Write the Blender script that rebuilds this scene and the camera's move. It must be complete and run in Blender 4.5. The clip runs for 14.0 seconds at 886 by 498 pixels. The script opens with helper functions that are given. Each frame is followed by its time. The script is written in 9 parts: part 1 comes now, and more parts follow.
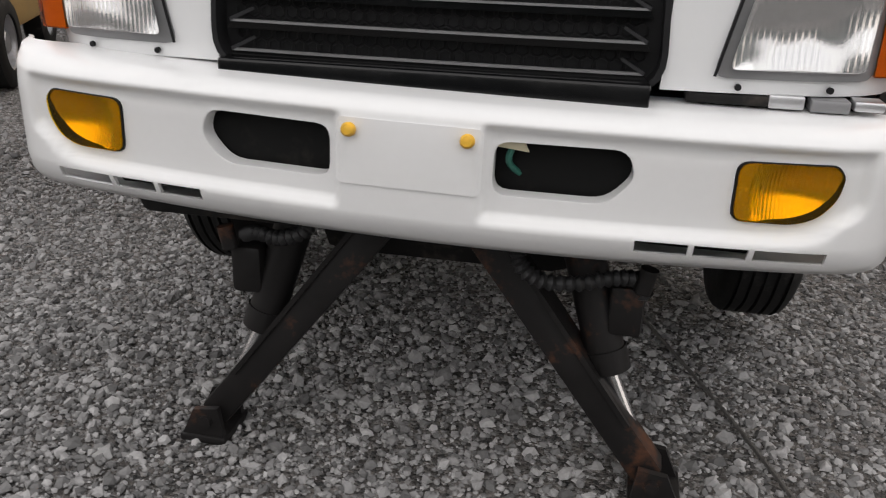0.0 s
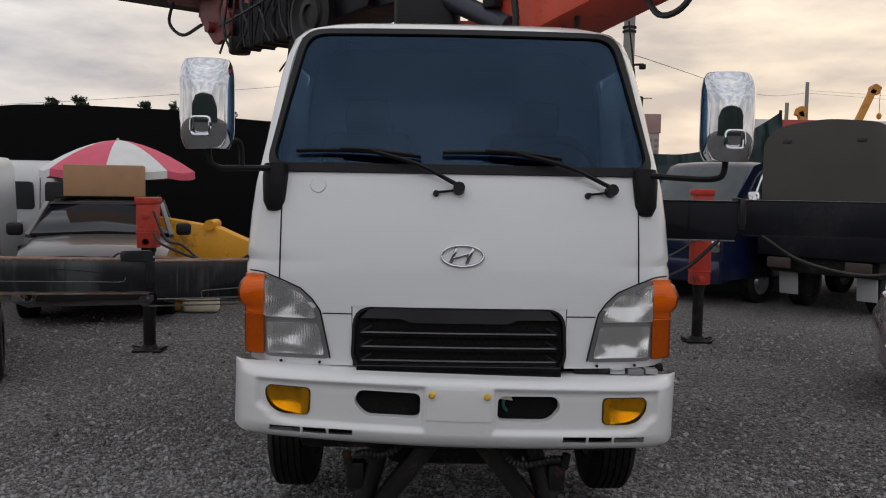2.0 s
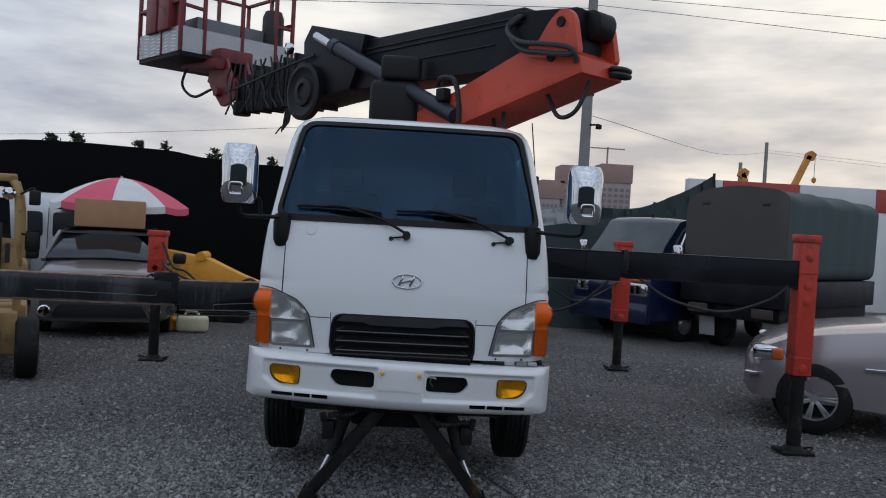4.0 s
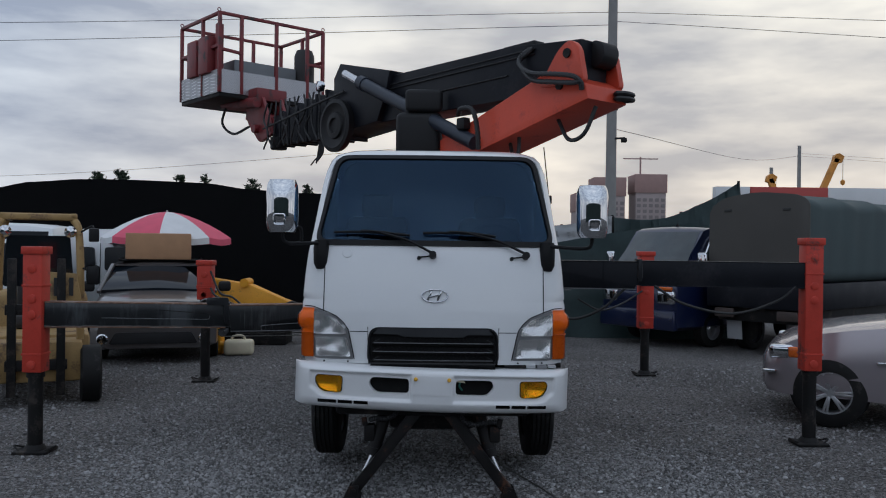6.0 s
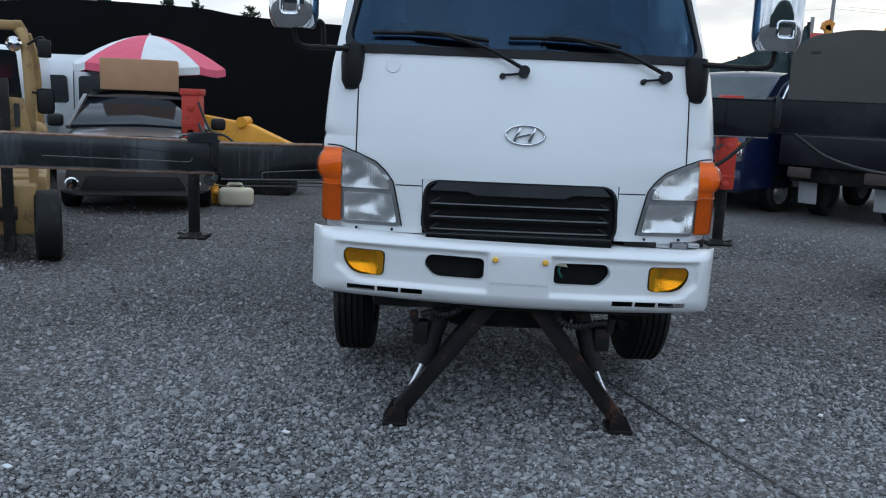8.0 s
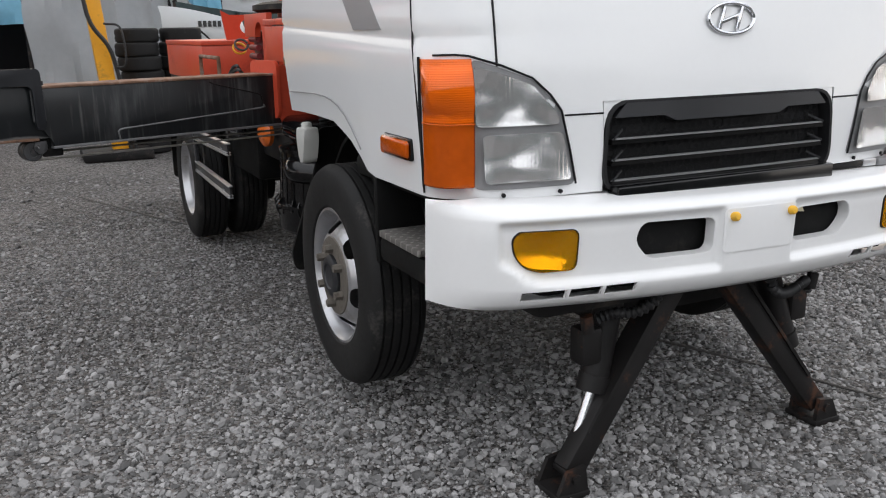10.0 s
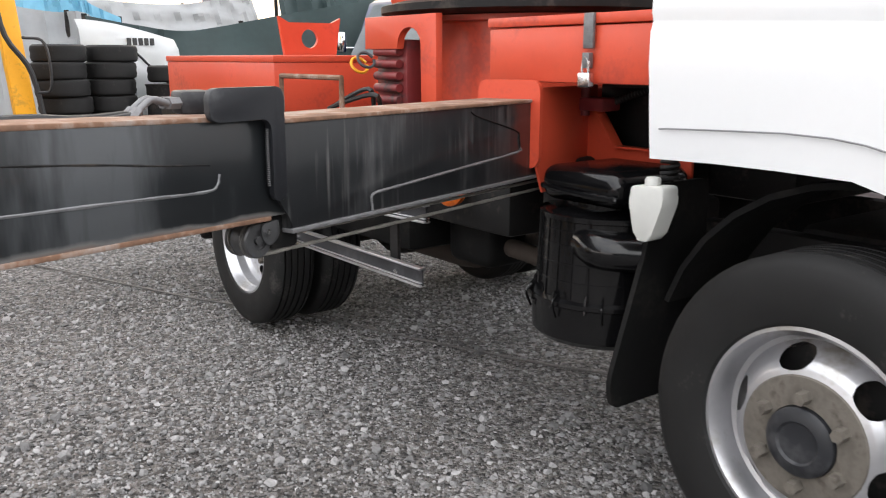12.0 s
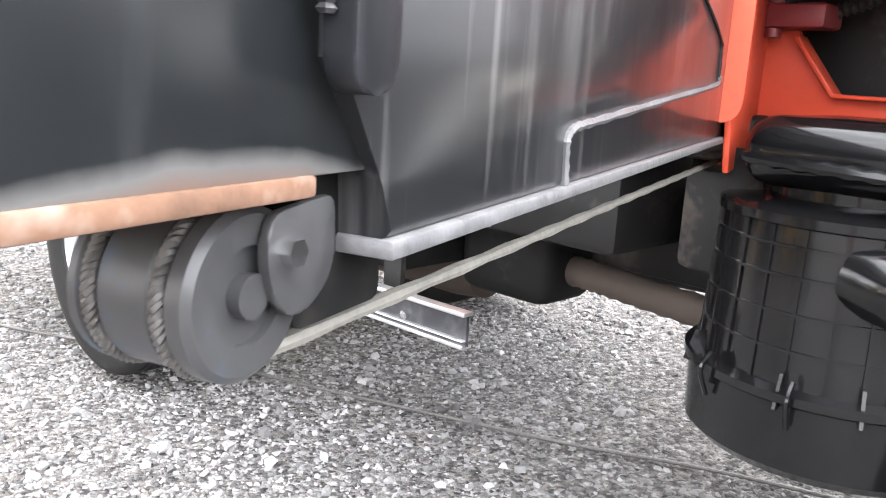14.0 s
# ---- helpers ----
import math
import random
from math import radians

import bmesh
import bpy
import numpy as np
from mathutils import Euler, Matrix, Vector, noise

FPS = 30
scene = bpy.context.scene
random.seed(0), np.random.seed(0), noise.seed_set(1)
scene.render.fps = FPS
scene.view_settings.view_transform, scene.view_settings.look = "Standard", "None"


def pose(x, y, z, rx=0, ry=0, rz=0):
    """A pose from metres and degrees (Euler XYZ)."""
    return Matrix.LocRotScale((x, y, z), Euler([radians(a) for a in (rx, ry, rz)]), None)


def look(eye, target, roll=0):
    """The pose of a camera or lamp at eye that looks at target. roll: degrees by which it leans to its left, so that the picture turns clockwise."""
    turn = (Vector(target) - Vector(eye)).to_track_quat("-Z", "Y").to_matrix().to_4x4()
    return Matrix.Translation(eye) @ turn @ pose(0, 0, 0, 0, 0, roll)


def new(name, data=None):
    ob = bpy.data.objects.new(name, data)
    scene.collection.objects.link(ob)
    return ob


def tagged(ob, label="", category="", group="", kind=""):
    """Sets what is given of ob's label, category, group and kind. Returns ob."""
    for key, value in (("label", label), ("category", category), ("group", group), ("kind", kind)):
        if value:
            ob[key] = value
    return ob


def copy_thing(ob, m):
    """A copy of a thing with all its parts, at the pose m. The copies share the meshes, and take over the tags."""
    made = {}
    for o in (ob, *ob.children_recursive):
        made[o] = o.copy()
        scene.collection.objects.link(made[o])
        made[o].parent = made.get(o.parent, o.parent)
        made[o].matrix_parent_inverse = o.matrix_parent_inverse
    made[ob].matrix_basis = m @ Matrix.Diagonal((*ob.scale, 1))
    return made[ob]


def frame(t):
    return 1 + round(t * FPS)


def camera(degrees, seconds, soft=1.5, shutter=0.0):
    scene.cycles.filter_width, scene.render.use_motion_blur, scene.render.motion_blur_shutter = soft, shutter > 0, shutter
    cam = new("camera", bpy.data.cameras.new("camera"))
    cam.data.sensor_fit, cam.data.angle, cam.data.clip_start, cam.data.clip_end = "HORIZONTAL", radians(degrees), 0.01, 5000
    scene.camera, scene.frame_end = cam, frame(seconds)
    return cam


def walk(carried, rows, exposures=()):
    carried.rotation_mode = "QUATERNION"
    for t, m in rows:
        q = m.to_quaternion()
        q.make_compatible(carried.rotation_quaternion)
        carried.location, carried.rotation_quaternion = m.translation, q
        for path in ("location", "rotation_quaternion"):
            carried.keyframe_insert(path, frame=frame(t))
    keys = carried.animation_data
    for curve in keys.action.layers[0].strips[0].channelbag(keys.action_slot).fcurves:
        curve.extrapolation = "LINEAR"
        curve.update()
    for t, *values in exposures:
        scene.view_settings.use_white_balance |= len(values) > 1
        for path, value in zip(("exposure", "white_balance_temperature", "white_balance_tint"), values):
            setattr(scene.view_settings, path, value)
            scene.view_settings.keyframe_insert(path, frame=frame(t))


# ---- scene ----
cam = camera(55.3, 14.0, 1.1, 0.1)
PATH = [
    (0, (0.336, -1.462, 1.157), (-0.021, 0.357, 0.407), 1.7),
    (0.5, (0.027, -1.819, 1.225), (-0.155, 0.07, 0.597), -0.0),
    (1, (-0.093, -2.292, 1.367), (-0.105, -0.345, 0.91), 0.0),
    (1.5, (-0.084, -2.779, 1.503), (-0.079, -0.785, 1.346), -0.6),
    (2, (-0.118, -3.209, 1.586), (-0.088, -1.215, 1.433), 1.0),
    (2.5, (-0.129, -3.598, 1.582), (-0.1, -1.603, 1.439), 3.1),
    (3, (-0.044, -4.003, 1.589), (-0.009, -2.008, 1.452), 3.4),
    (3.5, (-0.044, -4.376, 1.61), (0.06, -2.38, 1.531), 3.0),
    (3.7, (-0.036, -4.56, 1.633), (0.061, -2.564, 1.567), 3.3),
    (5.8, (0.035, -5.403, 1.633), (0.044, -3.403, 1.625), 0.9),
    (6, (0.04, -5.347, 1.639), (0.046, -3.347, 1.628), 0.7),
    (6.5, (0.042, -4.993, 1.634), (0.044, -2.993, 1.622), 0.6),
    (7, (-0.036, -4.56, 1.612), (-0.039, -2.56, 1.602), 1.5),
    (7.5, (-0.169, -4.093, 1.551), (-0.16, -2.103, 1.352), 1.7),
    (8, (-0.348, -3.531, 1.46), (-0.333, -1.563, 1.102), 2.4),
    (8.2, (-0.384, -3.342, 1.422), (-0.406, -1.379, 1.041), 2.3),
    (10.3, (-1.972, -1.491, 1.248), (-0.95, 0.154, 0.75), 0.7),
    (10.5, (-2.085, -1.344, 1.222), (-0.982, 0.254, 0.743), 1.5),
    (11, (-2.31, -0.969, 1.242), (-1.2, 0.625, 0.765), 0.4),
    (11.5, (-2.403, -0.469, 1.239), (-1.301, 1.133, 0.77), -0.0),
    (12, (-2.412, 0.149, 1.229), (-1.247, 1.715, 0.79), 0.0),
    (12.5, (-2.239, 0.744, 1.124), (-1.038, 2.315, 0.826), 1.1),
    (13, (-2.155, 1.162, 0.97), (-0.791, 2.594, 0.676), 2.5),
    (13.5, (-2.092, 1.314, 0.953), (-0.652, 2.667, 0.643), 3.9),
    (14, (-1.925, 1.362, 0.979), (-0.509, 2.711, 0.559), 3.5),
]
EXPOSURES = [
    (0.0, 0.26, 6500, 10), (0.5, 0.32, 6500, 10), (1.0, 0.26, 6500, 10), (1.5, -0.2, 6400, 10), (2.0, -0.66, 6150, 10), (3.0, -0.74, 5750, 9), (3.7, -0.80, 5350, 8), (6.5, -0.92, 5250, 7),
    (7.5, -0.80, 5150, 6), (8.2, 0.05, 5000, 1), (10.3, 0.46, 6250, 9), (11.0, 0.64, 6300, 9), (11.5, 1.12, 6400, 9), (12.0, 1.42, 6250, 9), (12.5, 1.5, 6050, 9), (13.0, 2.2, 6100, 9), (13.5, 3.0, 6100, 9), (14.0, 3.32, 6100, 9),
]
walk(cam, [(t, look(eye, target, roll)) for t, eye, target, roll in PATH], EXPOSURES)


# ---- light ----
SUN_ELEVATION, SUN_TURN = 55.0, 180.0
world = bpy.data.worlds.new("sky")
scene.world = world
world.use_nodes = True


def build_sky(tree):
    tree.nodes.clear()
    n = tree.nodes.new
    link = tree.links.new
    out, bg = n("ShaderNodeOutputWorld"), n("ShaderNodeBackground")
    sky = n("ShaderNodeTexSky")
    sky.sky_type, sky.sun_disc = "NISHITA", False
    sky.sun_elevation, sky.sun_rotation = radians(SUN_ELEVATION), radians(SUN_TURN)
    sky.dust_density, sky.air_density = 3.0, 1.5
    dim = n("ShaderNodeMixRGB")
    dim.blend_type = "MULTIPLY"
    dim.inputs[0].default_value = 1
    dim.inputs[2].default_value = (0.085, 0.085, 0.085, 1)
    link(sky.outputs[0], dim.inputs[1])
    co, mp = n("ShaderNodeTexCoord"), n("ShaderNodeMapping")
    mp.inputs["Scale"].default_value = (1.6, 1.6, 6.5)
    link(co.outputs["Generated"], mp.inputs[0])
    cloud = n("ShaderNodeTexNoise")
    cloud.inputs["Scale"].default_value, cloud.inputs["Detail"].default_value = 1.9, 9
    cloud.inputs["Roughness"].default_value = 0.55
    link(mp.outputs[0], cloud.inputs["Vector"])
    shade = n("ShaderNodeValToRGB")
    shade.color_ramp.elements[0].position, shade.color_ramp.elements[1].position = 0.38, 0.64
    shade.color_ramp.elements[0].color = (0.50, 0.50, 0.54, 1)
    shade.color_ramp.elements[1].color = (1.0, 0.96, 0.90, 1)
    link(cloud.outputs[0], shade.inputs[0])
    # a warm break in the clouds low over the horizon, as at dusk
    parts = n("ShaderNodeSeparateXYZ")
    link(co.outputs["Generated"], parts.inputs[0])
    low = n("ShaderNodeMapRange")
    low.inputs[1].default_value, low.inputs[2].default_value = 0.02, 0.30
    low.inputs[3].default_value, low.inputs[4].default_value = 1.0, 0.0
    link(parts.outputs[2], low.inputs[0])
    warm = n("ShaderNodeMixRGB")
    warm.blend_type = "MULTIPLY"
    warm.inputs[2].default_value = (1.13, 1.04, 0.96, 1)
    link(low.outputs[0], warm.inputs[0])
    link(shade.outputs[0], warm.inputs[1])
    # the veiled evening glow beyond the towers
    toward = n("ShaderNodeVectorMath")
    toward.operation = "DOT_PRODUCT"
    toward.inputs[1].default_value = (0.36, 0.91, 0.20)
    link(co.outputs["Generated"], toward.inputs[0])
    glow = n("ShaderNodeMapRange")
    glow.interpolation_type = "SMOOTHSTEP"
    glow.inputs[1].default_value, glow.inputs[2].default_value = 0.60, 1.0
    glow.inputs[3].default_value, glow.inputs[4].default_value = 0.0, 1.0
    link(toward.outputs["Value"], glow.inputs[0])
    bright = n("ShaderNodeMixRGB")
    bright.blend_type = "MULTIPLY"
    bright.inputs[2].default_value = (1.44, 1.25, 0.99, 1)
    link(glow.outputs[0], bright.inputs[0])
    link(warm.outputs[0], bright.inputs[1])
    mix = n("ShaderNodeMixRGB")
    mix.inputs[0].default_value = 0.9
    link(dim.outputs[0], mix.inputs[1])
    link(bright.outputs[0], mix.inputs[2])
    link(mix.outputs[0], bg.inputs[0])
    bg.inputs[1].default_value = 1.5
    link(bg.outputs[0], out.inputs[0])


build_sky(world.node_tree)
sun = new("sun", bpy.data.lights.new("sun", "SUN"))
sun.data.energy, sun.data.angle, sun.data.color = 0.55, radians(110), (1.0, 0.97, 0.95)
sun.matrix_basis = look((0, -8.6, 12.3), (0, 0, 0))

# ---- materials ----


def mat(name, color, rough=0.6, metal=0.0, vary=0.15, scale=6.0, bump=0.0, fine=60.0, dirt=None, dirt_amount=0.0, coat=0.0, spec=0.5, streak=False, island=0.0, coat_rough=0.06):
    """A painted, plastic or metal surface: base colour with broad and fine variation, optional dirt and bump."""
    m = bpy.data.materials.new(name)
    m.use_nodes = True
    t = m.node_tree
    n, link = t.nodes.new, t.links.new
    b = t.nodes["Principled BSDF"]
    b.inputs["Roughness"].default_value, b.inputs["Metallic"].default_value = rough, metal
    b.inputs["Coat Weight"].default_value, b.inputs["Coat Roughness"].default_value = coat, coat_rough
    b.inputs["Specular IOR Level"].default_value = spec
    co = n("ShaderNodeTexCoord")
    mp = n("ShaderNodeMapping")
    mp.inputs["Scale"].default_value = (1, 1, 0.18) if streak else (1, 1, 1)
    link(co.outputs["Object"], mp.inputs[0])
    a, f = n("ShaderNodeTexNoise"), n("ShaderNodeTexNoise")
    for node, sc, de in ((a, scale, 6), (f, fine, 3)):
        node.inputs["Scale"].default_value, node.inputs["Detail"].default_value = sc, de
        link(mp.outputs[0], node.inputs["Vector"])
    add = n("ShaderNodeMath")
    add.operation = "MULTIPLY_ADD"
    add.inputs[1].default_value, add.inputs[2].default_value = 0.35, 0.0
    link(f.outputs[0], add.inputs[0])
    both = n("ShaderNodeMath")
    link(a.outputs[0], both.inputs[0])
    link(add.outputs[0], both.inputs[1])
    rng = n("ShaderNodeMapRange")
    rng.inputs[1].default_value, rng.inputs[2].default_value = 0.35, 1.0
    rng.inputs[3].default_value, rng.inputs[4].default_value = 1 - vary, 1 + vary
    link(both.outputs[0], rng.inputs[0])
    mul = n("ShaderNodeMixRGB")
    mul.blend_type = "MULTIPLY"
    mul.inputs[0].default_value = 1
    mul.inputs[1].default_value = (*color, 1)
    link(rng.outputs[0], mul.inputs[2])
    last = mul
    if dirt:
        ramp = n("ShaderNodeMapRange")
        ramp.inputs[1].default_value, ramp.inputs[2].default_value = 0.83 - 0.3 * dirt_amount, 1.0 - 0.3 * dirt_amount
        link(both.outputs[0], ramp.inputs[0])
        lay = n("ShaderNodeMixRGB")
        lay.inputs[2].default_value = (*dirt, 1)
        link(ramp.outputs[0], lay.inputs[0])
        link(mul.outputs[0], lay.inputs[1])
        last = lay
    if island:
        geo, hue = n("ShaderNodeNewGeometry"), n("ShaderNodeMapRange")
        hue.inputs[3].default_value, hue.inputs[4].default_value = 1 - island, 1 + island
        link(geo.outputs["Random Per Island"], hue.inputs[0])
        lay = n("ShaderNodeMixRGB")
        lay.blend_type = "MULTIPLY"
        lay.inputs[0].default_value = 1
        link(last.outputs[0], lay.inputs[1])
        link(hue.outputs[0], lay.inputs[2])
        last = lay
    link(last.outputs[0], b.inputs["Base Color"])
    rr = n("ShaderNodeMapRange")
    rr.inputs[1].default_value, rr.inputs[2].default_value = 0.35, 0.95
    rr.inputs[3].default_value, rr.inputs[4].default_value = max(0.02, rough - min(0.12, 0.5 * vary)), min(1, rough + min(0.12, 0.5 * vary))
    link(both.outputs[0], rr.inputs[0])
    link(rr.outputs[0], b.inputs["Roughness"])
    if bump:
        bp = n("ShaderNodeBump")
        bp.inputs["Strength"].default_value, bp.inputs["Distance"].default_value = bump, 0.004
        link(both.outputs[0], bp.inputs["Height"])
        link(bp.outputs[0], b.inputs["Normal"])
    return m


def glass(name, tint, gloss=0.02, ior=1.5, sheen=(1, 1, 1)):
    """A clear or tinted pane: what lies behind shows through the tint, and the surface mirrors by the angle."""
    m = bpy.data.materials.new(name)
    m.use_nodes = True
    t = m.node_tree
    t.nodes.clear()
    n, link = t.nodes.new, t.links.new
    out, mix = n("ShaderNodeOutputMaterial"), n("ShaderNodeMixShader")
    clear, shine, facing = n("ShaderNodeBsdfTransparent"), n("ShaderNodeBsdfGlossy"), n("ShaderNodeLayerWeight")
    clear.inputs[0].default_value = (*tint, 1)
    shine.inputs["Color"].default_value = (*sheen, 1)
    shine.inputs["Roughness"].default_value = gloss
    straight = ((ior - 1) / (ior + 1)) ** 2
    steep, level = n("ShaderNodeMath"), n("ShaderNodeMath")
    steep.operation, level.operation = "POWER", "MULTIPLY_ADD"
    steep.inputs[1].default_value = 5.0
    level.inputs[1].default_value, level.inputs[2].default_value = 1 - straight, straight
    link(facing.outputs["Facing"], steep.inputs[0])
    link(steep.outputs[0], level.inputs[0])
    link(level.outputs[0], mix.inputs[0])
    link(clear.outputs[0], mix.inputs[1])
    link(shine.outputs[0], mix.inputs[2])
    link(mix.outputs[0], out.inputs[0])
    return m


def reflector_mat(name, metal, depth, along_axis="X", bands=38, rough=0.1):
    """A faceted lamp reflector behind upright lens ribs."""
    m = bpy.data.materials.new(name)
    m.use_nodes = True
    t = m.node_tree
    n, link = t.nodes.new, t.links.new
    b = t.nodes["Principled BSDF"]
    b.inputs["Base Color"].default_value = (0.88, 0.88, 0.88, 1)
    b.inputs["Metallic"].default_value, b.inputs["Roughness"].default_value = metal, rough
    co, cell, wave, add, bp = n("ShaderNodeTexCoord"), n("ShaderNodeTexNoise"), n("ShaderNodeTexWave"), n("ShaderNodeMath"), n("ShaderNodeBump")
    cell.inputs["Scale"].default_value, cell.inputs["Detail"].default_value = 8, 0.5
    wave.bands_direction = along_axis
    wave.inputs["Scale"].default_value, wave.inputs["Distortion"].default_value = bands, 0.0
    add.operation = "MULTIPLY_ADD"
    add.inputs[1].default_value = 0.022
    link(co.outputs["Object"], cell.inputs["Vector"])
    link(co.outputs["Object"], wave.inputs["Vector"])
    link(wave.outputs["Fac"], add.inputs[0])
    link(cell.outputs["Fac"], add.inputs[2])
    bp.inputs["Strength"].default_value, bp.inputs["Distance"].default_value = 1.0, depth
    link(add.outputs[0], bp.inputs["Height"])
    link(bp.outputs[0], b.inputs["Normal"])
    return m


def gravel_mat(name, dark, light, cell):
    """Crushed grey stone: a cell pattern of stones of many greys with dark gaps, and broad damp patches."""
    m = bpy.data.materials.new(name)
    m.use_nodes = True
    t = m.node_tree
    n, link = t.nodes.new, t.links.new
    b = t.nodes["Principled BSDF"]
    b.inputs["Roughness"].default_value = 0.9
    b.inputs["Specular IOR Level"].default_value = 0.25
    co = n("ShaderNodeTexCoord")
    v, v2, big, mid = n("ShaderNodeTexVoronoi"), n("ShaderNodeTexVoronoi"), n("ShaderNodeTexNoise"), n("ShaderNodeTexNoise")
    v.inputs["Scale"].default_value, v2.inputs["Scale"].default_value = cell, cell * 2.3
    big.inputs["Scale"].default_value, big.inputs["Detail"].default_value = 0.7, 5
    mid.inputs["Scale"].default_value, mid.inputs["Detail"].default_value = 30, 8
    for node in (big, mid):
        link(co.outputs["Object"], node.inputs["Vector"])
    # uneven stone outlines
    crook, offset, bent = n("ShaderNodeTexNoise"), n("ShaderNodeVectorMath"), n("ShaderNodeVectorMath")
    crook.inputs["Scale"].default_value, crook.inputs["Detail"].default_value = 70, 3
    link(co.outputs["Object"], crook.inputs["Vector"])
    offset.operation = "SCALE"
    offset.inputs["Scale"].default_value = 0.019
    link(crook.outputs["Color"], offset.inputs[0])
    link(co.outputs["Object"], bent.inputs[0])
    link(offset.outputs[0], bent.inputs[1])
    for node in (v, v2):
        link(bent.outputs[0], node.inputs["Vector"])
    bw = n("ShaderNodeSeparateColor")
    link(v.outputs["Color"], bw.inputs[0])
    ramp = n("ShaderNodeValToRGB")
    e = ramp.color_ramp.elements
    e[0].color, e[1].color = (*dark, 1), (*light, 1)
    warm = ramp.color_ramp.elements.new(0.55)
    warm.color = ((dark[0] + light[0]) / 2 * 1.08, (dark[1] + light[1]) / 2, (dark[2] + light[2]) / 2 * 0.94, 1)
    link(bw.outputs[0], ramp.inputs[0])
    rng = n("ShaderNodeMapRange")
    rng.inputs[1].default_value, rng.inputs[2].default_value, rng.inputs[3].default_value, rng.inputs[4].default_value = 0.3, 0.7, 0.70, 1.12
    link(big.outputs[0], rng.inputs[0])
    rng2 = n("ShaderNodeMapRange")
    rng2.inputs[1].default_value, rng2.inputs[2].default_value, rng2.inputs[3].default_value, rng2.inputs[4].default_value = 0.34, 0.66, 0.50, 1.36
    link(mid.outputs[0], rng2.inputs[0])
    m1, m2 = n("ShaderNodeMixRGB"), n("ShaderNodeMixRGB")
    for node in (m1, m2):
        node.blend_type = "MULTIPLY"
        node.inputs[0].default_value = 1
    link(ramp.outputs[0], m1.inputs[1])
    link(rng.outputs[0], m1.inputs[2])
    link(m1.outputs[0], m2.inputs[1])
    link(rng2.outputs[0], m2.inputs[2])
    link(m2.outputs[0], b.inputs["Base Color"])
    inv = n("ShaderNodeMath")
    inv.operation = "MULTIPLY_ADD"
    inv.inputs[1].default_value, inv.inputs[2].default_value = -1.0, 1.0
    link(v.outputs["Distance"], inv.inputs[0])
    fine = n("ShaderNodeMath")
    fine.operation = "MULTIPLY_ADD"
    fine.inputs[1].default_value = -0.4
    link(v2.outputs["Distance"], fine.inputs[0])
    link(inv.outputs[0], fine.inputs[2])
    bp = n("ShaderNodeBump")
    bp.inputs["Strength"].default_value, bp.inputs["Distance"].default_value = 1.0, 0.015
    link(fine.outputs[0], bp.inputs["Height"])
    link(bp.outputs[0], b.inputs["Normal"])
    return m


def checker_plate(name, colour, rough, metal, upright):
    """Metal tread plate: short raised bars, turned by a quarter from one to the next."""
    m = mat(name, colour, rough, metal, 0.1, 4)
    t = m.node_tree
    n, link = t.nodes.new, t.links.new

    def calc(op, a, b=None, c=None):
        node = n("ShaderNodeMath")
        node.operation = op
        for socket, value in zip(node.inputs, (a, b, c)):
            if isinstance(value, (int, float)):
                socket.default_value = value
            elif value is not None:
                link(value, socket)
        return node.outputs[0]

    co, xyz = n("ShaderNodeTexCoord"), n("ShaderNodeSeparateXYZ")
    link(co.outputs["Object"], xyz.inputs[0])
    x, y, z = xyz.outputs
    flat, rise = (calc("ADD", x, y), z) if upright else (x, y)
    u = calc("MULTIPLY", calc("ADD", flat, rise), 26.0)
    v = calc("MULTIPLY", calc("SUBTRACT", flat, rise), 26.0)
    fu, fv = calc("FRACT", u), calc("FRACT", v)
    odd = calc("FLOORED_MODULO", calc("ADD", calc("FLOOR", u), calc("FLOOR", v)), 2.0)
    turn = calc("MULTIPLY", calc("SUBTRACT", fv, fu), odd)
    la = calc("DIVIDE", calc("SUBTRACT", calc("ADD", fu, turn), 0.5), 0.46)
    lb = calc("DIVIDE", calc("SUBTRACT", calc("SUBTRACT", fv, turn), 0.5), 0.17)
    d = calc("ADD", calc("MULTIPLY", la, la), calc("MULTIPLY", lb, lb))
    high = n("ShaderNodeMapRange")
    high.inputs[1].default_value, high.inputs[2].default_value, high.inputs[3].default_value, high.inputs[4].default_value = 0.5, 1.0, 1.0, 0.0
    link(d, high.inputs[0])
    # the bars are rubbed bright, the ground between them dull
    b = t.nodes["Principled BSDF"]
    rub = n("ShaderNodeMixRGB")
    link(high.outputs[0], rub.inputs[0])
    rub.inputs[1].default_value, rub.inputs[2].default_value = (*[0.62 * c for c in colour], 1), (*[min(1.0, 1.2 * c) for c in colour], 1)
    link(rub.outputs[0], b.inputs["Base Color"])
    bp = n("ShaderNodeBump")
    bp.inputs["Strength"].default_value, bp.inputs["Distance"].default_value = 1.0, 0.007
    link(high.outputs[0], bp.inputs["Height"])
    link(bp.outputs[0], t.nodes["Principled BSDF"].inputs["Normal"])
    return m


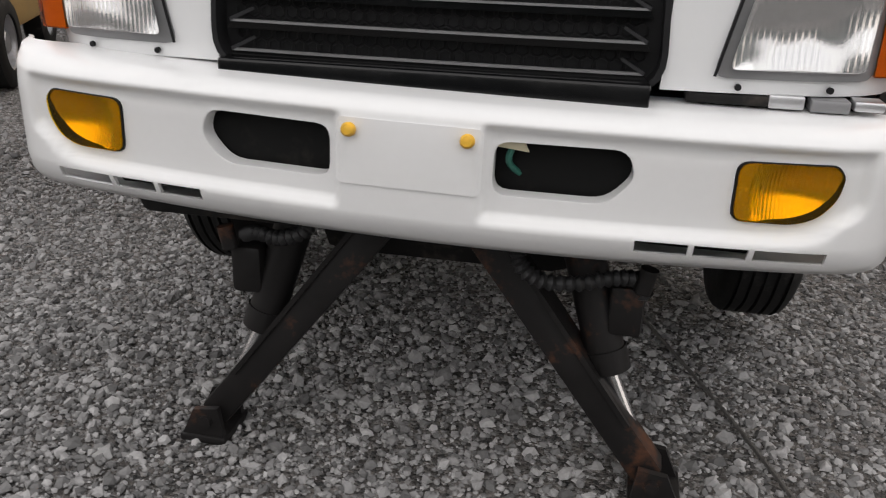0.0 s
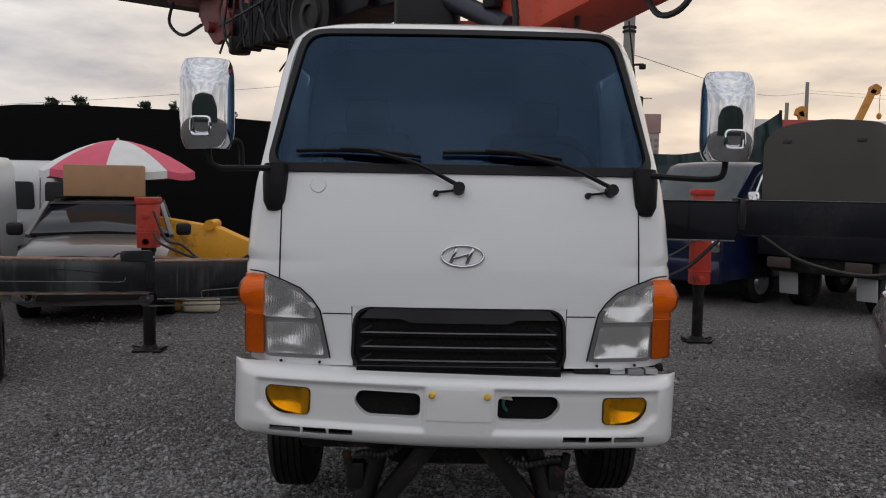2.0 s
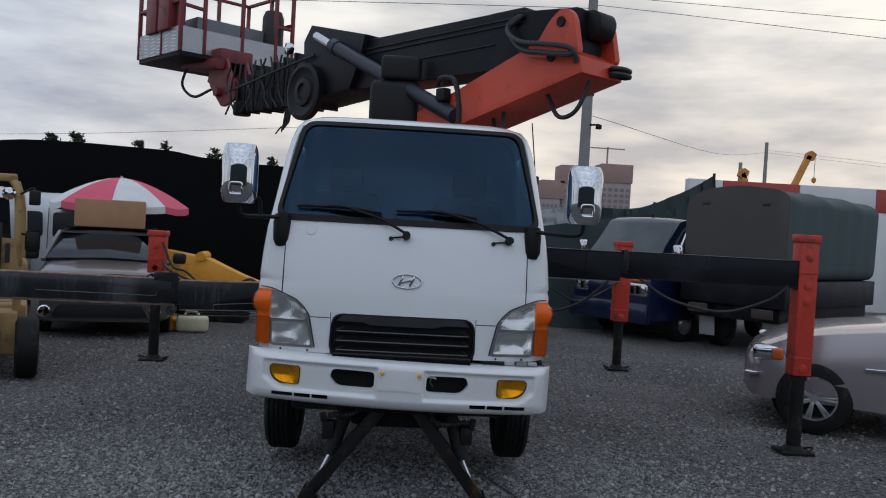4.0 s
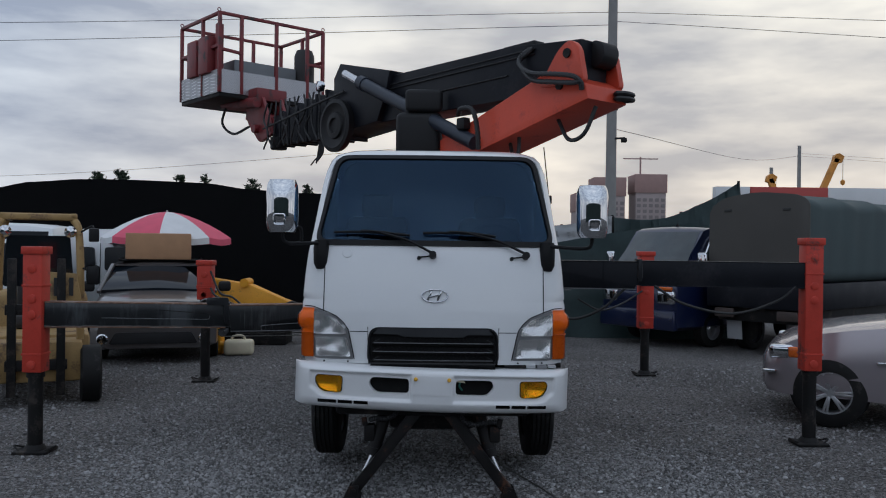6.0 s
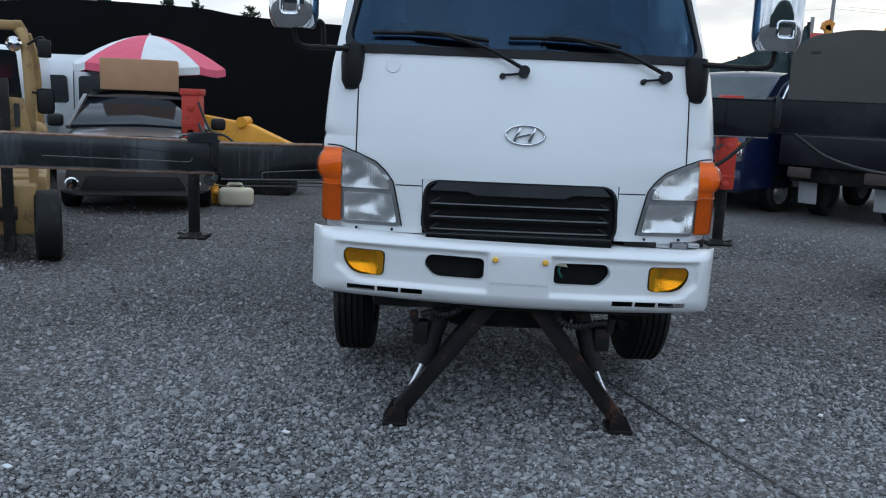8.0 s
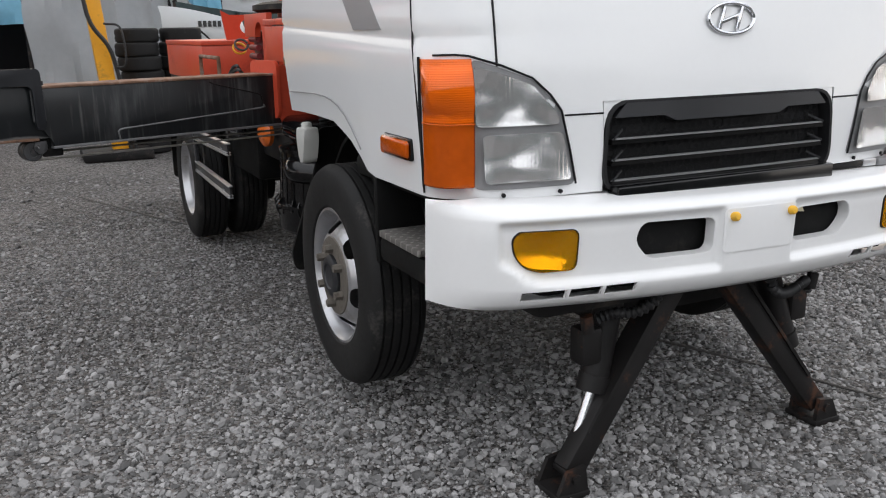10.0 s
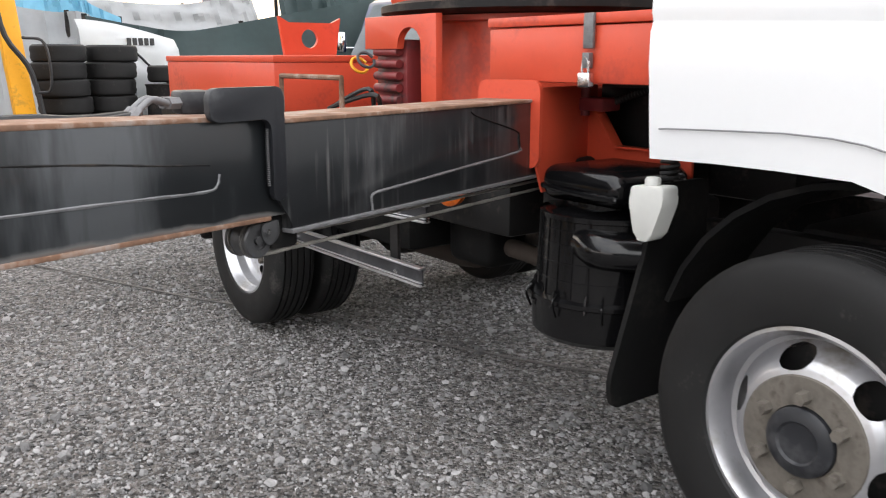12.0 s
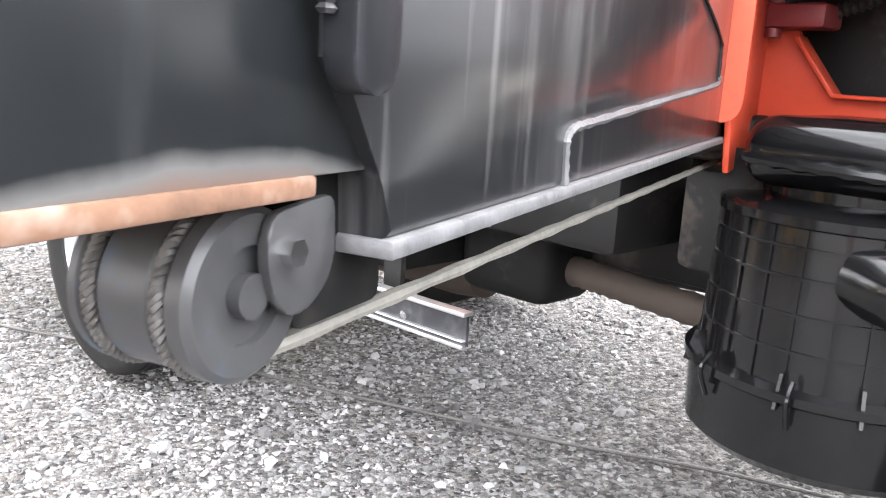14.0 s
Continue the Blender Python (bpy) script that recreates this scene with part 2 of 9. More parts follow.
def streaked_beam(name):
    """Black beam paint gone dull, with thin pale streaks down the plate."""
    m = mat(name, (0.013, 0.014, 0.0155), 0.34, 0.0, 0.35, 3.2, 0.03, 40, (0.060, 0.061, 0.063), 0.48, 0.6, spec=0.5, streak=True, coat_rough=0.16)
    t = m.node_tree
    n, link = t.nodes.new, t.links.new
    b = t.nodes["Principled BSDF"]
    b.inputs["IOR"].default_value, b.inputs["Coat IOR"].default_value = 1.38, 1.38
    paint = b.inputs["Base Color"].links[0].from_socket
    co, mp, run, where, mask, both, lay = n("ShaderNodeTexCoord"), n("ShaderNodeMapping"), n("ShaderNodeTexNoise"), n("ShaderNodeTexNoise"), n("ShaderNodeMapRange"), n("ShaderNodeMath"), n("ShaderNodeMixRGB")
    link(co.outputs["Object"], mp.inputs[0])
    mp.inputs["Scale"].default_value = (1, 1, 0.035)
    link(mp.outputs[0], run.inputs["Vector"])
    link(co.outputs["Object"], where.inputs["Vector"])
    run.inputs["Scale"].default_value, run.inputs["Detail"].default_value = 75, 4
    where.inputs["Scale"].default_value, where.inputs["Detail"].default_value = 7, 4
    both.operation = "MULTIPLY_ADD"
    both.inputs[1].default_value = 0.55
    link(where.outputs[0], both.inputs[0])
    link(run.outputs[0], both.inputs[2])
    mask.inputs[1].default_value, mask.inputs[2].default_value, mask.inputs[4].default_value = 0.83, 1.06, 0.8
    link(both.outputs[0], mask.inputs[0])
    link(mask.outputs[0], lay.inputs[0])
    link(paint, lay.inputs[1])
    lay.inputs[2].default_value = (0.085, 0.084, 0.083, 1)
    link(lay.outputs[0], b.inputs["Base Color"])
    return m


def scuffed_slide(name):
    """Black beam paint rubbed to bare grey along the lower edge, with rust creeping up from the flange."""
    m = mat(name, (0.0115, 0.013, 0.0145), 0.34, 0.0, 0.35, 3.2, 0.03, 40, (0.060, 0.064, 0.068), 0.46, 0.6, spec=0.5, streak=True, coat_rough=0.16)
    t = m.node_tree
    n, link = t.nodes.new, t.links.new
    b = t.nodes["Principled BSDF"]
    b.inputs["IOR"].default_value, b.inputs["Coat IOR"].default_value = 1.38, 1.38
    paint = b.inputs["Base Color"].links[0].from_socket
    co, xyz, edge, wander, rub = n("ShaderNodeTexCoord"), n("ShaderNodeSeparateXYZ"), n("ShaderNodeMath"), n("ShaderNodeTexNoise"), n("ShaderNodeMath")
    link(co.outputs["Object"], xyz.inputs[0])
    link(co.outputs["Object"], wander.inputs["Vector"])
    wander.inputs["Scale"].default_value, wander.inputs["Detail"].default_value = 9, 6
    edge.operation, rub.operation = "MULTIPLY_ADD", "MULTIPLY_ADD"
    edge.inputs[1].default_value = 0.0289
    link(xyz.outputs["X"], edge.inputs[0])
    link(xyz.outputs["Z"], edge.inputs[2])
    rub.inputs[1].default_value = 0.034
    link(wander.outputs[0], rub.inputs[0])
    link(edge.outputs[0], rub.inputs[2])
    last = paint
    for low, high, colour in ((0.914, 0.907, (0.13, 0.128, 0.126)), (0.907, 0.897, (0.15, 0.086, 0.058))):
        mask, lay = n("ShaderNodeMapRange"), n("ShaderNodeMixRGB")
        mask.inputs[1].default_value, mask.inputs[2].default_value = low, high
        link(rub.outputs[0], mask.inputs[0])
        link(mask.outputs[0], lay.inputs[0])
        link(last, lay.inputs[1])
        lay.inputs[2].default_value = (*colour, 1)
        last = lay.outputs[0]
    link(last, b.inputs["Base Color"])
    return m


WHITE = mat("white_paint", (0.74, 0.745, 0.75), 0.22, 0, 0.02, 2.5, coat=0.7)
WHITE_MATT = mat("white_bumper_paint", (0.75, 0.75, 0.75), 0.32, 0, 0.03, 3, coat=0.35)
BLACK = mat("black_plastic", (0.012, 0.012, 0.013), 0.5, 0, 0.25, 8, 0.05, 160, spec=0.25)
# shade under and behind the parts is put into this darker black
SHADED_BLACK = mat("shaded_matt_black", (0.006, 0.006, 0.006), 0.65, 0, 0.3, 6, 0.05, 60, (0.02, 0.018, 0.016), 0.3, spec=0.15)
BLACK_GLOSS = mat("black_moulded_plastic", (0.0042, 0.0042, 0.0046), 0.16, 0, 0.2, 6, spec=0.4)
RUBBER = mat("rubber", (0.0085, 0.0083, 0.0083), 0.68, 0, 0.35, 9, 0.1, 90, (0.045, 0.042, 0.039), 0.16, spec=0.3)
SEAL = mat("window_rubber", (0.009, 0.009, 0.010), 0.5, 0, 0.1, 10, spec=0.2)
CHASSIS = mat("chassis_black", (0.012, 0.0115, 0.0115), 0.6, 0.0, 0.4, 7, 0.2, 60, (0.05, 0.042, 0.036), 0.38, spec=0.2)
JACK = mat("worn_black_steel", (0.012, 0.011, 0.011), 0.5, 0.0, 0.4, 7, 0.2, 70, (0.10, 0.042, 0.022), 0.24, spec=0.25)
BEAM = streaked_beam("streaked_black_beam_paint")
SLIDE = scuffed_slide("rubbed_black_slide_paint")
JOINT = mat("dull_black_steel", (0.015, 0.016, 0.019), 0.45, 0.0, 0.3, 6, 0.06, 50, (0.05, 0.05, 0.053), 0.4, spec=0.4)
RUST = mat("rusty_edge", (0.18, 0.098, 0.060), 0.85, 0, 0.6, 14, 0.5, 90, (0.26, 0.21, 0.18), 0.5)
WELD = mat("weld_bead", (0.16, 0.16, 0.165), 0.5, 0.4, 0.3, 50, 0.5, 160)
RED = mat("orange_red_paint", (0.53, 0.068, 0.032), 0.4, 0, 0.12, 4, 0.03, 50, (0.36, 0.05, 0.03), 0.3, 0.08, spec=0.35)
RED_WORN = mat("worn_red_paint", (0.48, 0.050, 0.030), 0.5, 0, 0.2, 7, 0.08, 60, (0.09, 0.05, 0.045), 0.22, spec=0.3)
RED_DARK = mat("dark_red_paint", (0.17, 0.022, 0.024), 0.5, 0, 0.2, 8, 0.1, 60, (0.04, 0.03, 0.03), 0.4)
BOOM = mat("dark_boom_paint", (0.008, 0.009, 0.013), 0.45, 0.0, 0.3, 3, 0.05, 40, (0.02, 0.02, 0.024), 0.35, spec=0.2)
STEEL = mat("bright_steel", (0.65, 0.65, 0.66), 0.22, 1, 0.1, 10)
CYL = mat("grey_blue_cylinder_paint", (0.022, 0.028, 0.042), 0.4, 0.1, 0.2, 6)
CHROME = mat("chrome", (0.64, 0.65, 0.67), 0.035, 1, 0.02, 3)
SILVER = mat("silver_wheel_paint", (0.46, 0.46, 0.475), 0.33, 0.75, 0.12, 8, 0, 60, (0.33, 0.315, 0.29), 0.22)
HUB = mat("grimy_hub", (0.115, 0.102, 0.086), 0.7, 0.1, 0.5, 22, 0.3, 80, (0.07, 0.06, 0.05), 0.35)
ALU = mat("aluminium", (0.58, 0.58, 0.59), 0.32, 0.9, 0.12, 8)
CHECK = checker_plate("tread_plate", (0.62, 0.62, 0.64), 0.38, 0.85, True)
DUSTY_PLATE = checker_plate("dusty_tread_plate", (0.19, 0.178, 0.165), 0.7, 0.2, False)
AMBER = glass("amber_lens", (0.93, 0.38, 0.06), 0.05, 1.4)
YELLOW_LENS = glass("yellow_fog_lens", (1.0, 0.79, 0.02), 0.04, 1.45)

REFLECTOR = reflector_mat("lamp_reflector", 0.85, 0.045, "X", 30, 0.20)
FOG_REFLECTOR = reflector_mat("fog_lamp_reflector", 0.85, 0.02, "X", 44, 0.22)
AMBER_BODY = reflector_mat("amber_reflex_back", 0.3, 0.014, "Z", 56)
SIGNAL_BACK = mat("signal_back_plastic", (0.50, 0.50, 0.49), 0.35, 0, 0.12, 30)
PULLEY = mat("rubbed_steel_pulley", (0.055, 0.055, 0.057), 0.42, 0.3, 0.3, 18, 0.04, 90, (0.05, 0.075, 0.11), 0.25)
AMBER_SOLID = mat("amber_plastic", (0.62, 0.13, 0.015), 0.2, 0, 0.2, 30)
CLEAR = glass("clear_lens", (0.93, 0.93, 0.93), 0.02)
SCREEN = glass("tinted_windscreen", (0.26, 0.36, 0.50), 0.01, 1.53, (0.46, 0.70, 1.0))
SIDE_GLASS = glass("side_glass", (0.6, 0.64, 0.62), 0.01)
DEEP_GLASS = mat("deep_tinted_car_glass", (0.008, 0.011, 0.016), 0.08, 0, 0.1, 3, spec=0.3)
DARK_GLASS = mat("dark_car_glass", (0.012, 0.014, 0.018), 0.06, 0, 0.1, 3, coat=0.5)
YELLOW_CAP = mat("yellow_bolt_cap", (0.75, 0.42, 0.03), 0.5, 0, 0.2, 60)
BOTTLE = mat("milky_plastic", (0.58, 0.58, 0.55), 0.45, 0, 0.06, 9)
GRILLE_TOP = mat("dark_grey_grille_plastic", (0.022, 0.0225, 0.025), 0.35, 0, 0.1, 8)
GRAPHIC = mat("grey_graphic", (0.22, 0.22, 0.225), 0.35, 0.2, 0.1, 4)
CABIN = mat("dark_cabin_trim", (0.05, 0.052, 0.056), 0.8, 0, 0.2, 10)
SEAT = mat("dark_vinyl", (0.028, 0.026, 0.026), 0.6, 0, 0.25, 12, 0.1, 80)
ROPE = mat("greasy_wire_rope", (0.11, 0.105, 0.10), 0.55, 0.5, 0.4, 90, 0.4, 220)
ROPE_PALE = mat("pale_wire_rope", (0.20, 0.19, 0.17), 0.65, 0.2, 0.3, 90, 0.4, 220)
STRAP_WELD = mat("dark_weld_bead", (0.06, 0.06, 0.063), 0.4, 0.4, 0.4, 50, 0.5, 160)
HOSE = mat("spiral_wrapped_hose", (0.014, 0.014, 0.015), 0.5, 0, 0.3, 60)
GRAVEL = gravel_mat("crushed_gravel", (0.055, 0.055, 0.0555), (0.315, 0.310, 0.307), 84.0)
STONE = mat("loose_gravel_stone", (0.235, 0.231, 0.229), 0.9, 0, 0.2, 30, 0, 120, spec=0.2, island=0.6)
FENCE = mat("black_tarpaulin_fence", (0.008, 0.008, 0.009), 0.75, 0, 0.3, 0.7, 0.1, 12, spec=0.12)
GREEN = mat("dark_green_tarpaulin", (0.050, 0.078, 0.080), 0.6, 0, 0.3, 1.2, 0.2, 14)
CANVAS = mat("olive_canvas", (0.078, 0.074, 0.067), 0.85, 0, 0.18, 1.5, 0.25, 60)
CANVAS_SIDE = mat("green_canvas", (0.050, 0.070, 0.072), 0.8, 0, 0.2, 1.5, 0.25, 60)
FORK = mat("faded_yellow_paint", (0.36, 0.235, 0.085), 0.6, 0, 0.2, 5, 0.1, 50, (0.14, 0.085, 0.045), 0.42)
JIB = mat("orange_crane_paint", (0.50, 0.21, 0.02), 0.55, 0, 0.2, 1.5, 0.05, 20, (0.2, 0.09, 0.02), 0.35)
YELLOW = mat("machine_yellow_paint", (0.74, 0.34, 0.008), 0.5, 0, 0.12, 4, 0.05, 40, (0.3, 0.17, 0.03), 0.3)
SUV_PAINT = mat("dark_taupe_car_paint", (0.10, 0.092, 0.09), 0.30, 0.35, 0.05, 3, coat=0.6)
SEDAN_PAINT = mat("pale_mauve_car_paint", (0.36, 0.325, 0.34), 0.25, 0.5, 0.04, 3, coat=0.7)
VAN_PAINT = mat("white_van_paint", (0.66, 0.68, 0.69), 0.35, 0, 0.05, 3, coat=0.4)
BLUE_PAINT = mat("navy_blue_truck_paint", (0.006, 0.011, 0.045), 0.3, 0.1, 0.1, 3, coat=0.6)
CARTON = mat("brown_cardboard", (0.40, 0.235, 0.125), 0.85, 0, 0.12, 6, 0.1, 60)
PINK = mat("pink_umbrella_cloth", (0.62, 0.10, 0.16), 0.8, 0, 0.1, 5)
CLOTH_WHITE = mat("white_umbrella_cloth", (0.68, 0.68, 0.68), 0.8, 0, 0.08, 5)
CONCRETE = mat("concrete_pole", (0.24, 0.235, 0.225), 0.85, 0, 0.15, 3, 0.1, 40)
WIRE = mat("power_wire", (0.05, 0.05, 0.055), 0.7, 0, 0.1, 5)
LEAF = mat("dark_conifer_leaves", (0.035, 0.05, 0.025), 0.8, 0, 0.4, 3, island=0.4)
BARK = mat("bark", (0.09, 0.07, 0.05), 0.9, 0, 0.3, 8)
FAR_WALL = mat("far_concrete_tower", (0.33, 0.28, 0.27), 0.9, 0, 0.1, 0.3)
# haze put into the colour: openings only a little darker than the wall
FAR_PANE = mat("far_window_with_haze", (0.20, 0.175, 0.17), 0.8, 0, 0.1, 0.3)
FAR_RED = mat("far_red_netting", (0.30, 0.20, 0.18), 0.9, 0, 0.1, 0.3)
BAND_RED = mat("red_wall_band", (0.36, 0.055, 0.045), 0.6, 0, 0.1, 1)
BAND_WHITE = mat("white_wall_band", (0.62, 0.62, 0.62), 0.6, 0, 0.1, 1)
BLUE_TARP = mat("pale_blue_tarpaulin", (0.20, 0.44, 0.58), 0.6, 0, 0.2, 2, 0.2, 14)
GREY_TARP = mat("pale_grey_tarpaulin", (0.42, 0.43, 0.44), 0.6, 0, 0.12, 2, 0.2, 14)
CREAM = mat("cream_plastic", (0.62, 0.56, 0.40), 0.5, 0, 0.1, 6)
INK = mat("dark_lettering", (0.03, 0.03, 0.03), 0.7, 0, 0.1, 20)

# ---- building blocks ----


def bm_new():
    return bmesh.new()


def thing(name, label, category, group="", at=(0, 0, 0), turn=0.0, kind=""):
    ob = new(name)
    ob.empty_display_size = 0.1
    ob.matrix_basis = pose(*at, 0, 0, turn)
    return tagged(ob, label, category, group, kind)


def part(name, bm, material, parent=None, label="", smooth=38):
    """Links a bmesh as one mesh object under a thing or a part."""
    bmesh.ops.recalc_face_normals(bm, faces=bm.faces)
    limit = radians(smooth)
    for e in bm.edges:
        e.smooth = len(e.link_faces) == 2 and e.calc_face_angle(0) < limit
    for f in bm.faces:
        f.smooth = True
    me = bpy.data.meshes.new(name)
    bm.to_mesh(me)
    bm.free()
    for m in material if isinstance(material, (list, tuple)) else (material,):
        me.materials.append(m)
    ob = new(name, me)
    ob.parent = parent
    if label:
        tagged(ob, label)
    return ob


def add_box(bm, lo, hi, bevel=0.0, m=None, seg=2, slot=0):
    made = bmesh.ops.create_cube(bm, size=1)["verts"]
    for v in made:
        v.co = [lo[i] if v.co[i] < 0 else hi[i] for i in range(3)]
    faces = {f for v in made for f in v.link_faces}
    for f in faces:
        f.material_index = slot
    if bevel:
        edges = list({e for v in made for e in v.link_edges})
        got = bmesh.ops.bevel(bm, geom=edges, offset=bevel, segments=seg, affect="EDGES", profile=0.5)
        made = list({v for f in got["faces"] for v in f.verts} | {v for v in made if v.is_valid})
        for f in got["faces"]:
            f.material_index = slot
    if m is not None:
        bmesh.ops.transform(bm, matrix=m, verts=made)
    return made


def along(a, b, up=(0, 0, 1)):
    """A pose at a whose z points to b, and the distance."""
    a, b = Vector(a), Vector(b)
    z = (b - a).normalized()
    u = Vector(up)
    if abs(z.dot(u)) > 0.99:
        u = Vector((0, 1, 0))
    x = u.cross(z).normalized()
    y = z.cross(x)
    r = Matrix((x, y, z)).transposed().to_4x4()
    return Matrix.Translation(a) @ r, (b - a).length


def add_bar(bm, a, b, w, h, bevel=0.0, up=(0, 0, 1), slot=0):
    """A bar from a to b; w across, h along up."""
    m, d = along(a, b, up)
    return add_box(bm, (-w / 2, -h / 2, 0), (w / 2, h / 2, d), bevel, m, slot=slot)


def add_cyl(bm, a, b, r0, r1=None, n=20, slot=0):
    m, d = along(a, b)
    r1 = r0 if r1 is None else r1
    rings = []
    for r, z in ((r0, 0), (r1, d)):
        rings.append([bm.verts.new(m @ Vector((r * math.cos(2 * math.pi * k / n), r * math.sin(2 * math.pi * k / n), z))) for k in range(n)])
    fs = [bm.faces.new((rings[0][k], rings[0][(k + 1) % n], rings[1][(k + 1) % n], rings[1][k])) for k in range(n)]
    fs += [bm.faces.new(rings[0][::-1]), bm.faces.new(rings[1])]
    for f in fs:
        f.material_index = slot
    return rings


def add_lathe(bm, profile, a, axis, n=32, slots=None):
    """Turns a profile of (radius, height) round an axis through a."""
    m, _ = along(a, Vector(a) + Vector(axis))
    rings = []
    for r, z in profile:
        rings.append([bm.verts.new(m @ Vector((max(r, 1e-4) * math.cos(2 * math.pi * k / n), max(r, 1e-4) * math.sin(2 * math.pi * k / n), z))) for k in range(n)])
    for i in range(len(rings) - 1):
        for k in range(n):
            f = bm.faces.new((rings[i][k], rings[i][(k + 1) % n], rings[i + 1][(k + 1) % n], rings[i + 1][k]))
            if slots:
                f.material_index = slots[i]
    return rings


def curve_points(pts, steps=6):
    """A smooth line through the points."""
    p = [Vector(q) for q in pts]
    p = [2 * p[0] - p[1], *p, 2 * p[-1] - p[-2]]
    out = []
    for i in range(1, len(p) - 2):
        for k in range(steps):
            t = k / steps
            a, b, c, d = p[i - 1], p[i], p[i + 1], p[i + 2]
            out.append(0.5 * (2 * b + (c - a) * t + (2 * a - 5 * b + 4 * c - d) * t * t + (3 * b - a - 3 * c + d) * t**3))
    return out + [p[-2]]


def add_tube(bm, pts, r, n=8, steps=6, ripple=0.0, every=2, slot=0):
    line = curve_points(pts, steps) if steps > 1 else [Vector(q) for q in pts]
    ref, rings = None, []
    for i, q in enumerate(line):
        d = (line[min(i + 1, len(line) - 1)] - line[max(i - 1, 0)]).normalized()
        if ref is None:
            ref = d.orthogonal().normalized()
        ref = (ref - d * ref.dot(d)).normalized()
        side = d.cross(ref)
        rr = r * (1 + ripple * (1 if (i // max(1, every // 2)) % 2 else -1))
        rings.append([bm.verts.new(q + rr * (math.cos(2 * math.pi * k / n) * ref + math.sin(2 * math.pi * k / n) * side)) for k in range(n)])
    for i in range(len(rings) - 1):
        for k in range(n):
            bm.faces.new((rings[i][k], rings[i][(k + 1) % n], rings[i + 1][(k + 1) % n], rings[i + 1][k])).material_index = slot
    bm.faces.new(rings[0][::-1]).material_index = slot
    bm.faces.new(rings[-1]).material_index = slot


def add_prism(bm, poly, axis, a, b, bevel=0.0, slot=0, m=None):
    """Extrudes a flat outline along an axis ("x", "y" or "z") from a to b."""
    i = "xyz".index(axis)

    def place(p, h):
        c = list(p)
        c.insert(i, h)
        return c

    lo = [bm.verts.new(place(p, a)) for p in poly]
    hi = [bm.verts.new(place(p, b)) for p in poly]
    k = len(poly)
    faces = [bm.faces.new(lo[::-1]), bm.faces.new(hi)]
    faces += [bm.faces.new((lo[j], lo[(j + 1) % k], hi[(j + 1) % k], hi[j])) for j in range(k)]
    for f in faces:
        f.material_index = slot
    made = lo + hi
    if bevel:
        got = bmesh.ops.bevel(bm, geom=list({e for f in faces[:2] for e in f.edges}), offset=bevel, segments=2, affect="EDGES", profile=0.5)
        made = list({v for f in got["faces"] for v in f.verts} | {v for v in made if v.is_valid})
    if m is not None:
        bmesh.ops.transform(bm, matrix=m, verts=made)
    return made


def rounded(poly, r, n=4):
    """The outline with its corners rounded."""
    out, k = [], len(poly)
    for i in range(k):
        a, b, c = (Vector(poly[j % k]) for j in (i - 1, i, i + 1))
        u, v = a - b, c - b
        d = min(r, u.length * 0.45, v.length * 0.45)
        p, q = b + u.normalized() * d, b + v.normalized() * d
        for s in range(n + 1):
            t = s / n
            out.append(tuple((1 - t) ** 2 * p + 2 * t * (1 - t) * b + t * t * q))
    return out


def skin(bm, rows, closed=False, slot=0):
    """Faces between rows of points."""
    vs = [[bm.verts.new(p) for p in row] for row in rows]
    k = len(vs[0])
    for i in range(len(vs) - 1):
        for j in range(k if closed else k - 1):
            bm.faces.new((vs[i][j], vs[i][(j + 1) % k], vs[i + 1][(j + 1) % k], vs[i + 1][j])).material_index = slot
    return vs

# ---- the ground ----


def build_ground():
    bm = bm_new()
    xs = [-900, -120, -30, -14] + [-10 + 0.8 * k for k in range(26)] + [14, 30, 120, 900]
    ys = [-900, -120, -30, -12] + [-8 + 0.8 * k for k in range(30)] + [20, 40, 120, 900]

    def lift(x, y):
        near = max(0.0, 1 - max(abs(x) / 14, abs(y - 4) / 14))
        return 0.012 * near * (noise.noise((x * 0.6, y * 0.6, 0)) - 0.3)

    skin(bm, [[(x, y, lift(x, y)) for x in xs] for y in ys])
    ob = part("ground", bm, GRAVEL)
    return tagged(ob, "yard ground of crushed grey gravel", "ground", kind="structure")


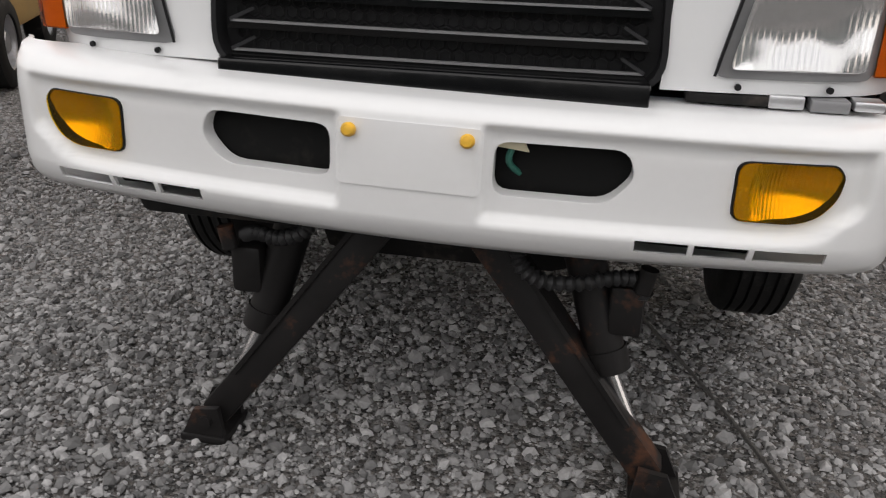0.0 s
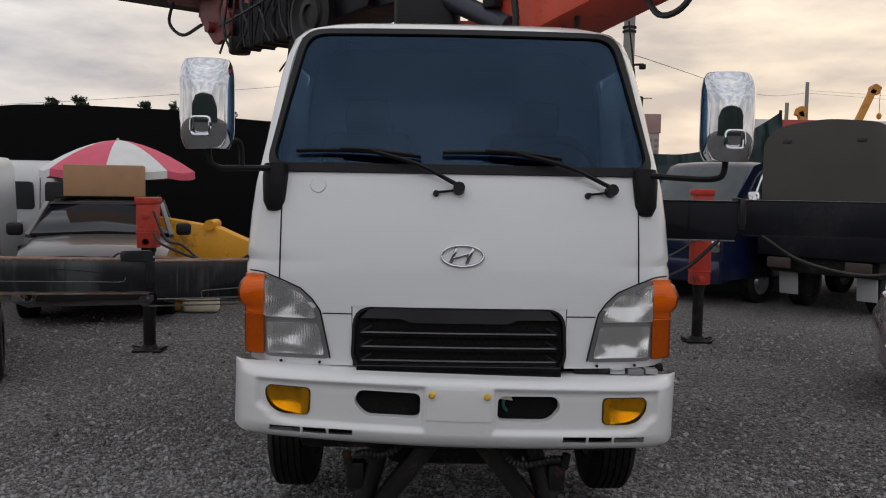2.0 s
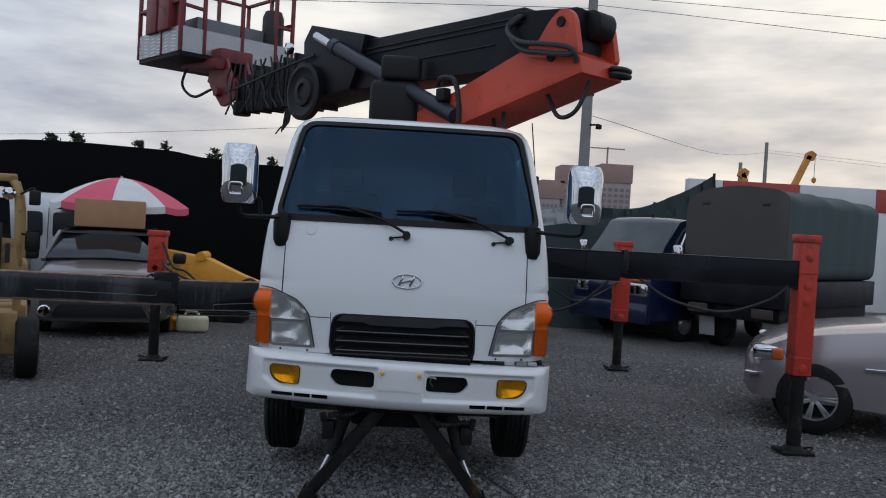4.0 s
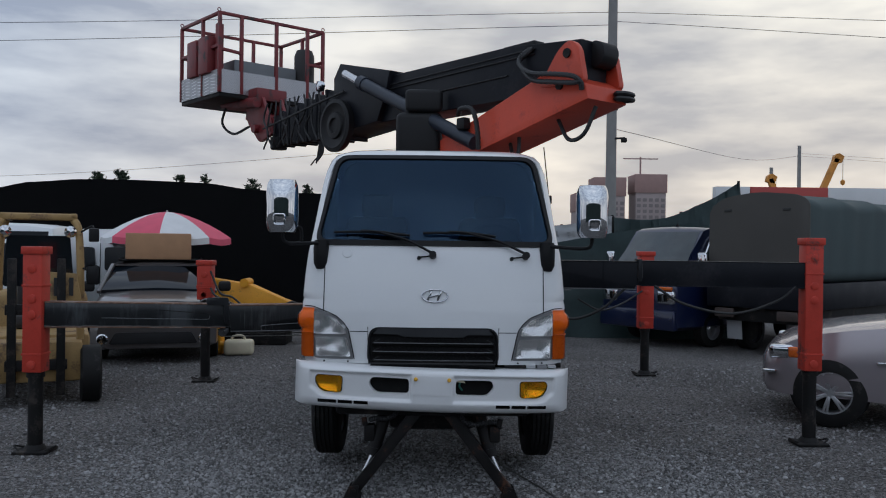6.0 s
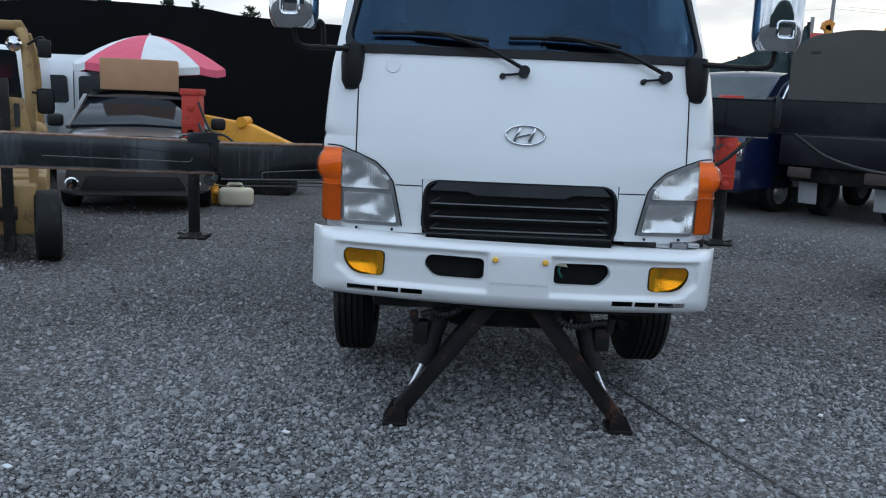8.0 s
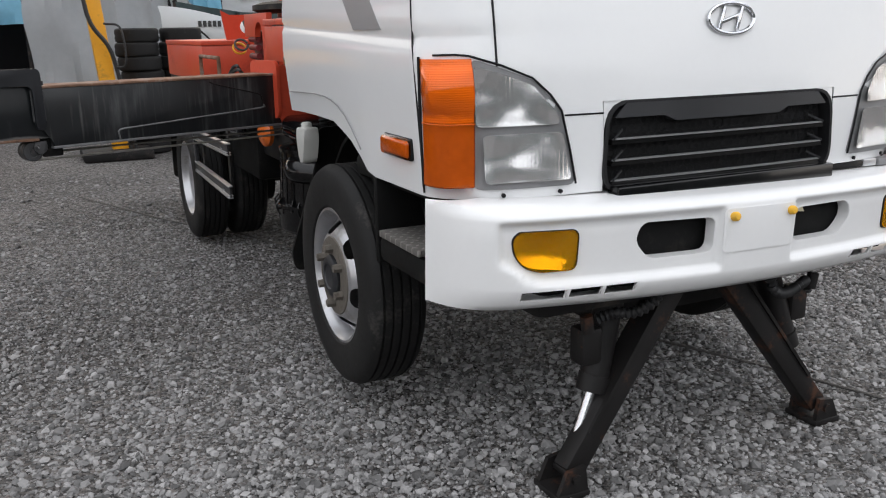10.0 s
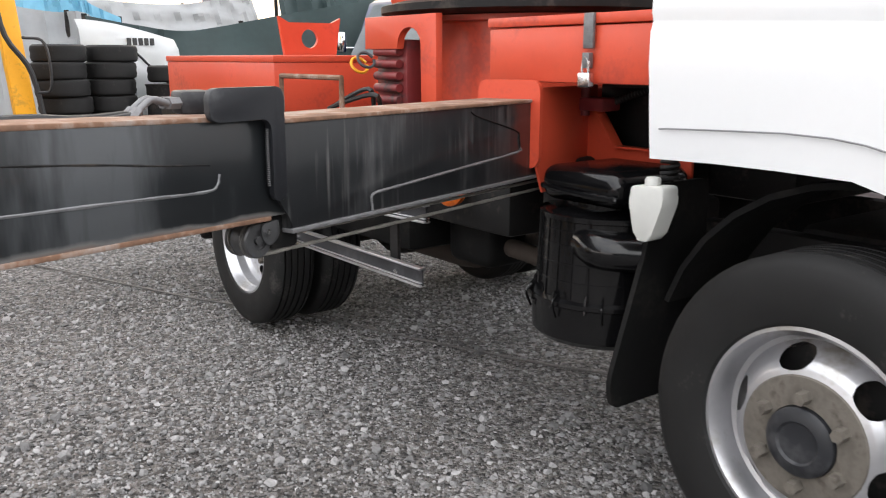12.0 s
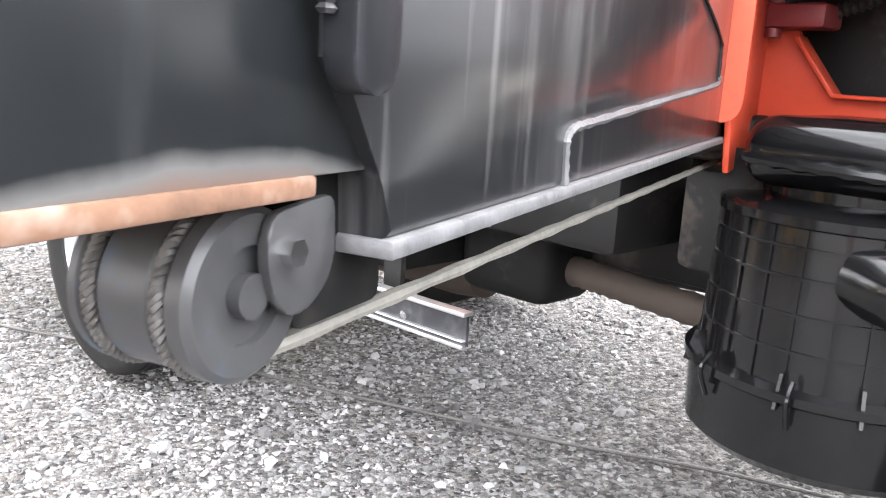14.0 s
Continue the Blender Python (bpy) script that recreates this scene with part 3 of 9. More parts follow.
def build_stones():
    """Loose stones over the yard: thickest where one walks past the truck."""
    rng = np.random.default_rng(7)
    t = (1 + 5**0.5) / 2
    base = np.array([(-1, t, 0), (1, t, 0), (-1, -t, 0), (1, -t, 0), (0, -1, t), (0, 1, t), (0, -1, -t), (0, 1, -t), (t, 0, -1), (t, 0, 1), (-t, 0, -1), (-t, 0, 1)]) / 1.902
    tri = np.array([(0, 11, 5), (0, 5, 1), (0, 1, 7), (0, 7, 10), (0, 10, 11), (1, 5, 9), (5, 11, 4), (11, 10, 2), (10, 7, 6), (7, 1, 8), (3, 9, 4), (3, 4, 2), (3, 2, 6), (3, 6, 8), (3, 8, 9), (4, 9, 5), (2, 4, 11), (6, 2, 10), (8, 6, 7), (9, 8, 1)])
    zones = [(-2.3, 2.1, -1.9, 1.4, 78000, 0.00165), (-2.7, 0.9, 1.4, 4.6, 30000, 0.0012), (-4.4, 4.4, -3.9, 6.5, 32000, 0.0021)]
    verts, faces, base_count = [], [], 0
    for x0, x1, y0, y1, count, coarse in zones:
        c = np.stack([rng.uniform(x0, x1, count), rng.uniform(y0, y1, count), np.zeros(count)], 1)
        c[:, :2] += rng.normal(0, 0.4, (count, 2))
        size = rng.gamma(4, coarse, count).clip(0.004, 0.022)
        c[:, 2] = size * rng.uniform(-0.1, 0.5, count) - 0.003
        turn = rng.uniform(0, 2 * np.pi, count)
        flat = rng.uniform(0.6, 1.0, count)
        longer = rng.uniform(0.75, 1.25, count)
        jag = base[None] * rng.uniform(0.5, 1.38, (count, 12, 1))
        jag[:, :, 0] *= longer[:, None]
        jag[:, :, 2] *= flat[:, None]
        co, si = np.cos(turn)[:, None], np.sin(turn)[:, None]
        x, y = jag[:, :, 0] * co - jag[:, :, 1] * si, jag[:, :, 0] * si + jag[:, :, 1] * co
        verts.append((np.stack([x, y, jag[:, :, 2]], 2) * size[:, None, None] + c[:, None]).reshape(-1, 3))
        faces.append((tri[None] + 12 * np.arange(count)[:, None, None]).reshape(-1, 3) + base_count)
        base_count += 12 * count
    v, f = np.concatenate(verts), np.concatenate(faces)
    me = bpy.data.meshes.new("loose_gravel")
    me.vertices.add(len(v))
    me.vertices.foreach_set("co", v.ravel())
    me.loops.add(3 * len(f))
    me.loops.foreach_set("vertex_index", f.ravel().astype(np.int32))
    me.polygons.add(len(f))
    me.polygons.foreach_set("loop_start", np.arange(0, 3 * len(f), 3, dtype=np.int32))
    me.update(calc_edges=True)
    me.shade_flat()
    me.materials.append(STONE)
    return tagged(new("loose_gravel", me), "loose crushed grey stones strewn over the yard", "gravel", kind="stuff")


build_ground()
build_stones()

# ---- the aerial lift truck ----
truck = thing("aerial_lift_truck", "white cab-over truck with orange-red aerial lift, propped on outriggers", "truck")

LEVELS = [0.80, 0.87, 0.98, 1.078, 1.20, 1.25, 1.264, 1.276, 1.29, 1.325, 1.45, 1.58, 1.645, 1.75, 1.9, 2.05, 2.14, 2.225, 2.27, 2.30, 2.318]
CAB_Y = [0.058, 0.052, 0.052, 0.056, 0.0695, 0.075, 0.077, 0.0788, 0.0808, 0.086, 0.105, 0.135, 0.158, 0.22, 0.30, 0.39, 0.445, 0.495, 0.55, 0.64, 0.80]
CAB_W = [0.846, 0.851, 0.857, 0.862, 0.8665, 0.865, 0.8595, 0.8585, 0.864, 0.862, 0.853, 0.840, 0.828, 0.815, 0.799, 0.782, 0.767, 0.738, 0.703, 0.635, 0.52]
CAB_BACK = 1.445


def cab_front(x, z):
    """The y of the cab's front at x and z."""
    w = float(np.interp(z, LEVELS, CAB_W))
    u = min(abs(x) / w, 1.0)
    return float(np.interp(z, LEVELS, CAB_Y)) + 0.045 * u * u + 0.125 * u**12


def bumper_front(x, z):
    u = min(abs(x) / 0.874, 1.0)
    lean = float(np.interp(z, [0.605, 0.625, 0.66, 0.80, 0.838, 0.853, 0.867], [0.05, 0.022, 0.004, 0.0, 0.008, 0.024, 0.06]))
    return -0.095 + 0.075 * u * u + 0.165 * u**18 + lean * (1 - 0.85 * u**10) + 0.020 * pocket(abs(x), z)


def ease(v, a, b):
    """0 at a, 1 at b, smooth between."""
    t = min(max((v - a) / (b - a), 0.0), 1.0)
    return t * t * (3 - 2 * t)


def pocket(u, z):
    """How far a spot of the bumper lies in the recess round the fog lamp and the air opening: 0 to 1."""
    foot = 0.668 + 0.05 * ease(u, 0.66, 0.78)
    end = 0.752 - 0.03 * ease(z, 0.74, 0.68)
    return ease(u, 0.122, 0.140) * ease(u, end + 0.024, end) * ease(z, foot, foot + 0.020) * ease(z, 0.834, 0.816)


def on_front(x, z, off, surface):
    """A point over the front surface, off metres out along its normal."""
    e = 1e-3
    y = surface(x, z)
    n = Vector(((surface(x + e, z) - surface(x - e, z)) / (2 * e), -1, (surface(x, z + e) - surface(x, z - e)) / (2 * e))).normalized()
    return Vector((x, y, z)) + n * off


def sheet(outline, off, thick, surface=None, step=0.045):
    """A plate laid on a front surface: its outline in x and z, its face off metres out, thick metres deep."""
    surface = surface or cab_front
    bm = bm_new()
    bm.faces.new([bm.verts.new((x, 0, z)) for x, z in outline])
    xs, zs = [p[0] for p in outline], [p[1] for p in outline]
    cuts = [min(xs) + step * k for k in range(1, int((max(xs) - min(xs)) / step) + 1)]
    if max(abs(x) for x in xs) > 0.78:
        cuts += [s * c for s in (-1, 1) for c in (0.80, 0.815, 0.825, 0.833, 0.838)]
    for c in cuts:
        bmesh.ops.bisect_plane(bm, geom=bm.verts[:] + bm.edges[:] + bm.faces[:], plane_co=(c, 0, 0), plane_no=(1, 0, 0))
    for k in range(1, int((max(zs) - min(zs)) / 0.08) + 1):
        bmesh.ops.bisect_plane(bm, geom=bm.verts[:] + bm.edges[:] + bm.faces[:], plane_co=(0, 0, min(zs) + 0.08 * k), plane_no=(0, 0, 1))
    flat = [(v, v.co.x, v.co.z) for v in bm.verts]
    back = bmesh.ops.extrude_face_region(bm, geom=bm.faces[:])
    for g in back["geom"]:
        if isinstance(g, bmesh.types.BMVert):
            g.co = on_front(g.co.x, g.co.z, off - thick, surface)
    for v, x, z in flat:
        v.co = on_front(x, z, off, surface)
    return bm


def dish(outline, rim=0.019, deep=0.005, surface=None, curve=0.95):
    """A shallow concave bowl over the front surface, inside an outline in x and z."""
    bm = bm_new()
    outline = densify(outline, 0.02)
    c = Vector((sum(p[0] for p in outline) / len(outline), sum(p[1] for p in outline) / len(outline)))
    rows = []
    for k in range(9):
        r = 1 - 0.985 * k / 8
        ring = [c + (Vector(p) - c) * r for p in outline]
        rows.append([on_front(*q, min(rim, deep + curve * (q - c).length_squared), surface or cab_front) for q in ring])
    vs = skin(bm, rows, closed=True)
    bm.faces.new(vs[-1])
    return bm


def ring_sheet(outer, inner, off, thick, surface=None):
    """A frame between two outlines of as many points each, laid on a front surface."""
    surface = surface or cab_front
    bm = bm_new()
    rows = []
    for line, o in ((outer, off - thick), (outer, off), (inner, off), (inner, off - thick)):
        rows.append([on_front(x, z, o, surface) for x, z in line])
    skin(bm, rows + [rows[0]], closed=True)
    bmesh.ops.remove_doubles(bm, verts=bm.verts, dist=1e-5)
    return bm


def seam(bm, pts, r=0.0032):
    add_tube(bm, pts, r, 5, 1)


def densify(poly, step):
    out = []
    for i, p in enumerate(poly):
        a, b = Vector(p), Vector(poly[(i + 1) % len(poly)])
        k = max(1, int((b - a).length / step))
        out += [tuple(a.lerp(b, j / k)) for j in range(k)]
    return out


def cut(ob, cutter):
    """Cuts the solid bmesh out of a mesh object for good."""
    me = bpy.data.meshes.new("cutter")
    bmesh.ops.recalc_face_normals(cutter, faces=cutter.faces)
    cutter.to_mesh(me)
    cutter.free()
    tool = new("cutter", me)
    mod = ob.modifiers.new("cut", "BOOLEAN")
    mod.operation, mod.solver, mod.object = "DIFFERENCE", "EXACT", tool
    done = bpy.data.meshes.new_from_object(ob.evaluated_get(bpy.context.evaluated_depsgraph_get()))
    ob.modifiers.remove(mod)
    ob.data = done
    bpy.data.objects.remove(tool)
    return ob


def build_cab():
    bm = bm_new()
    us = [-1, -0.99, -0.97, -0.945, -0.9, -0.83, -0.72, -0.61, -0.49, -0.36, -0.24, -0.12]
    us = us + [0] + [-u for u in us[::-1]]
    sides = [CAB_BACK, 1.28, 1.12, 1.04, 0.96, 0.915, 0.87, 0.835, 0.80, 0.76, 0.72, 0.69, 0.66, 0.63, 0.60, 0.46, 0.36, 0.28]

    def foot(y):
        return float(np.interp(y, [0.60, 0.66, 0.72, 0.80, 0.87, 0.96, 1.20, 1.445], [0.868, 0.878, 0.915, 0.955, 0.977, 1.002, 1.008, 1.002]))

    rows, tags = [], []
    for z, w in zip(LEVELS, CAB_W):
        def side(sign):
            out = []
            yc = cab_front(w, z)
            for y in sides:
                yy = max(y, yc + 0.004 * (1 + sides.index(y) * 0.01)) if z < 1.6 else yc + 0.01 + (CAB_BACK - yc - 0.01) * (y - 0.28) / (CAB_BACK - 0.28)
                tilt = 0.036 * (yy - 0.35) if 1.2 < z < 1.4 or z < 1.2 else 0.0
                zz = z + tilt if z >= 1.25 else foot(yy) + (1.25 + tilt - foot(yy)) * (z - 0.80) / 0.45
                out.append((sign * w, yy, zz))
            return out

        front = [(u * w, cab_front(u * w, z), z if z >= 1.25 else 0.87 + (1.25 - 0.87) * (z - 0.80) / 0.45) for u in us]
        rows.append(side(-1) + front + side(1)[::-1])
    vs = skin(bm, rows, closed=True)
    bm.faces.new(vs[-1])
    # openings: the windscreen, the door windows and the grille
    gone = []
    for f in bm.faces:
        c = f.calc_center_median()
        w = float(np.interp(c.z, LEVELS, CAB_W))
        if c.y < 0.62 and 1.645 < c.z < 2.225 and abs(c.x) < w * 0.925:
            gone.append(f)
        elif abs(c.x) > 0.7 and 1.66 < c.z < 2.14 and 0.6 < c.y < 1.3:
            gone.append(f)
        elif c.y < 0.3 and abs(c.x) < 0.41 and c.z < 1.11:
            gone.append(f)
    bmesh.ops.delete(bm, geom=gone, context="FACES")
    cab = part("cab", bm, WHITE, truck, "glossy white cab shell with rounded corners", 50)
    m = cab.modifiers.new("thick", "SOLIDIFY")
    m.thickness, m.offset = 0.02, -1
    bm = bm_new()
    add_box(bm, (-0.70, 0.27, 0.95), (0.70, 0.45, 1.56), 0.05)
    add_box(bm, (-0.66, 0.30, 1.5), (0.66, 0.55, 1.63), 0.05)
    add_box(bm, (-0.78, 0.45, 1.02), (0.78, CAB_BACK - 0.03, 1.12))
    add_box(bm, (-0.72, CAB_BACK - 0.06, 1.1), (0.72, CAB_BACK - 0.025, 1.62))
    part("cabin_lining", bm, CABIN, cab)
    for x, name in ((-0.45, "passenger_seat"), (0.42, "driver_seat")):
        bm = bm_new()
        add_box(bm, (x - 0.25, 0.75, 1.12), (x + 0.25, 1.2, 1.28), 0.05)
        add_box(bm, (x - 0.24, 1.16, 1.24), (x + 0.24, 1.30, 1.85), 0.06)
        add_box(bm, (x - 0.12, 1.18, 1.84), (x + 0.12, 1.27, 2.02), 0.04)
        part(name, bm, SEAT, cab)
    bm = bm_new()
    ring = [Vector((0.40 + 0.2 * math.cos(a), 0.52 - 0.12 * math.sin(a), 1.62 + 0.16 * math.sin(a))) for a in np.linspace(0, 2 * math.pi, 33)]
    add_tube(bm, ring, 0.014, 8, 1)
    add_bar(bm, ring[0], ring[16], 0.03, 0.02)
    add_cyl(bm, (0.40, 0.52, 1.62), (0.40, 0.38, 1.42), 0.02)
    part("steering_wheel", bm, SEAT, cab)
    # windscreen
    lo, hi = 1.625, 2.245

    def half(z):
        return 0.943 * float(np.interp(z, LEVELS, CAB_W)) + 0.004

    outer = rounded([(-half(lo), lo), (half(lo), lo), (half(hi), hi), (-half(hi), hi)], 0.085, 6)
    inner = rounded([(-half(lo) + 0.026, lo + 0.032), (half(lo) - 0.026, lo + 0.032), (half(hi) - 0.028, hi - 0.024), (-half(hi) + 0.028, hi - 0.024)], 0.075, 6)
    k = 26
    dense = lambda poly: [tuple(Vector(poly[i]).lerp(Vector(poly[(i + 1) % len(poly)]), j / n)) for i in range(len(poly)) for n in ((k if i % 7 == 6 else 1),) for j in range(n)]
    part("windscreen_seal", ring_sheet(dense(outer), dense(inner), 0.012, 0.02), SEAL, cab, "black rubber windscreen seal")
    pane = part("windscreen", sheet([(x * 1.01, z) for x, z in inner], 0.002, 0.005), SCREEN, cab, "dark tinted windscreen glass")
    pane.visible_shadow = False
    for s, name in ((-1, "door_window"), (1, "door_window")):
        bm = bm_new()
        add_prism(bm, [(0.5, 1.64), (1.33, 1.64), (1.33, 2.15), (0.72, 2.15)], "x", s * 0.775, s * 0.781)
        pane = part(name, bm, SIDE_GLASS, cab)
        pane.visible_shadow = False
    # panel gaps
    for s in (-1, 1):

        def gap(pts, r=0.0032, name="panel_gap", material=SEAL):
            bm2 = bm_new()
            seam(bm2, pts, r)
            part(name, bm2, material, cab)

        def flank(z):
            return float(np.interp(z, LEVELS, CAB_W))

        gap([on_front(s * 0.71, z, 0.0, cab_front) for z in (1.20, 1.3, 1.45, 1.56)])
        gap([on_front(s * x, 1.075, 0.0, cab_front) for x in (0.42, 0.48, 0.535)])
        gap([(s * (flank(z) + 0.0005), max(0.236, cab_front(flank(z), z) + 0.02), z) for z in (0.88, 1.0, 1.1, 1.25, 1.285, 1.325, 1.45, 1.52, 1.58)], 0.003)
        gap([(s * (flank(z) - 0.001), y, z) for y, z in ((1.41, 1.073), (1.389, 1.075), (1.25, 1.080), (1.10, 1.084), (1.0, 1.081), (0.934, 1.073), (0.87, 1.058), (0.81, 1.030), (0.765, 1.0), (0.727, 0.968), (0.695, 0.94))], 0.0022, "panel_gap", GRAPHIC)
    for s in (-1, 1):
        bm = bm_new()
        rows = []
        for k in range(7):
            z = 1.292 + 0.268 * k / 6
            y0, y1 = 0.475 + 0.30 * k / 6, 0.69 + 0.30 * k / 6
            x = s * (float(np.interp(z, LEVELS, CAB_W)) + 0.0015)
            rows.append([(x, y0, z), (x, y1, z), (x - s * 0.004, y1, z), (x - s * 0.004, y0, z)])
        skin(bm, rows, closed=True)
        part("side_graphic", bm, GRAPHIC, cab, "grey slanted stripe on the door")
    # headlights and turn signals
    for s in (-1, 1):
        f = lambda poly: [(s * x, z) for x, z in poly][:: s]
        shape = rounded([(0.772, 0.897), (0.500, 0.897), (0.540, 1.085), (0.615, 1.165), (0.772, 1.222)], 0.025, 3)
        inside = [tuple(Vector((0.66, 1.03)) + (Vector(p) - Vector((0.66, 1.03))) * 0.90) for p in shape]
        low = rounded([(0.744, 0.915), (0.524, 0.915), (0.549, 1.036), (0.750, 1.036)], 0.012, 3)
        top = rounded([(0.764, 1.056), (0.557, 1.056), (0.564, 1.085), (0.624, 1.153), (0.764, 1.203)], 0.012, 3)
        part("headlight_housing", sheet(f(shape), 0.0025, 0.02), GRAPHIC, cab, "grey lamp housing")
        for nm, pl in (("headlight_reflector", low), ("corner_lamp_reflector", top)):
            part(nm, dish(f(pl)), REFLECTOR, cab, "silvered concave lamp reflector")
        for nm, pl in (("headlight_lens", low), ("corner_lamp_lens", top)):
            pane = part(nm, sheet(f(pl), 0.020, 0.006), CLEAR, cab, "clear ribbed lamp lens")
            pane.visible_shadow = False

        def signal(out, heights=(0.905, 0.912, 0.98, 1.05, 1.075, 1.087, 1.094, 1.104, 1.12, 1.145, 1.17, 1.186, 1.196, 1.203, 1.212, 1.220)):
            bm2 = bm_new()
            rows2 = []
            for z in heights:
                swell = 0.030 * max(0.0, 1 - ((z - 1.145) / 0.058) ** 2) ** 0.7 + (out if 0.906 < z < 1.219 else 0)
                plan = [(0.772, -0.004), (0.80, 0.0), (0.831, 0.012), (0.851, 0.035), (0.861, 0.065), (0.864, 0.098)]
                yf = cab_front(0.772, z) - 0.008
                front2 = [(s * (x + swell * lean), yf + y - swell * (1 - k / 5) * 0.3, z) for k, ((x, y), lean) in enumerate(zip(plan, (0.0, 0.35, 0.75, 1.0, 0.6, 0.0)))]
                rows2.append(front2 + [(s * 0.80, yf + 0.098, z), (s * 0.772, yf + 0.03, z)])
            vs2 = skin(bm2, rows2, closed=True)
            bm2.faces.new(vs2[0][::-1])
            bm2.faces.new(vs2[-1])
            return bm2

        body = part("turn_signal", signal(-0.006, (0.907, 0.912, 0.98, 1.05, 1.062)), SIGNAL_BACK, cab, "amber wrap-around turn signal")
        part("signal_reflector", signal(-0.004, (1.066, 1.075, 1.087, 1.094, 1.104, 1.12, 1.145, 1.17, 1.186, 1.196, 1.203, 1.212, 1.218)), AMBER_BODY, body, "finely ribbed reflector")
        part("signal_lens", signal(0.004), AMBER, body, "amber lens")
        bm = bm_new()
        seam(bm, [(s * x, cab_front(0.772, 1.064) - 0.013 + y, 1.064) for x, y in ((0.774, -0.004), (0.80, -0.002), (0.835, 0.010), (0.856, 0.033), (0.867, 0.065), (0.869, 0.098))], 0.0018)
        part("lens_seam", bm, AMBER_SOLID, body)
        bm = bm_new()
        add_box(bm, (s * 0.860 - 0.012, 0.305, 0.96), (s * 0.860 + 0.012, 0.48, 1.007), 0.01, seg=3)
        marker = part("side_marker", bm, SIGNAL_BACK, cab, "amber side marker lamp")
        bm = bm_new()
        add_box(bm, (s * 0.860 - 0.018, 0.30, 0.955), (s * 0.860 + 0.018, 0.485, 1.012), 0.014, seg=3)
        part("marker_lens", bm, AMBER, marker, "amber lens")
        bm = bm_new()
        add_box(bm, (s * 0.857 - 0.008, 0.2985, 0.9535), (s * 0.857 + 0.008, 0.4865, 1.0135), 0.007, seg=3)
        part("marker_gasket", bm, SEAL, marker)
        bm = bm_new()
        seam(bm, [on_front(s * x, z, 0.006, cab_front) for x, z in ((0.838, 1.228), (0.80, 1.229), (0.772, 1.226), (0.70, 1.202), (0.622, 1.170), (0.575, 1.128), (0.545, 1.087), (0.520, 0.98), (0.503, 0.90))], 0.003)
        part("lamp_gasket", bm, SEAL, cab)
        bm = bm_new()
        a0 = cab_front(0.772, 1.06) + 0.09
        seam(bm, [(s * 0.860, a0 + 0.012, 0.90), (s * 0.866, a0 + 0.012, 1.06), (s * 0.867, a0 + 0.014, 1.225)], 0.004)
        part("lamp_gasket", bm, SEAL, cab)
        # trim screws under the lamp
        for bx in (0.545, 0.70):
            bm = bm_new()
            a0, a1 = on_front(s * bx, 0.882, -0.002, cab_front), on_front(s * bx, 0.882, 0.004, cab_front)
            add_cyl(bm, a0, a1, 0.0058, n=12)
            part("trim_screw", bm, SEAL, cab)
    # grille
    out = rounded([(-0.425, 0.862), (0.425, 0.862), (0.413, 1.104), (-0.413, 1.104)], 0.072, 5)
    for sx in (-1, 1):
        arc = [(0.418, 1.110), (0.418, 1.022)] + [(0.418 - 0.075 * (1 - math.cos(a)), 1.027 + 0.078 * math.sin(a)) for a in np.linspace(0.1, math.pi / 2, 6)]
        part("grille_corner", sheet([(sx * x, z) for x, z in arc][::sx], 0.0004, 0.02, step=0.02), WHITE, cab)
    part("grille_backing", sheet(out, -0.035, 0.01), BLACK, cab)
    inn = [(x * 0.975, 0.978 + (z - 0.978) * 0.95) for x, z in out]
    part("grille_frame", ring_sheet(out, inn, 0.006, 0.045), BLACK, cab, "black plastic grille frame")
    for z in (0.880, 0.934, 0.990):
        slat = part("grille_slat", sheet([(-0.392, z), (0.392, z), (0.385, z + 0.012), (-0.385, z + 0.012)], -0.004, 0.03), BLACK_GLOSS, cab)
        part("slat_edge", sheet([(-0.385, z + 0.0125), (0.385, z + 0.0125), (0.378, z + 0.0165), (-0.378, z + 0.0165)], -0.002, 0.012), GRAPHIC, slat)
    # honeycomb behind the slats
    bm = bm_new()
    for row in range(9):
        for k in range(30):
            x, z = -0.375 + 0.0259 * (k + 0.5 * (row % 2)), 0.882 + 0.0208 * row
            if abs(x) < 0.385:
                hexa = [on_front(x + 0.0112 * math.cos(q), z + 0.0112 * math.sin(q), -0.030, cab_front) for q in np.linspace(math.pi / 6, 2 * math.pi + math.pi / 6, 7)]
                add_tube(bm, hexa, 0.0016, 4, 1)
    part("grille_mesh", bm, BLACK, cab)
    for sx in (-1, 1):
        for z in (0.905, 0.959, 1.015):
            bm = bm_new()
            add_bar(bm, on_front(sx * 0.385, z - 0.009, 0.0, cab_front), on_front(sx * 0.345, z + 0.012, -0.022, cab_front), 0.003, 0.006)
            part("grille_rib", bm, GRILLE_TOP, cab)
    part("grille_top_bar", sheet(rounded([(-0.19, 1.044), (0.19, 1.044), (0.225, 1.060), (0.387, 1.060), (0.35, 1.097), (-0.35, 1.097), (-0.387, 1.060), (-0.225, 1.060)], 0.006, 2), 0.004, 0.03), GRILLE_TOP, cab, "dark grey grille top panel")
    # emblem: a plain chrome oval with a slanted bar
    bm = bm_new()
    oval = [on_front(0.008 + 0.082 * math.cos(a), 1.306 + 0.040 * math.sin(a), 0.006, cab_front) for a in np.linspace(0, 2 * math.pi, 41)]
    add_tube(bm, oval, 0.0055, 8, 1)
    for dx in (-0.028, 0.036):
        add_bar(bm, on_front(dx - 0.012, 1.276, 0.006, cab_front), on_front(dx + 0.014, 1.337, 0.006, cab_front), 0.009, 0.014, 0.003)
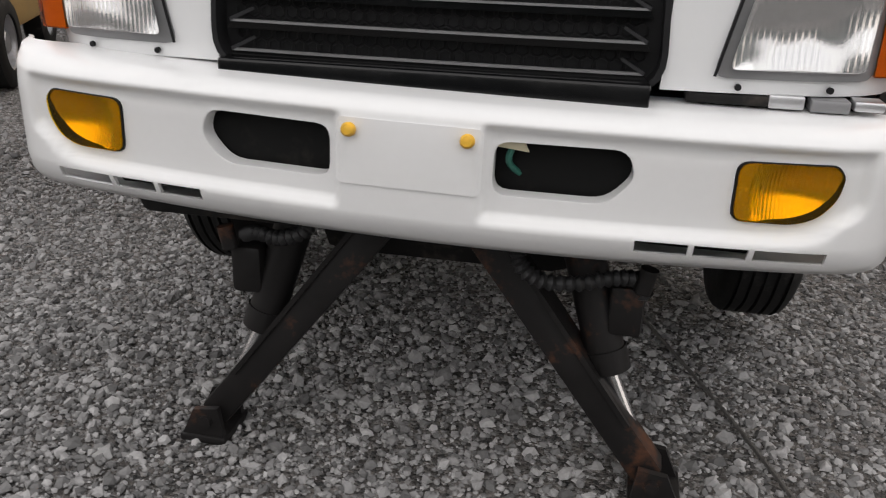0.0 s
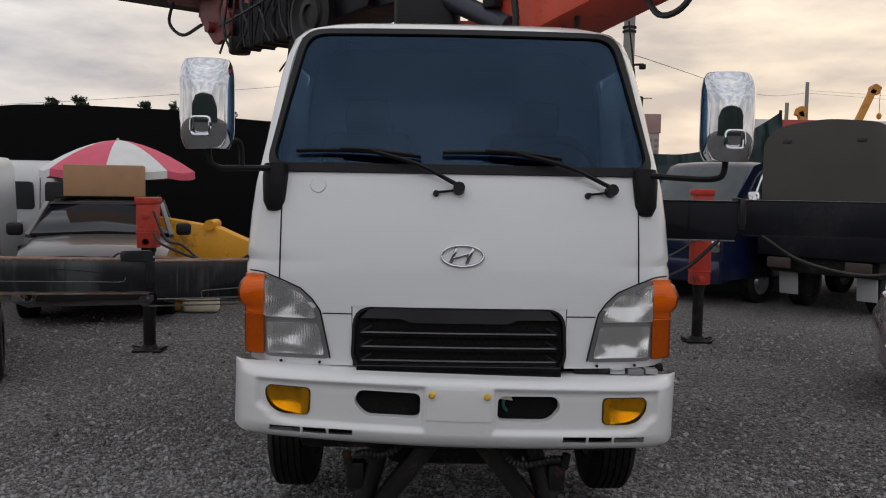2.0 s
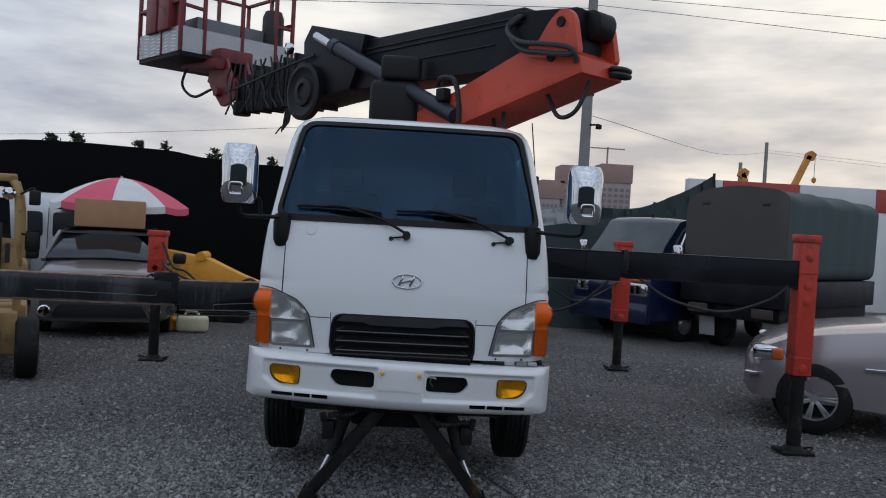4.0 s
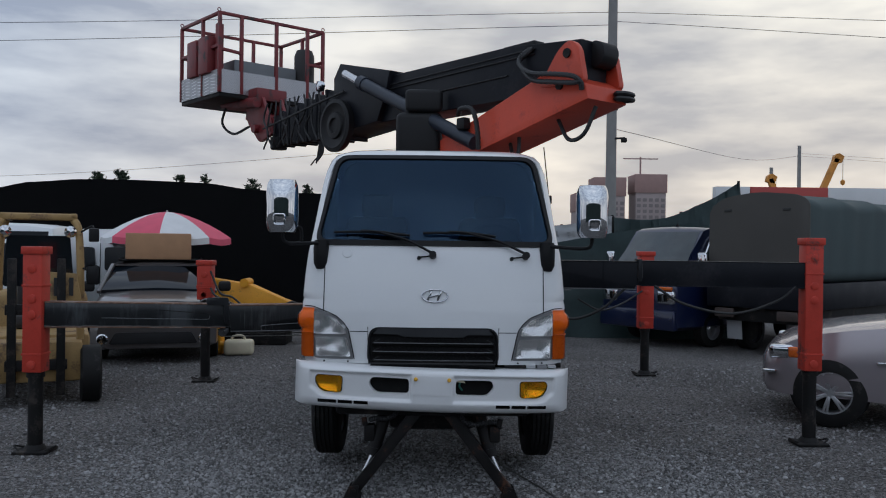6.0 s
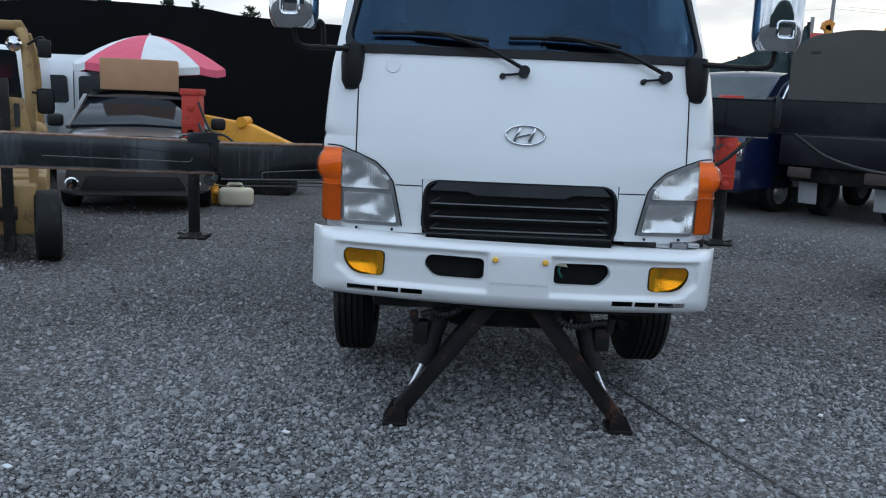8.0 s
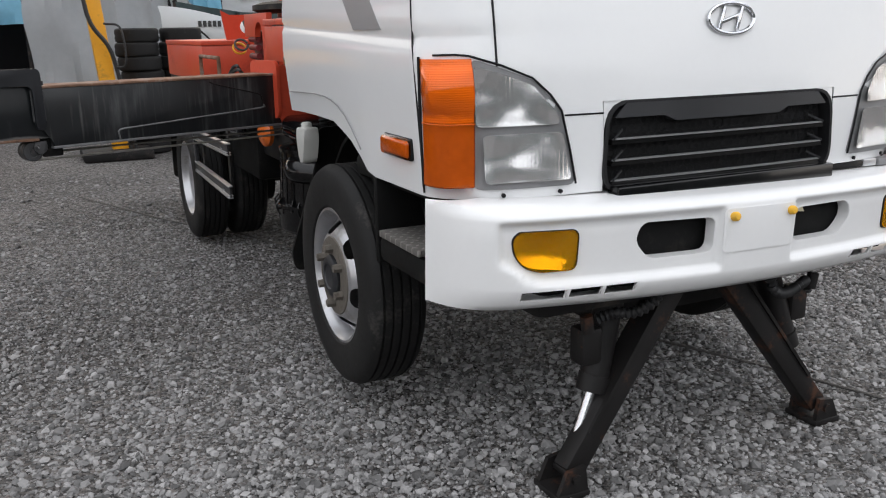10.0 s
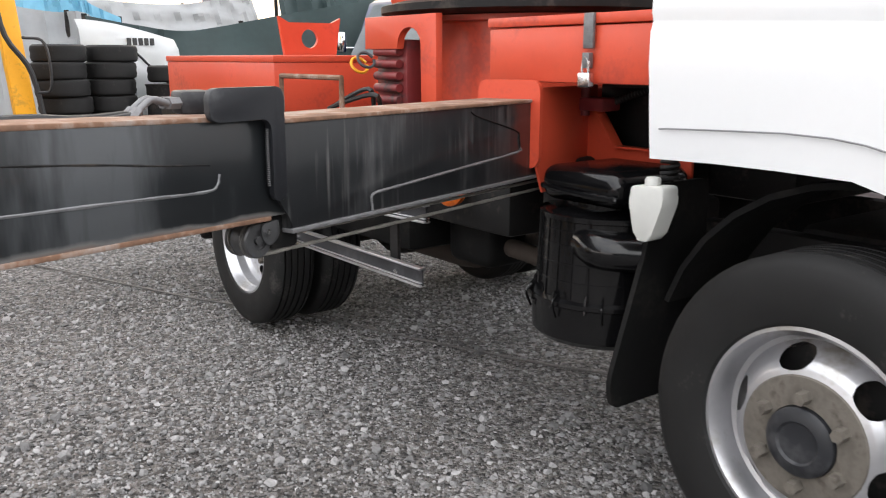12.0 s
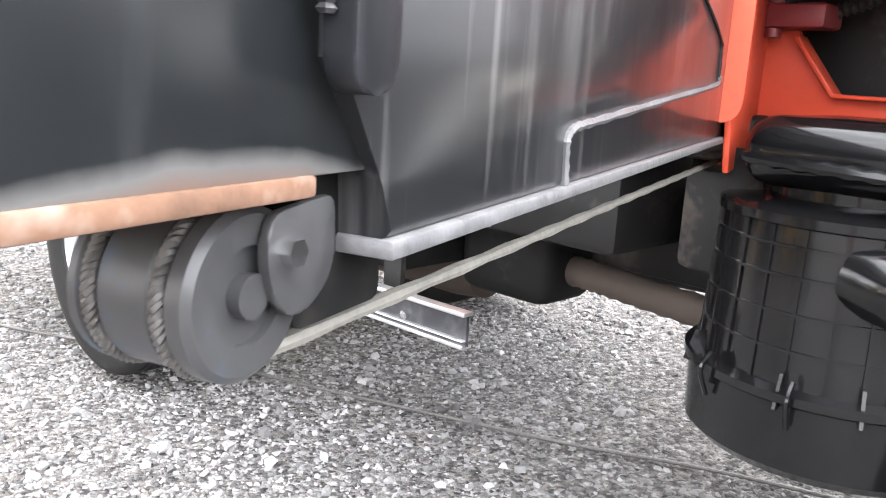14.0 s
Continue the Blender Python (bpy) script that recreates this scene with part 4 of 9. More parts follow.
    add_bar(bm, on_front(-0.030, 1.296, 0.006, cab_front), on_front(0.044, 1.318, 0.006, cab_front), 0.009, 0.011, 0.003)
    part("emblem", bm, CHROME, cab, "chrome oval emblem")
    # wipers
    for x0, x1, x2 in ((-0.655, -0.20, -0.014), (-0.075, 0.36, 0.588)):
        bm = bm_new()
        blade = [on_front(x0 + (x1 + 0.04 - x0) * t, 1.700 - 0.018 * t + 0.010 * math.sin(math.pi * t), 0.022, cab_front) for t in np.linspace(0, 1, 9)]
        add_tube(bm, blade, 0.009, 6, 1)
        mid = on_front((x0 + x1) / 2 + 0.06, 1.695, 0.040, cab_front)
        pivot = on_front(x2, 1.575, 0.035, cab_front)
        add_tube(bm, [mid, mid.lerp(pivot, 0.5) + Vector((0.02, -0.012, 0.012)), pivot], 0.009, 6)
        add_tube(bm, [on_front((x0 + x1) / 2 - 0.05, 1.702, 0.036, cab_front), mid, on_front(x1 + 0.02, 1.678, 0.034, cab_front)], 0.010, 6)
        add_cyl(bm, on_front(x2 + 0.005, 1.565, 0.0, cab_front), on_front(x2 + 0.005, 1.565, 0.045, cab_front), 0.023)
        part("wiper", bm, SEAL, cab, "black windscreen wiper")
        bm = bm_new()
        add_cyl(bm, on_front(x2 - 0.085, 1.548, 0.0, cab_front), on_front(x2 - 0.085, 1.548, 0.022, cab_front), 0.013, 0.010)
        add_tube(bm, [on_front(x2 - 0.08, 1.552, 0.012, cab_front), on_front(x2 - 0.04, 1.555, 0.016, cab_front), on_front(x2, 1.562, 0.012, cab_front)], 0.005, 6)
        part("washer_nozzle", bm, SEAL, cab)
    bm = bm_new()
    spot = on_front(-0.565, 1.575, 0, cab_front)
    add_cyl(bm, spot, on_front(-0.565, 1.575, 0.004, cab_front), 0.032, 0.030)
    part("filler_cap", bm, WHITE, cab)
    bm = bm_new()
    add_cyl(bm, (0.80, 0.62, 1.98), (0.77, 0.70, 2.34), 0.004)
    add_box(bm, (0.79, 0.56, 1.93), (0.815, 0.62, 1.99), 0.008)
    part("aerial", bm, SEAL, cab, "thin black aerial on the pillar")
    for s in (-1, 1):
        bm = bm_new()
        add_box(bm, (s * 0.80 - 0.012, 0.50, 1.70), (s * 0.80 + 0.012, 0.56, 1.80), 0.01)
        part("door_mirror_clip", bm, SEAL, cab)
    return cab


def build_mirror(s, dz):
    arm = bm_new()
    base = on_front(s * 0.70, 1.635, 0.01, cab_front)
    add_tube(arm, [base, (s * 0.86, 0.09, 1.625), (s * 0.97, 0.03, 1.625), (s * 1.0, 0.02, 1.66), (s * 1.0, 0.02, 1.76)] if s > 0 else
             [base, (s * 0.86, 0.09, 1.635), (s * 0.93, 0.03, 1.635), (s * 0.96, 0.02, 1.67), (s * 0.962, 0.02, 1.76)], 0.012, 8)
    if s < 0:
        add_tube(arm, [(s * 0.96, 0.03, 1.715), (s * 0.90, 0.05, 1.735), (s * 0.86, 0.09, 1.73), (s * 0.855, 0.10, 1.64)], 0.011, 8)
    ob = part("mirror", arm, SEAL, truck, "black tube arm with a chrome-backed mirror")
    bm = bm_new()
    n = 14
    rows = []
    for v in np.sin(np.linspace(-1.45, 1.45, 21)):
        row = []
        for k in range(40):
            a = 2 * math.pi * k / 40
            w, d = 0.102 * (1 - abs(v) ** 6 * 0.22), 0.105 * (1 - abs(v) ** 4 * 0.45)
            c, q = math.cos(a), math.sin(a)
            x = w * c
            y = -d * q if q > 0 else 0.03 * -q
            row.append((s * 1.0 + x + (0.035 if s < 0 else 0.0), 0.02 + y, 1.862 + dz + 0.168 * v))
        rows.append(row)
    vs = skin(bm, rows, closed=True)
    bm.faces.new(vs[0][::-1])
    bm.faces.new(vs[-1])
    part("mirror_shell", bm, CHROME, ob, "rounded chrome mirror shell", 60)
    bm = bm_new()
    x = s * 1.0 + (0.035 if s < 0 else 0)
    add_box(bm, (x - 0.08, 0.045, 1.74 + dz), (x + 0.08, 0.058, 1.98 + dz), 0.02)
    part("mirror_glass", bm, CHROME, ob)
    bm = bm_new()
    ring = [(x + 0.034 * math.copysign(abs(math.cos(q)) ** 0.4, math.cos(q)), -0.082, 1.775 + dz + 0.032 * math.copysign(abs(math.sin(q)) ** 0.4, math.sin(q))) for q in np.linspace(0, 2 * math.pi, 33)]
    add_tube(bm, ring, 0.007, 8, 1)
    part("arm_socket", bm, CHROME, ob)
    bm = bm_new()
    add_lathe(bm, [(0.0, -0.14), (0.03, -0.135), (0.047, -0.10), (0.052, 0.0), (0.046, 0.05), (0.0, 0.055)], on_front(s * 0.735, 1.60, 0.012, cab_front), (0, 0.12, 1), 20)
    part("arm_boot", bm, SEAL, ob, "black rubber mirror arm boot")


FOG_OUTLINE = ((0.566, 0.698), (0.563, 0.804), (0.726, 0.806), (0.742, 0.788), (0.738, 0.750), (0.712, 0.714), (0.672, 0.698))


def build_bumper():
    prof = [(0.607, 0.10)] + [(z, 0.0) for z in (0.607, 0.625, 0.645, 0.660, 0.668, 0.674, 0.680, 0.686, 0.692, 0.70, 0.708, 0.718, 0.73, 0.745, 0.76, 0.78, 0.80, 0.815, 0.824, 0.830, 0.835, 0.840, 0.845, 0.850, 0.858, 0.864)] + [(0.867, 0.14)]
    bm = bm_new()
    us = [0, 0.06, 0.12, 0.137, 0.143, 0.149, 0.155, 0.162, 0.175, 0.21, 0.26, 0.32, 0.38, 0.44, 0.5, 0.56, 0.62, 0.68, 0.73, 0.77, 0.80, 0.825, 0.84, 0.85, 0.858, 0.866, 0.874, 0.882, 0.890, 0.90, 0.915, 0.935, 0.95, 0.965, 0.975, 0.985, 0.993, 1]
    us = [-u for u in us[:0:-1]] + us
    ring_rows = []
    for u in us:
        at, x = 0.874 * u, 0.874 * u - 0.014 * ease(-u, 0.72, 1.0)
        low = 0.014 * (1 - u * u)
        front = [(x, bumper_front(at, z) + d * (1 - u**8), z - (low if z < 0.7 else 0) + (0.0 if z < 0.86 else -0.004 + 0.008 * u * u)) for z, d in prof]
        ring_rows.append(front)
    end = 0.155
    for sgn in (-1, 1):
        row = [(sgn * 0.878 - 0.014 * (sgn < 0), end, p[2]) for p in ring_rows[0]]
        ring_rows.insert(0 if sgn < 0 else len(ring_rows), row)
    shell = skin(bm, ring_rows)
    bmesh.ops.recalc_face_normals(bm, faces=bm.faces)
    bmesh.ops.solidify(bm, geom=bm.faces[:], thickness=0.008)
    ob = part("bumper", bm, WHITE_MATT, truck, "white painted one-piece bumper with worn lower edge", 55)
    for s in (-1, 1):
        wide, aside = (0.391, -0.016) if s > 0 else (0.403, 0.0)
        c = bm_new()
        hole = rounded([(s * x, z) for x, z in ((0.145, 0.705), (0.145, 0.803), (wide - 0.019, 0.806), (wide, 0.758), (wide - 0.046, 0.706))], 0.028, 4)
        add_prism(c, [(p[0], p[1]) for p in hole], "y", -0.3, 0.2)
        cut(ob, c)
        c = bm_new()
        add_prism(c, rounded([(s * x + aside, z) for x, z in FOG_OUTLINE], 0.022, 4), "y", -0.3, 0.2)
        cut(ob, c)
        for x0, x1 in ((0.40, 0.49), (0.50, 0.59), (0.60, 0.72)):
            c = bm_new()
            add_box(c, (min(s * x0, s * x1), -0.2, 0.630), (max(s * x0, s * x1), 0.045, 0.654))
            cut(ob, c)
        mouth = rounded([(s * x, z) for x, z in ((0.145, 0.705), (0.145, 0.803), (wide - 0.019, 0.806), (wide, 0.758), (wide - 0.046, 0.706))][::s], 0.028, 4)
        inner = [((p[0] - s * 0.265) * 0.985 + s * 0.265, (p[1] - 0.762) * 0.985 + 0.762) for p in mouth]
        part("opening_wall", ring_sheet(mouth, inner, -0.001, 0.035, bumper_front), WHITE_MATT, ob)
        lamp = rounded([(s * x + aside, z) for x, z in FOG_OUTLINE][::s], 0.022, 4)
        mid = Vector((s * 0.652 + aside, 0.754))
        part("fog_lamp_housing", sheet(lamp, -0.052, 0.012, bumper_front), SEAL, ob)
        small = [tuple(mid + (Vector(p) - mid) * 0.95) for p in lamp]
        wall = [tuple(mid + (Vector(p) - mid) * 0.985) for p in lamp]
        part("fog_lamp_rim", ring_sheet(wall, small, 0.004, 0.05, bumper_front), SEAL, ob, "black fog lamp rim")
        part("fog_reflector", dish(small, 0.001, -0.040, bumper_front, 7.0), FOG_REFLECTOR, ob)
        pane = part("fog_lamp", sheet(small, 0.009, 0.006, bumper_front, 0.02), YELLOW_LENS, ob, "yellow ribbed fog lamp lens")
        pane.visible_shadow = False
    # backing whose deep black stands for the shade inside the air openings
    bm = bm_new()
    add_box(bm, (-0.60, -0.02, 0.63), (0.60, 0.03, 0.85), 0.01)
    part("radiator_shroud", bm, SHADED_BLACK, ob)
    bm = bm_new()
    part("plate_panel", sheet(rounded([(-0.128, 0.706), (0.128, 0.706), (0.128, 0.824), (-0.128, 0.824)], 0.012, 3), 0.003, 0.008, bumper_front), WHITE_MATT, ob, "blank white plate panel")
    bm.free()
    for x in (-0.104, 0.104):
        bm = bm_new()
        a, b = on_front(x, 0.803, 0.0, bumper_front), on_front(x, 0.803, 0.02, bumper_front)
        add_lathe(bm, [(0.0125, 0), (0.0125, 0.012), (0.009, 0.017), (0, 0.018)], a, b - a, 14)
        part("bolt_cap", bm, YELLOW_CAP, ob, "yellow plastic bolt cap")
    bm = bm_new()
    add_tube(bm, [(0.2, 0.0, 0.72), (0.17, -0.04, 0.76), (0.18, -0.03, 0.80)], 0.006, 6)
    part("loose_wire", bm, mat("green_wire", (0.02, 0.12, 0.09), 0.5, 0, 0.1, 20), ob)
    bm = bm_new()
    add_prism(bm, [(0.150, 0.812), (0.190, 0.812), (0.205, 0.783), (0.150, 0.788)], "y", -0.052, -0.048)
    part("loose_tag", bm, CREAM, ob, "cream tag hanging in the air opening")
    bm = bm_new()
    add_box(bm, (-0.398, 0.02, 0.80), (0.398, 0.07, 0.885), 0.006)
    part("grille_apron", bm, BLACK_GLOSS, truck, "black plastic apron under the grille")
    # the bumper hangs a little lower on the driver's side
    ob.matrix_basis = pose(-0.017, 0, -0.008, 0, 1.26, 0)
    for x0, x1, z0, z1, material in ((0.46, 0.60, 0.850, 0.868, CHASSIS), (0.60, 0.66, 0.848, 0.872, ALU), (0.67, 0.735, 0.846, 0.868, GRAPHIC), (0.74, 0.79, 0.852, 0.870, ALU), (0.80, 0.835, 0.842, 0.872, CHASSIS)):
        bm = bm_new()
        add_box(bm, (x0, 0.075 + 0.09 * (x0 > 0.79), z0), (x1, 0.12 + 0.09 * (x0 > 0.79), z1), 0.004)
        part("bumper_bracket", bm, material, truck)


def tyre_profile(r, w):
    h = w / 2
    pts = [(r * 0.60, -h * 0.80), (r * 0.63, -h * 0.93), (r * 0.72, -h), (r * 0.84, -h * 0.99), (r * 0.93, -h * 0.93), (r * 0.975, -h * 0.82)]
    for k in range(-2, 3):
        c = k * h * 0.30
        pts += [(r, c - h * 0.045), (r * 0.972, c - h * 0.030), (r * 0.972, c + h * 0.030), (r, c + h * 0.045)]
    pts += [(r * 0.975, h * 0.82), (r * 0.93, h * 0.93), (r * 0.84, h * 0.99), (r * 0.72, h), (r * 0.63, h * 0.93), (r * 0.60, h * 0.80)]
    return pts


def build_wheel(parent, at, side, r, w, kind="front"):
    """A wheel with its tyre; side: -1 faces -x, 1 faces +x."""
    ax = (side, 0, 0)
    bm = bm_new()
    add_lathe(bm, tyre_profile(r, w), at, ax, 56)
    ob = part("wheel", bm, RUBBER, parent, "worn grey-black truck tyre on a silver rim", 30)
    h = w / 2
    bm = bm_new()
    q = r * 0.60
    if kind == "front":
        prof = [(q, -h * 0.8), (q, h * 0.62), (q * 1.04, h * 0.86), (q * 0.99, h * 0.88), (q * 0.93, h * 0.70), (q * 0.91, h * 0.30), (q * 0.86, h * 0.26), (q * 0.78, h * 0.52), (q * 0.72, h * 0.72), (q * 0.66, h * 0.84), (q * 0.58, h * 0.90), (q * 0.50, h * 0.92)]
        holes, ring0, ring1 = 6, 6, 9
    else:
        prof = [(q, -h * 0.8), (q, h * 0.62), (q * 1.04, h * 0.86), (q * 0.99, h * 0.88), (q * 0.95, h * 0.74), (q * 0.93, h * 0.5), (q * 0.90, h * 0.44), (q * 0.885, h * 0.05), (q * 0.82, -h * 0.12), (q * 0.74, -h * 0.18), (q * 0.64, -h * 0.21), (q * 0.52, -h * 0.22), (q * 0.3, -h * 0.22)]
        holes, ring0, ring1 = 6, 7, 9
    n = 180
    fine = [prof[0]]
    for p0, p1 in zip(prof, prof[1:]):
        k = 5 if q * 0.5 < p1[0] < q * 0.9 else 1
        fine += [(p0[0] + (p1[0] - p0[0]) * i / k, p0[1] + (p1[1] - p0[1]) * i / k) for i in range(1, k + 1)]
    rings = add_lathe(bm, fine, at, ax, n)
    kill = []
    for f in bm.faces:
        loc = f.calc_center_median() - Vector(at)
        rad = math.hypot(loc.y, loc.z)
        a = (math.atan2(loc.z, loc.y) / (2 * math.pi) * holes + (0.25 if kind == "front" else 0.82)) % 1.0
        lo, hi = (q * 0.63, q * 0.84) if kind == "front" else (q * 0.58, q * 0.76)
        if lo < rad < hi and abs(loc.dot(Vector(ax))) < 1.3 * h:
            t = (rad - (lo + hi) / 2) / ((hi - lo) / 2)
            if abs(a - 0.5) < 0.21 * math.sqrt(max(0.0, 1 - abs(t) ** 2.6)):
                kill.append(f)
    bmesh.ops.delete(bm, geom=kill, context="FACES")
    for turn in range(4):
        moved = {}
        for v in bm.verts:
            rim_edges = [e for e in v.link_edges if len(e.link_faces) == 1]
            rad = math.hypot(v.co.y - at[1], v.co.z - at[2])
            if len(rim_edges) == 2 and q * 0.55 < rad < q * 0.87:
                moved[v] = (rim_edges[0].other_vert(v).co + rim_edges[1].other_vert(v).co) * 0.25 + v.co * 0.5
        for v, c in moved.items():
            v.co = c
    part("rim", bm, SILVER, ob, "silver painted steel rim with oval hand holes")
    bm = bm_new()
    if kind == "front":
        add_lathe(bm, [(q * 0.60, h * 0.88), (q * 0.585, h * 0.93), (q * 0.33, h * 0.95), (q * 0.325, h * 0.80)], at, ax, 48)
        cap = bm_new()
        add_lathe(cap, [(q * 0.325, h * 0.80), (q * 0.32, h * 1.04), (q * 0.29, h * 1.10), (q * 0.20, h * 1.13), (q * 0.18, h * 1.08), (0, h * 1.08)], at, ax, 36)
        part("hub_cap", cap, JOINT, ob, "dark hub cap")
        bolt_r, bolt_h = q * 0.42, h * 1.0
    else:
        add_lathe(bm, [(q * 0.5, -h * 0.215), (q * 0.32, -h * 0.17), (q * 0.30, h * 0.05), (q * 0.24, h * 0.10), (0, h * 0.12)], at, ax, 32)
        bolt_r, bolt_h = q * 0.42, -h * 0.12
    for k in range(6):
        a = 2 * math.pi * (k + 0.5) / 6
        c = Vector(at) + Vector((side * bolt_h, bolt_r * math.cos(a), bolt_r * math.sin(a)))
        nut = bm_new()
        add_cyl(nut, c - Vector((side * 0.02, 0, 0)), c + Vector((side * 0.022, 0, 0)), 0.017, 0.014, 6)
        part("wheel_nut", nut, HUB, ob)
    part("hub", bm, HUB, ob, "grimy hub")
    bm = bm_new()
    add_cyl(bm, Vector(at) - Vector((side * h * (0.75 if kind == "front" else 1.9), 0, 0)), Vector(at) + Vector((side * h * 0.05, 0, 0)) if kind == "front" else Vector(at) - Vector((side * h * 0.75, 0, 0)), q * 0.80)
    part("brake_drum", bm, CHASSIS, ob)
    return ob


cab = build_cab()
build_mirror(-1, 0.008)
build_mirror(1, -0.006)
build_bumper()
HUB_F, HUB_R, TYRE_R = (1.0, 0.462), (3.74, 0.405), 0.388
for s in (-1, 1):
    build_wheel(truck, (s * 0.765, *HUB_F), s, TYRE_R, 0.205)
    build_wheel(truck, (s * 0.800, *HUB_R), s, TYRE_R - 0.008, 0.20, "rear")
    build_wheel(truck, (s * 0.565, *HUB_R), s, TYRE_R - 0.008, 0.20, "rear")


def build_chassis():
    for s in (-1, 1):
        bm = bm_new()
        add_box(bm, (s * 0.36 - 0.03, 0.2, 0.58), (s * 0.36 + 0.03, 5.3, 0.78), 0.006)
        part("chassis_rail", bm, CHASSIS, truck, "black steel chassis rail")
    bm = bm_new()
    add_box(bm, (-0.62, 0.05, 0.54), (0.62, 0.32, 0.66), 0.03)
    add_box(bm, (-0.30, 0.25, 0.40), (0.30, 1.4, 0.80), 0.06)
    add_cyl(bm, (-0.74, HUB_F[0], HUB_F[1]), (0.74, HUB_F[0], HUB_F[1]), 0.05)
    part("front_axle_and_engine", bm, CHASSIS, truck)
    bm = bm_new()
    add_cyl(bm, (-0.7, *HUB_R), (0.7, *HUB_R), 0.07)
    add_lathe(bm, [(0.03, -0.2), (0.14, -0.12), (0.17, 0), (0.14, 0.12), (0.03, 0.2)], (0, *HUB_R), (0, 1, 0), 20)
    add_cyl(bm, (0, 1.4, 0.55), (0, HUB_R[0], 0.45), 0.04)
    part("rear_axle", bm, CHASSIS, truck)
    bm = bm_new()
    add_tube(bm, [(-0.42, 1.75, 0.545), (-0.45, 2.05, 0.552), (-0.46, 2.25, 0.566), (-0.46, 2.36, 0.572), (-0.40, 2.55, 0.55), (-0.30, 2.75, 0.47)], 0.032, 14, 9, 0.05)
    add_lathe(bm, [(0.0, 0), (0.08, 0.02), (0.09, 0.1), (0.09, 0.42), (0.07, 0.48), (0, 0.5)], (-0.30, 2.72, 0.48), (0, 1, 0), 20)
    part("exhaust_pipe", bm, mat("scorched_exhaust", (0.055, 0.042, 0.034), 0.8, 0.3, 0.4, 10, 0.2), truck, "brown scorched exhaust pipe")
    bm = bm_new()
    add_box(bm, (-0.56, 2.37, 0.497), (-0.36, 2.62, 0.70), 0.04, seg=3)
    part("side_tank", bm, SHADED_BLACK, truck, "black steel tank under the deck")
    bm = bm_new()
    add_box(bm, (-0.70, 2.66, 0.53), (-0.44, 3.25, 0.86), 0.03)
    part("battery_box", bm, SHADED_BLACK, truck)
    bm = bm_new()
    add_box(bm, (-0.70, 2.10, 0.90), (0.70, 5.30, 1.00), 0.012)
    part("deck", bm, CHASSIS, truck, "dark flat steel deck")
    bm = bm_new()
    add_box(bm, (-0.68, 0.16, 0.60), (0.68, 0.62, 0.885), 0.02)
    add_box(bm, (-0.80, 0.16, 0.83), (0.80, 0.9, 0.90), 0.02)
    part("sill", bm, SHADED_BLACK, truck, "black plastic sill under the door")
    for s in (-1, 1):
        x0, x1 = sorted((s * 0.845, s * 0.66))
        bm = bm_new()
        add_box(bm, (x0, 0.24, 0.612), (x1, 0.600, 0.690), 0.02)
        step = part("step", bm, SHADED_BLACK, truck, "black step well below the door")
        x0, x1 = sorted((s * 0.852, s * 0.70))
        bm = bm_new()
        add_box(bm, (x0, 0.29, 0.692), (x1, 0.575, 0.712), 0.004)
        part("tread", bm, DUSTY_PLATE, step, "dusty tread plate")
        x0, x1 = sorted((s * 0.845, s * 0.66))
        bm = bm_new()
        add_box(bm, (x0, 0.60, 0.60), (x1, 0.625, 0.88), 0.006)
        part("step_side", bm, SHADED_BLACK, step)
    # inner arch and mud flap behind the front wheel
    for s in (-1, 1):
        bm = bm_new()
        rows = []
        for k in range(13):
            a = math.radians(18 + 140 * k / 12)
            y, z = HUB_F[0] + 0.505 * math.cos(a), HUB_F[1] + 0.505 * math.sin(a)
            rows.append([(s * x, y, z) for x in (0.42, 0.70)] + [(s * x, HUB_F[0] + 0.52 * math.cos(a), HUB_F[1] + 0.52 * math.sin(a)) for x in (0.70, 0.42)])
        skin(bm, rows, closed=True)
        part("wheel_arch_liner", bm, SHADED_BLACK, truck)
        bm = bm_new()
        add_prism(bm, rounded([(s * 0.50, 0.345), (s * 0.845, 0.345), (s * 0.858, 0.42), (s * 0.74, 0.76), (s * 0.72, 0.92), (s * 0.50, 0.92)][::s], 0.03), "y", 1.525, 1.54)
        part("mud_flap", bm, SHADED_BLACK, truck, "black rubber mud flap")
        bm = bm_new()
        add_prism(bm, rounded([(s * 0.45, 0.34), (s * 0.90, 0.34), (s * 0.90, 0.90), (s * 0.45, 0.90)], 0.03), "y", 4.22, 4.235)
        part("mud_flap", bm, SHADED_BLACK, truck)
    bm = bm_new()
    add_box(bm, (-0.86, 4.44, 0.585), (-0.50, 4.84, 0.90), 0.012)
    tail = part("tail_box", bm, JOINT, truck, "dark grey steel box behind the rear wheel")
    bm = bm_new()
    add_box(bm, (-0.8645, 4.50, 0.70), (-0.8605, 4.80, 0.735))
    part("stripe", bm, FORK, tail, "faded yellow stripe")
    bm = bm_new()
    add_prism(bm, rounded([(1.43, 0.932), (1.43, 0.888), (1.462, 0.80), (1.488, 0.786), (1.512, 0.80), (1.532, 0.88), (1.532, 0.925)][::-1], 0.012, 3), "x", -0.81, -0.75, 0.006)
    add_lathe(bm, [(0.02, 0), (0.02, 0.02), (0.016, 0.026), (0, 0.027)], (-0.78, 1.485, 0.922), (0, 0, 1), 16)
    part("washer_bottle", bm, BOTTLE, truck, "milky white plastic washer bottle")
    # air cleaner
    c = (-0.615, 1.77)
    bm = bm_new()
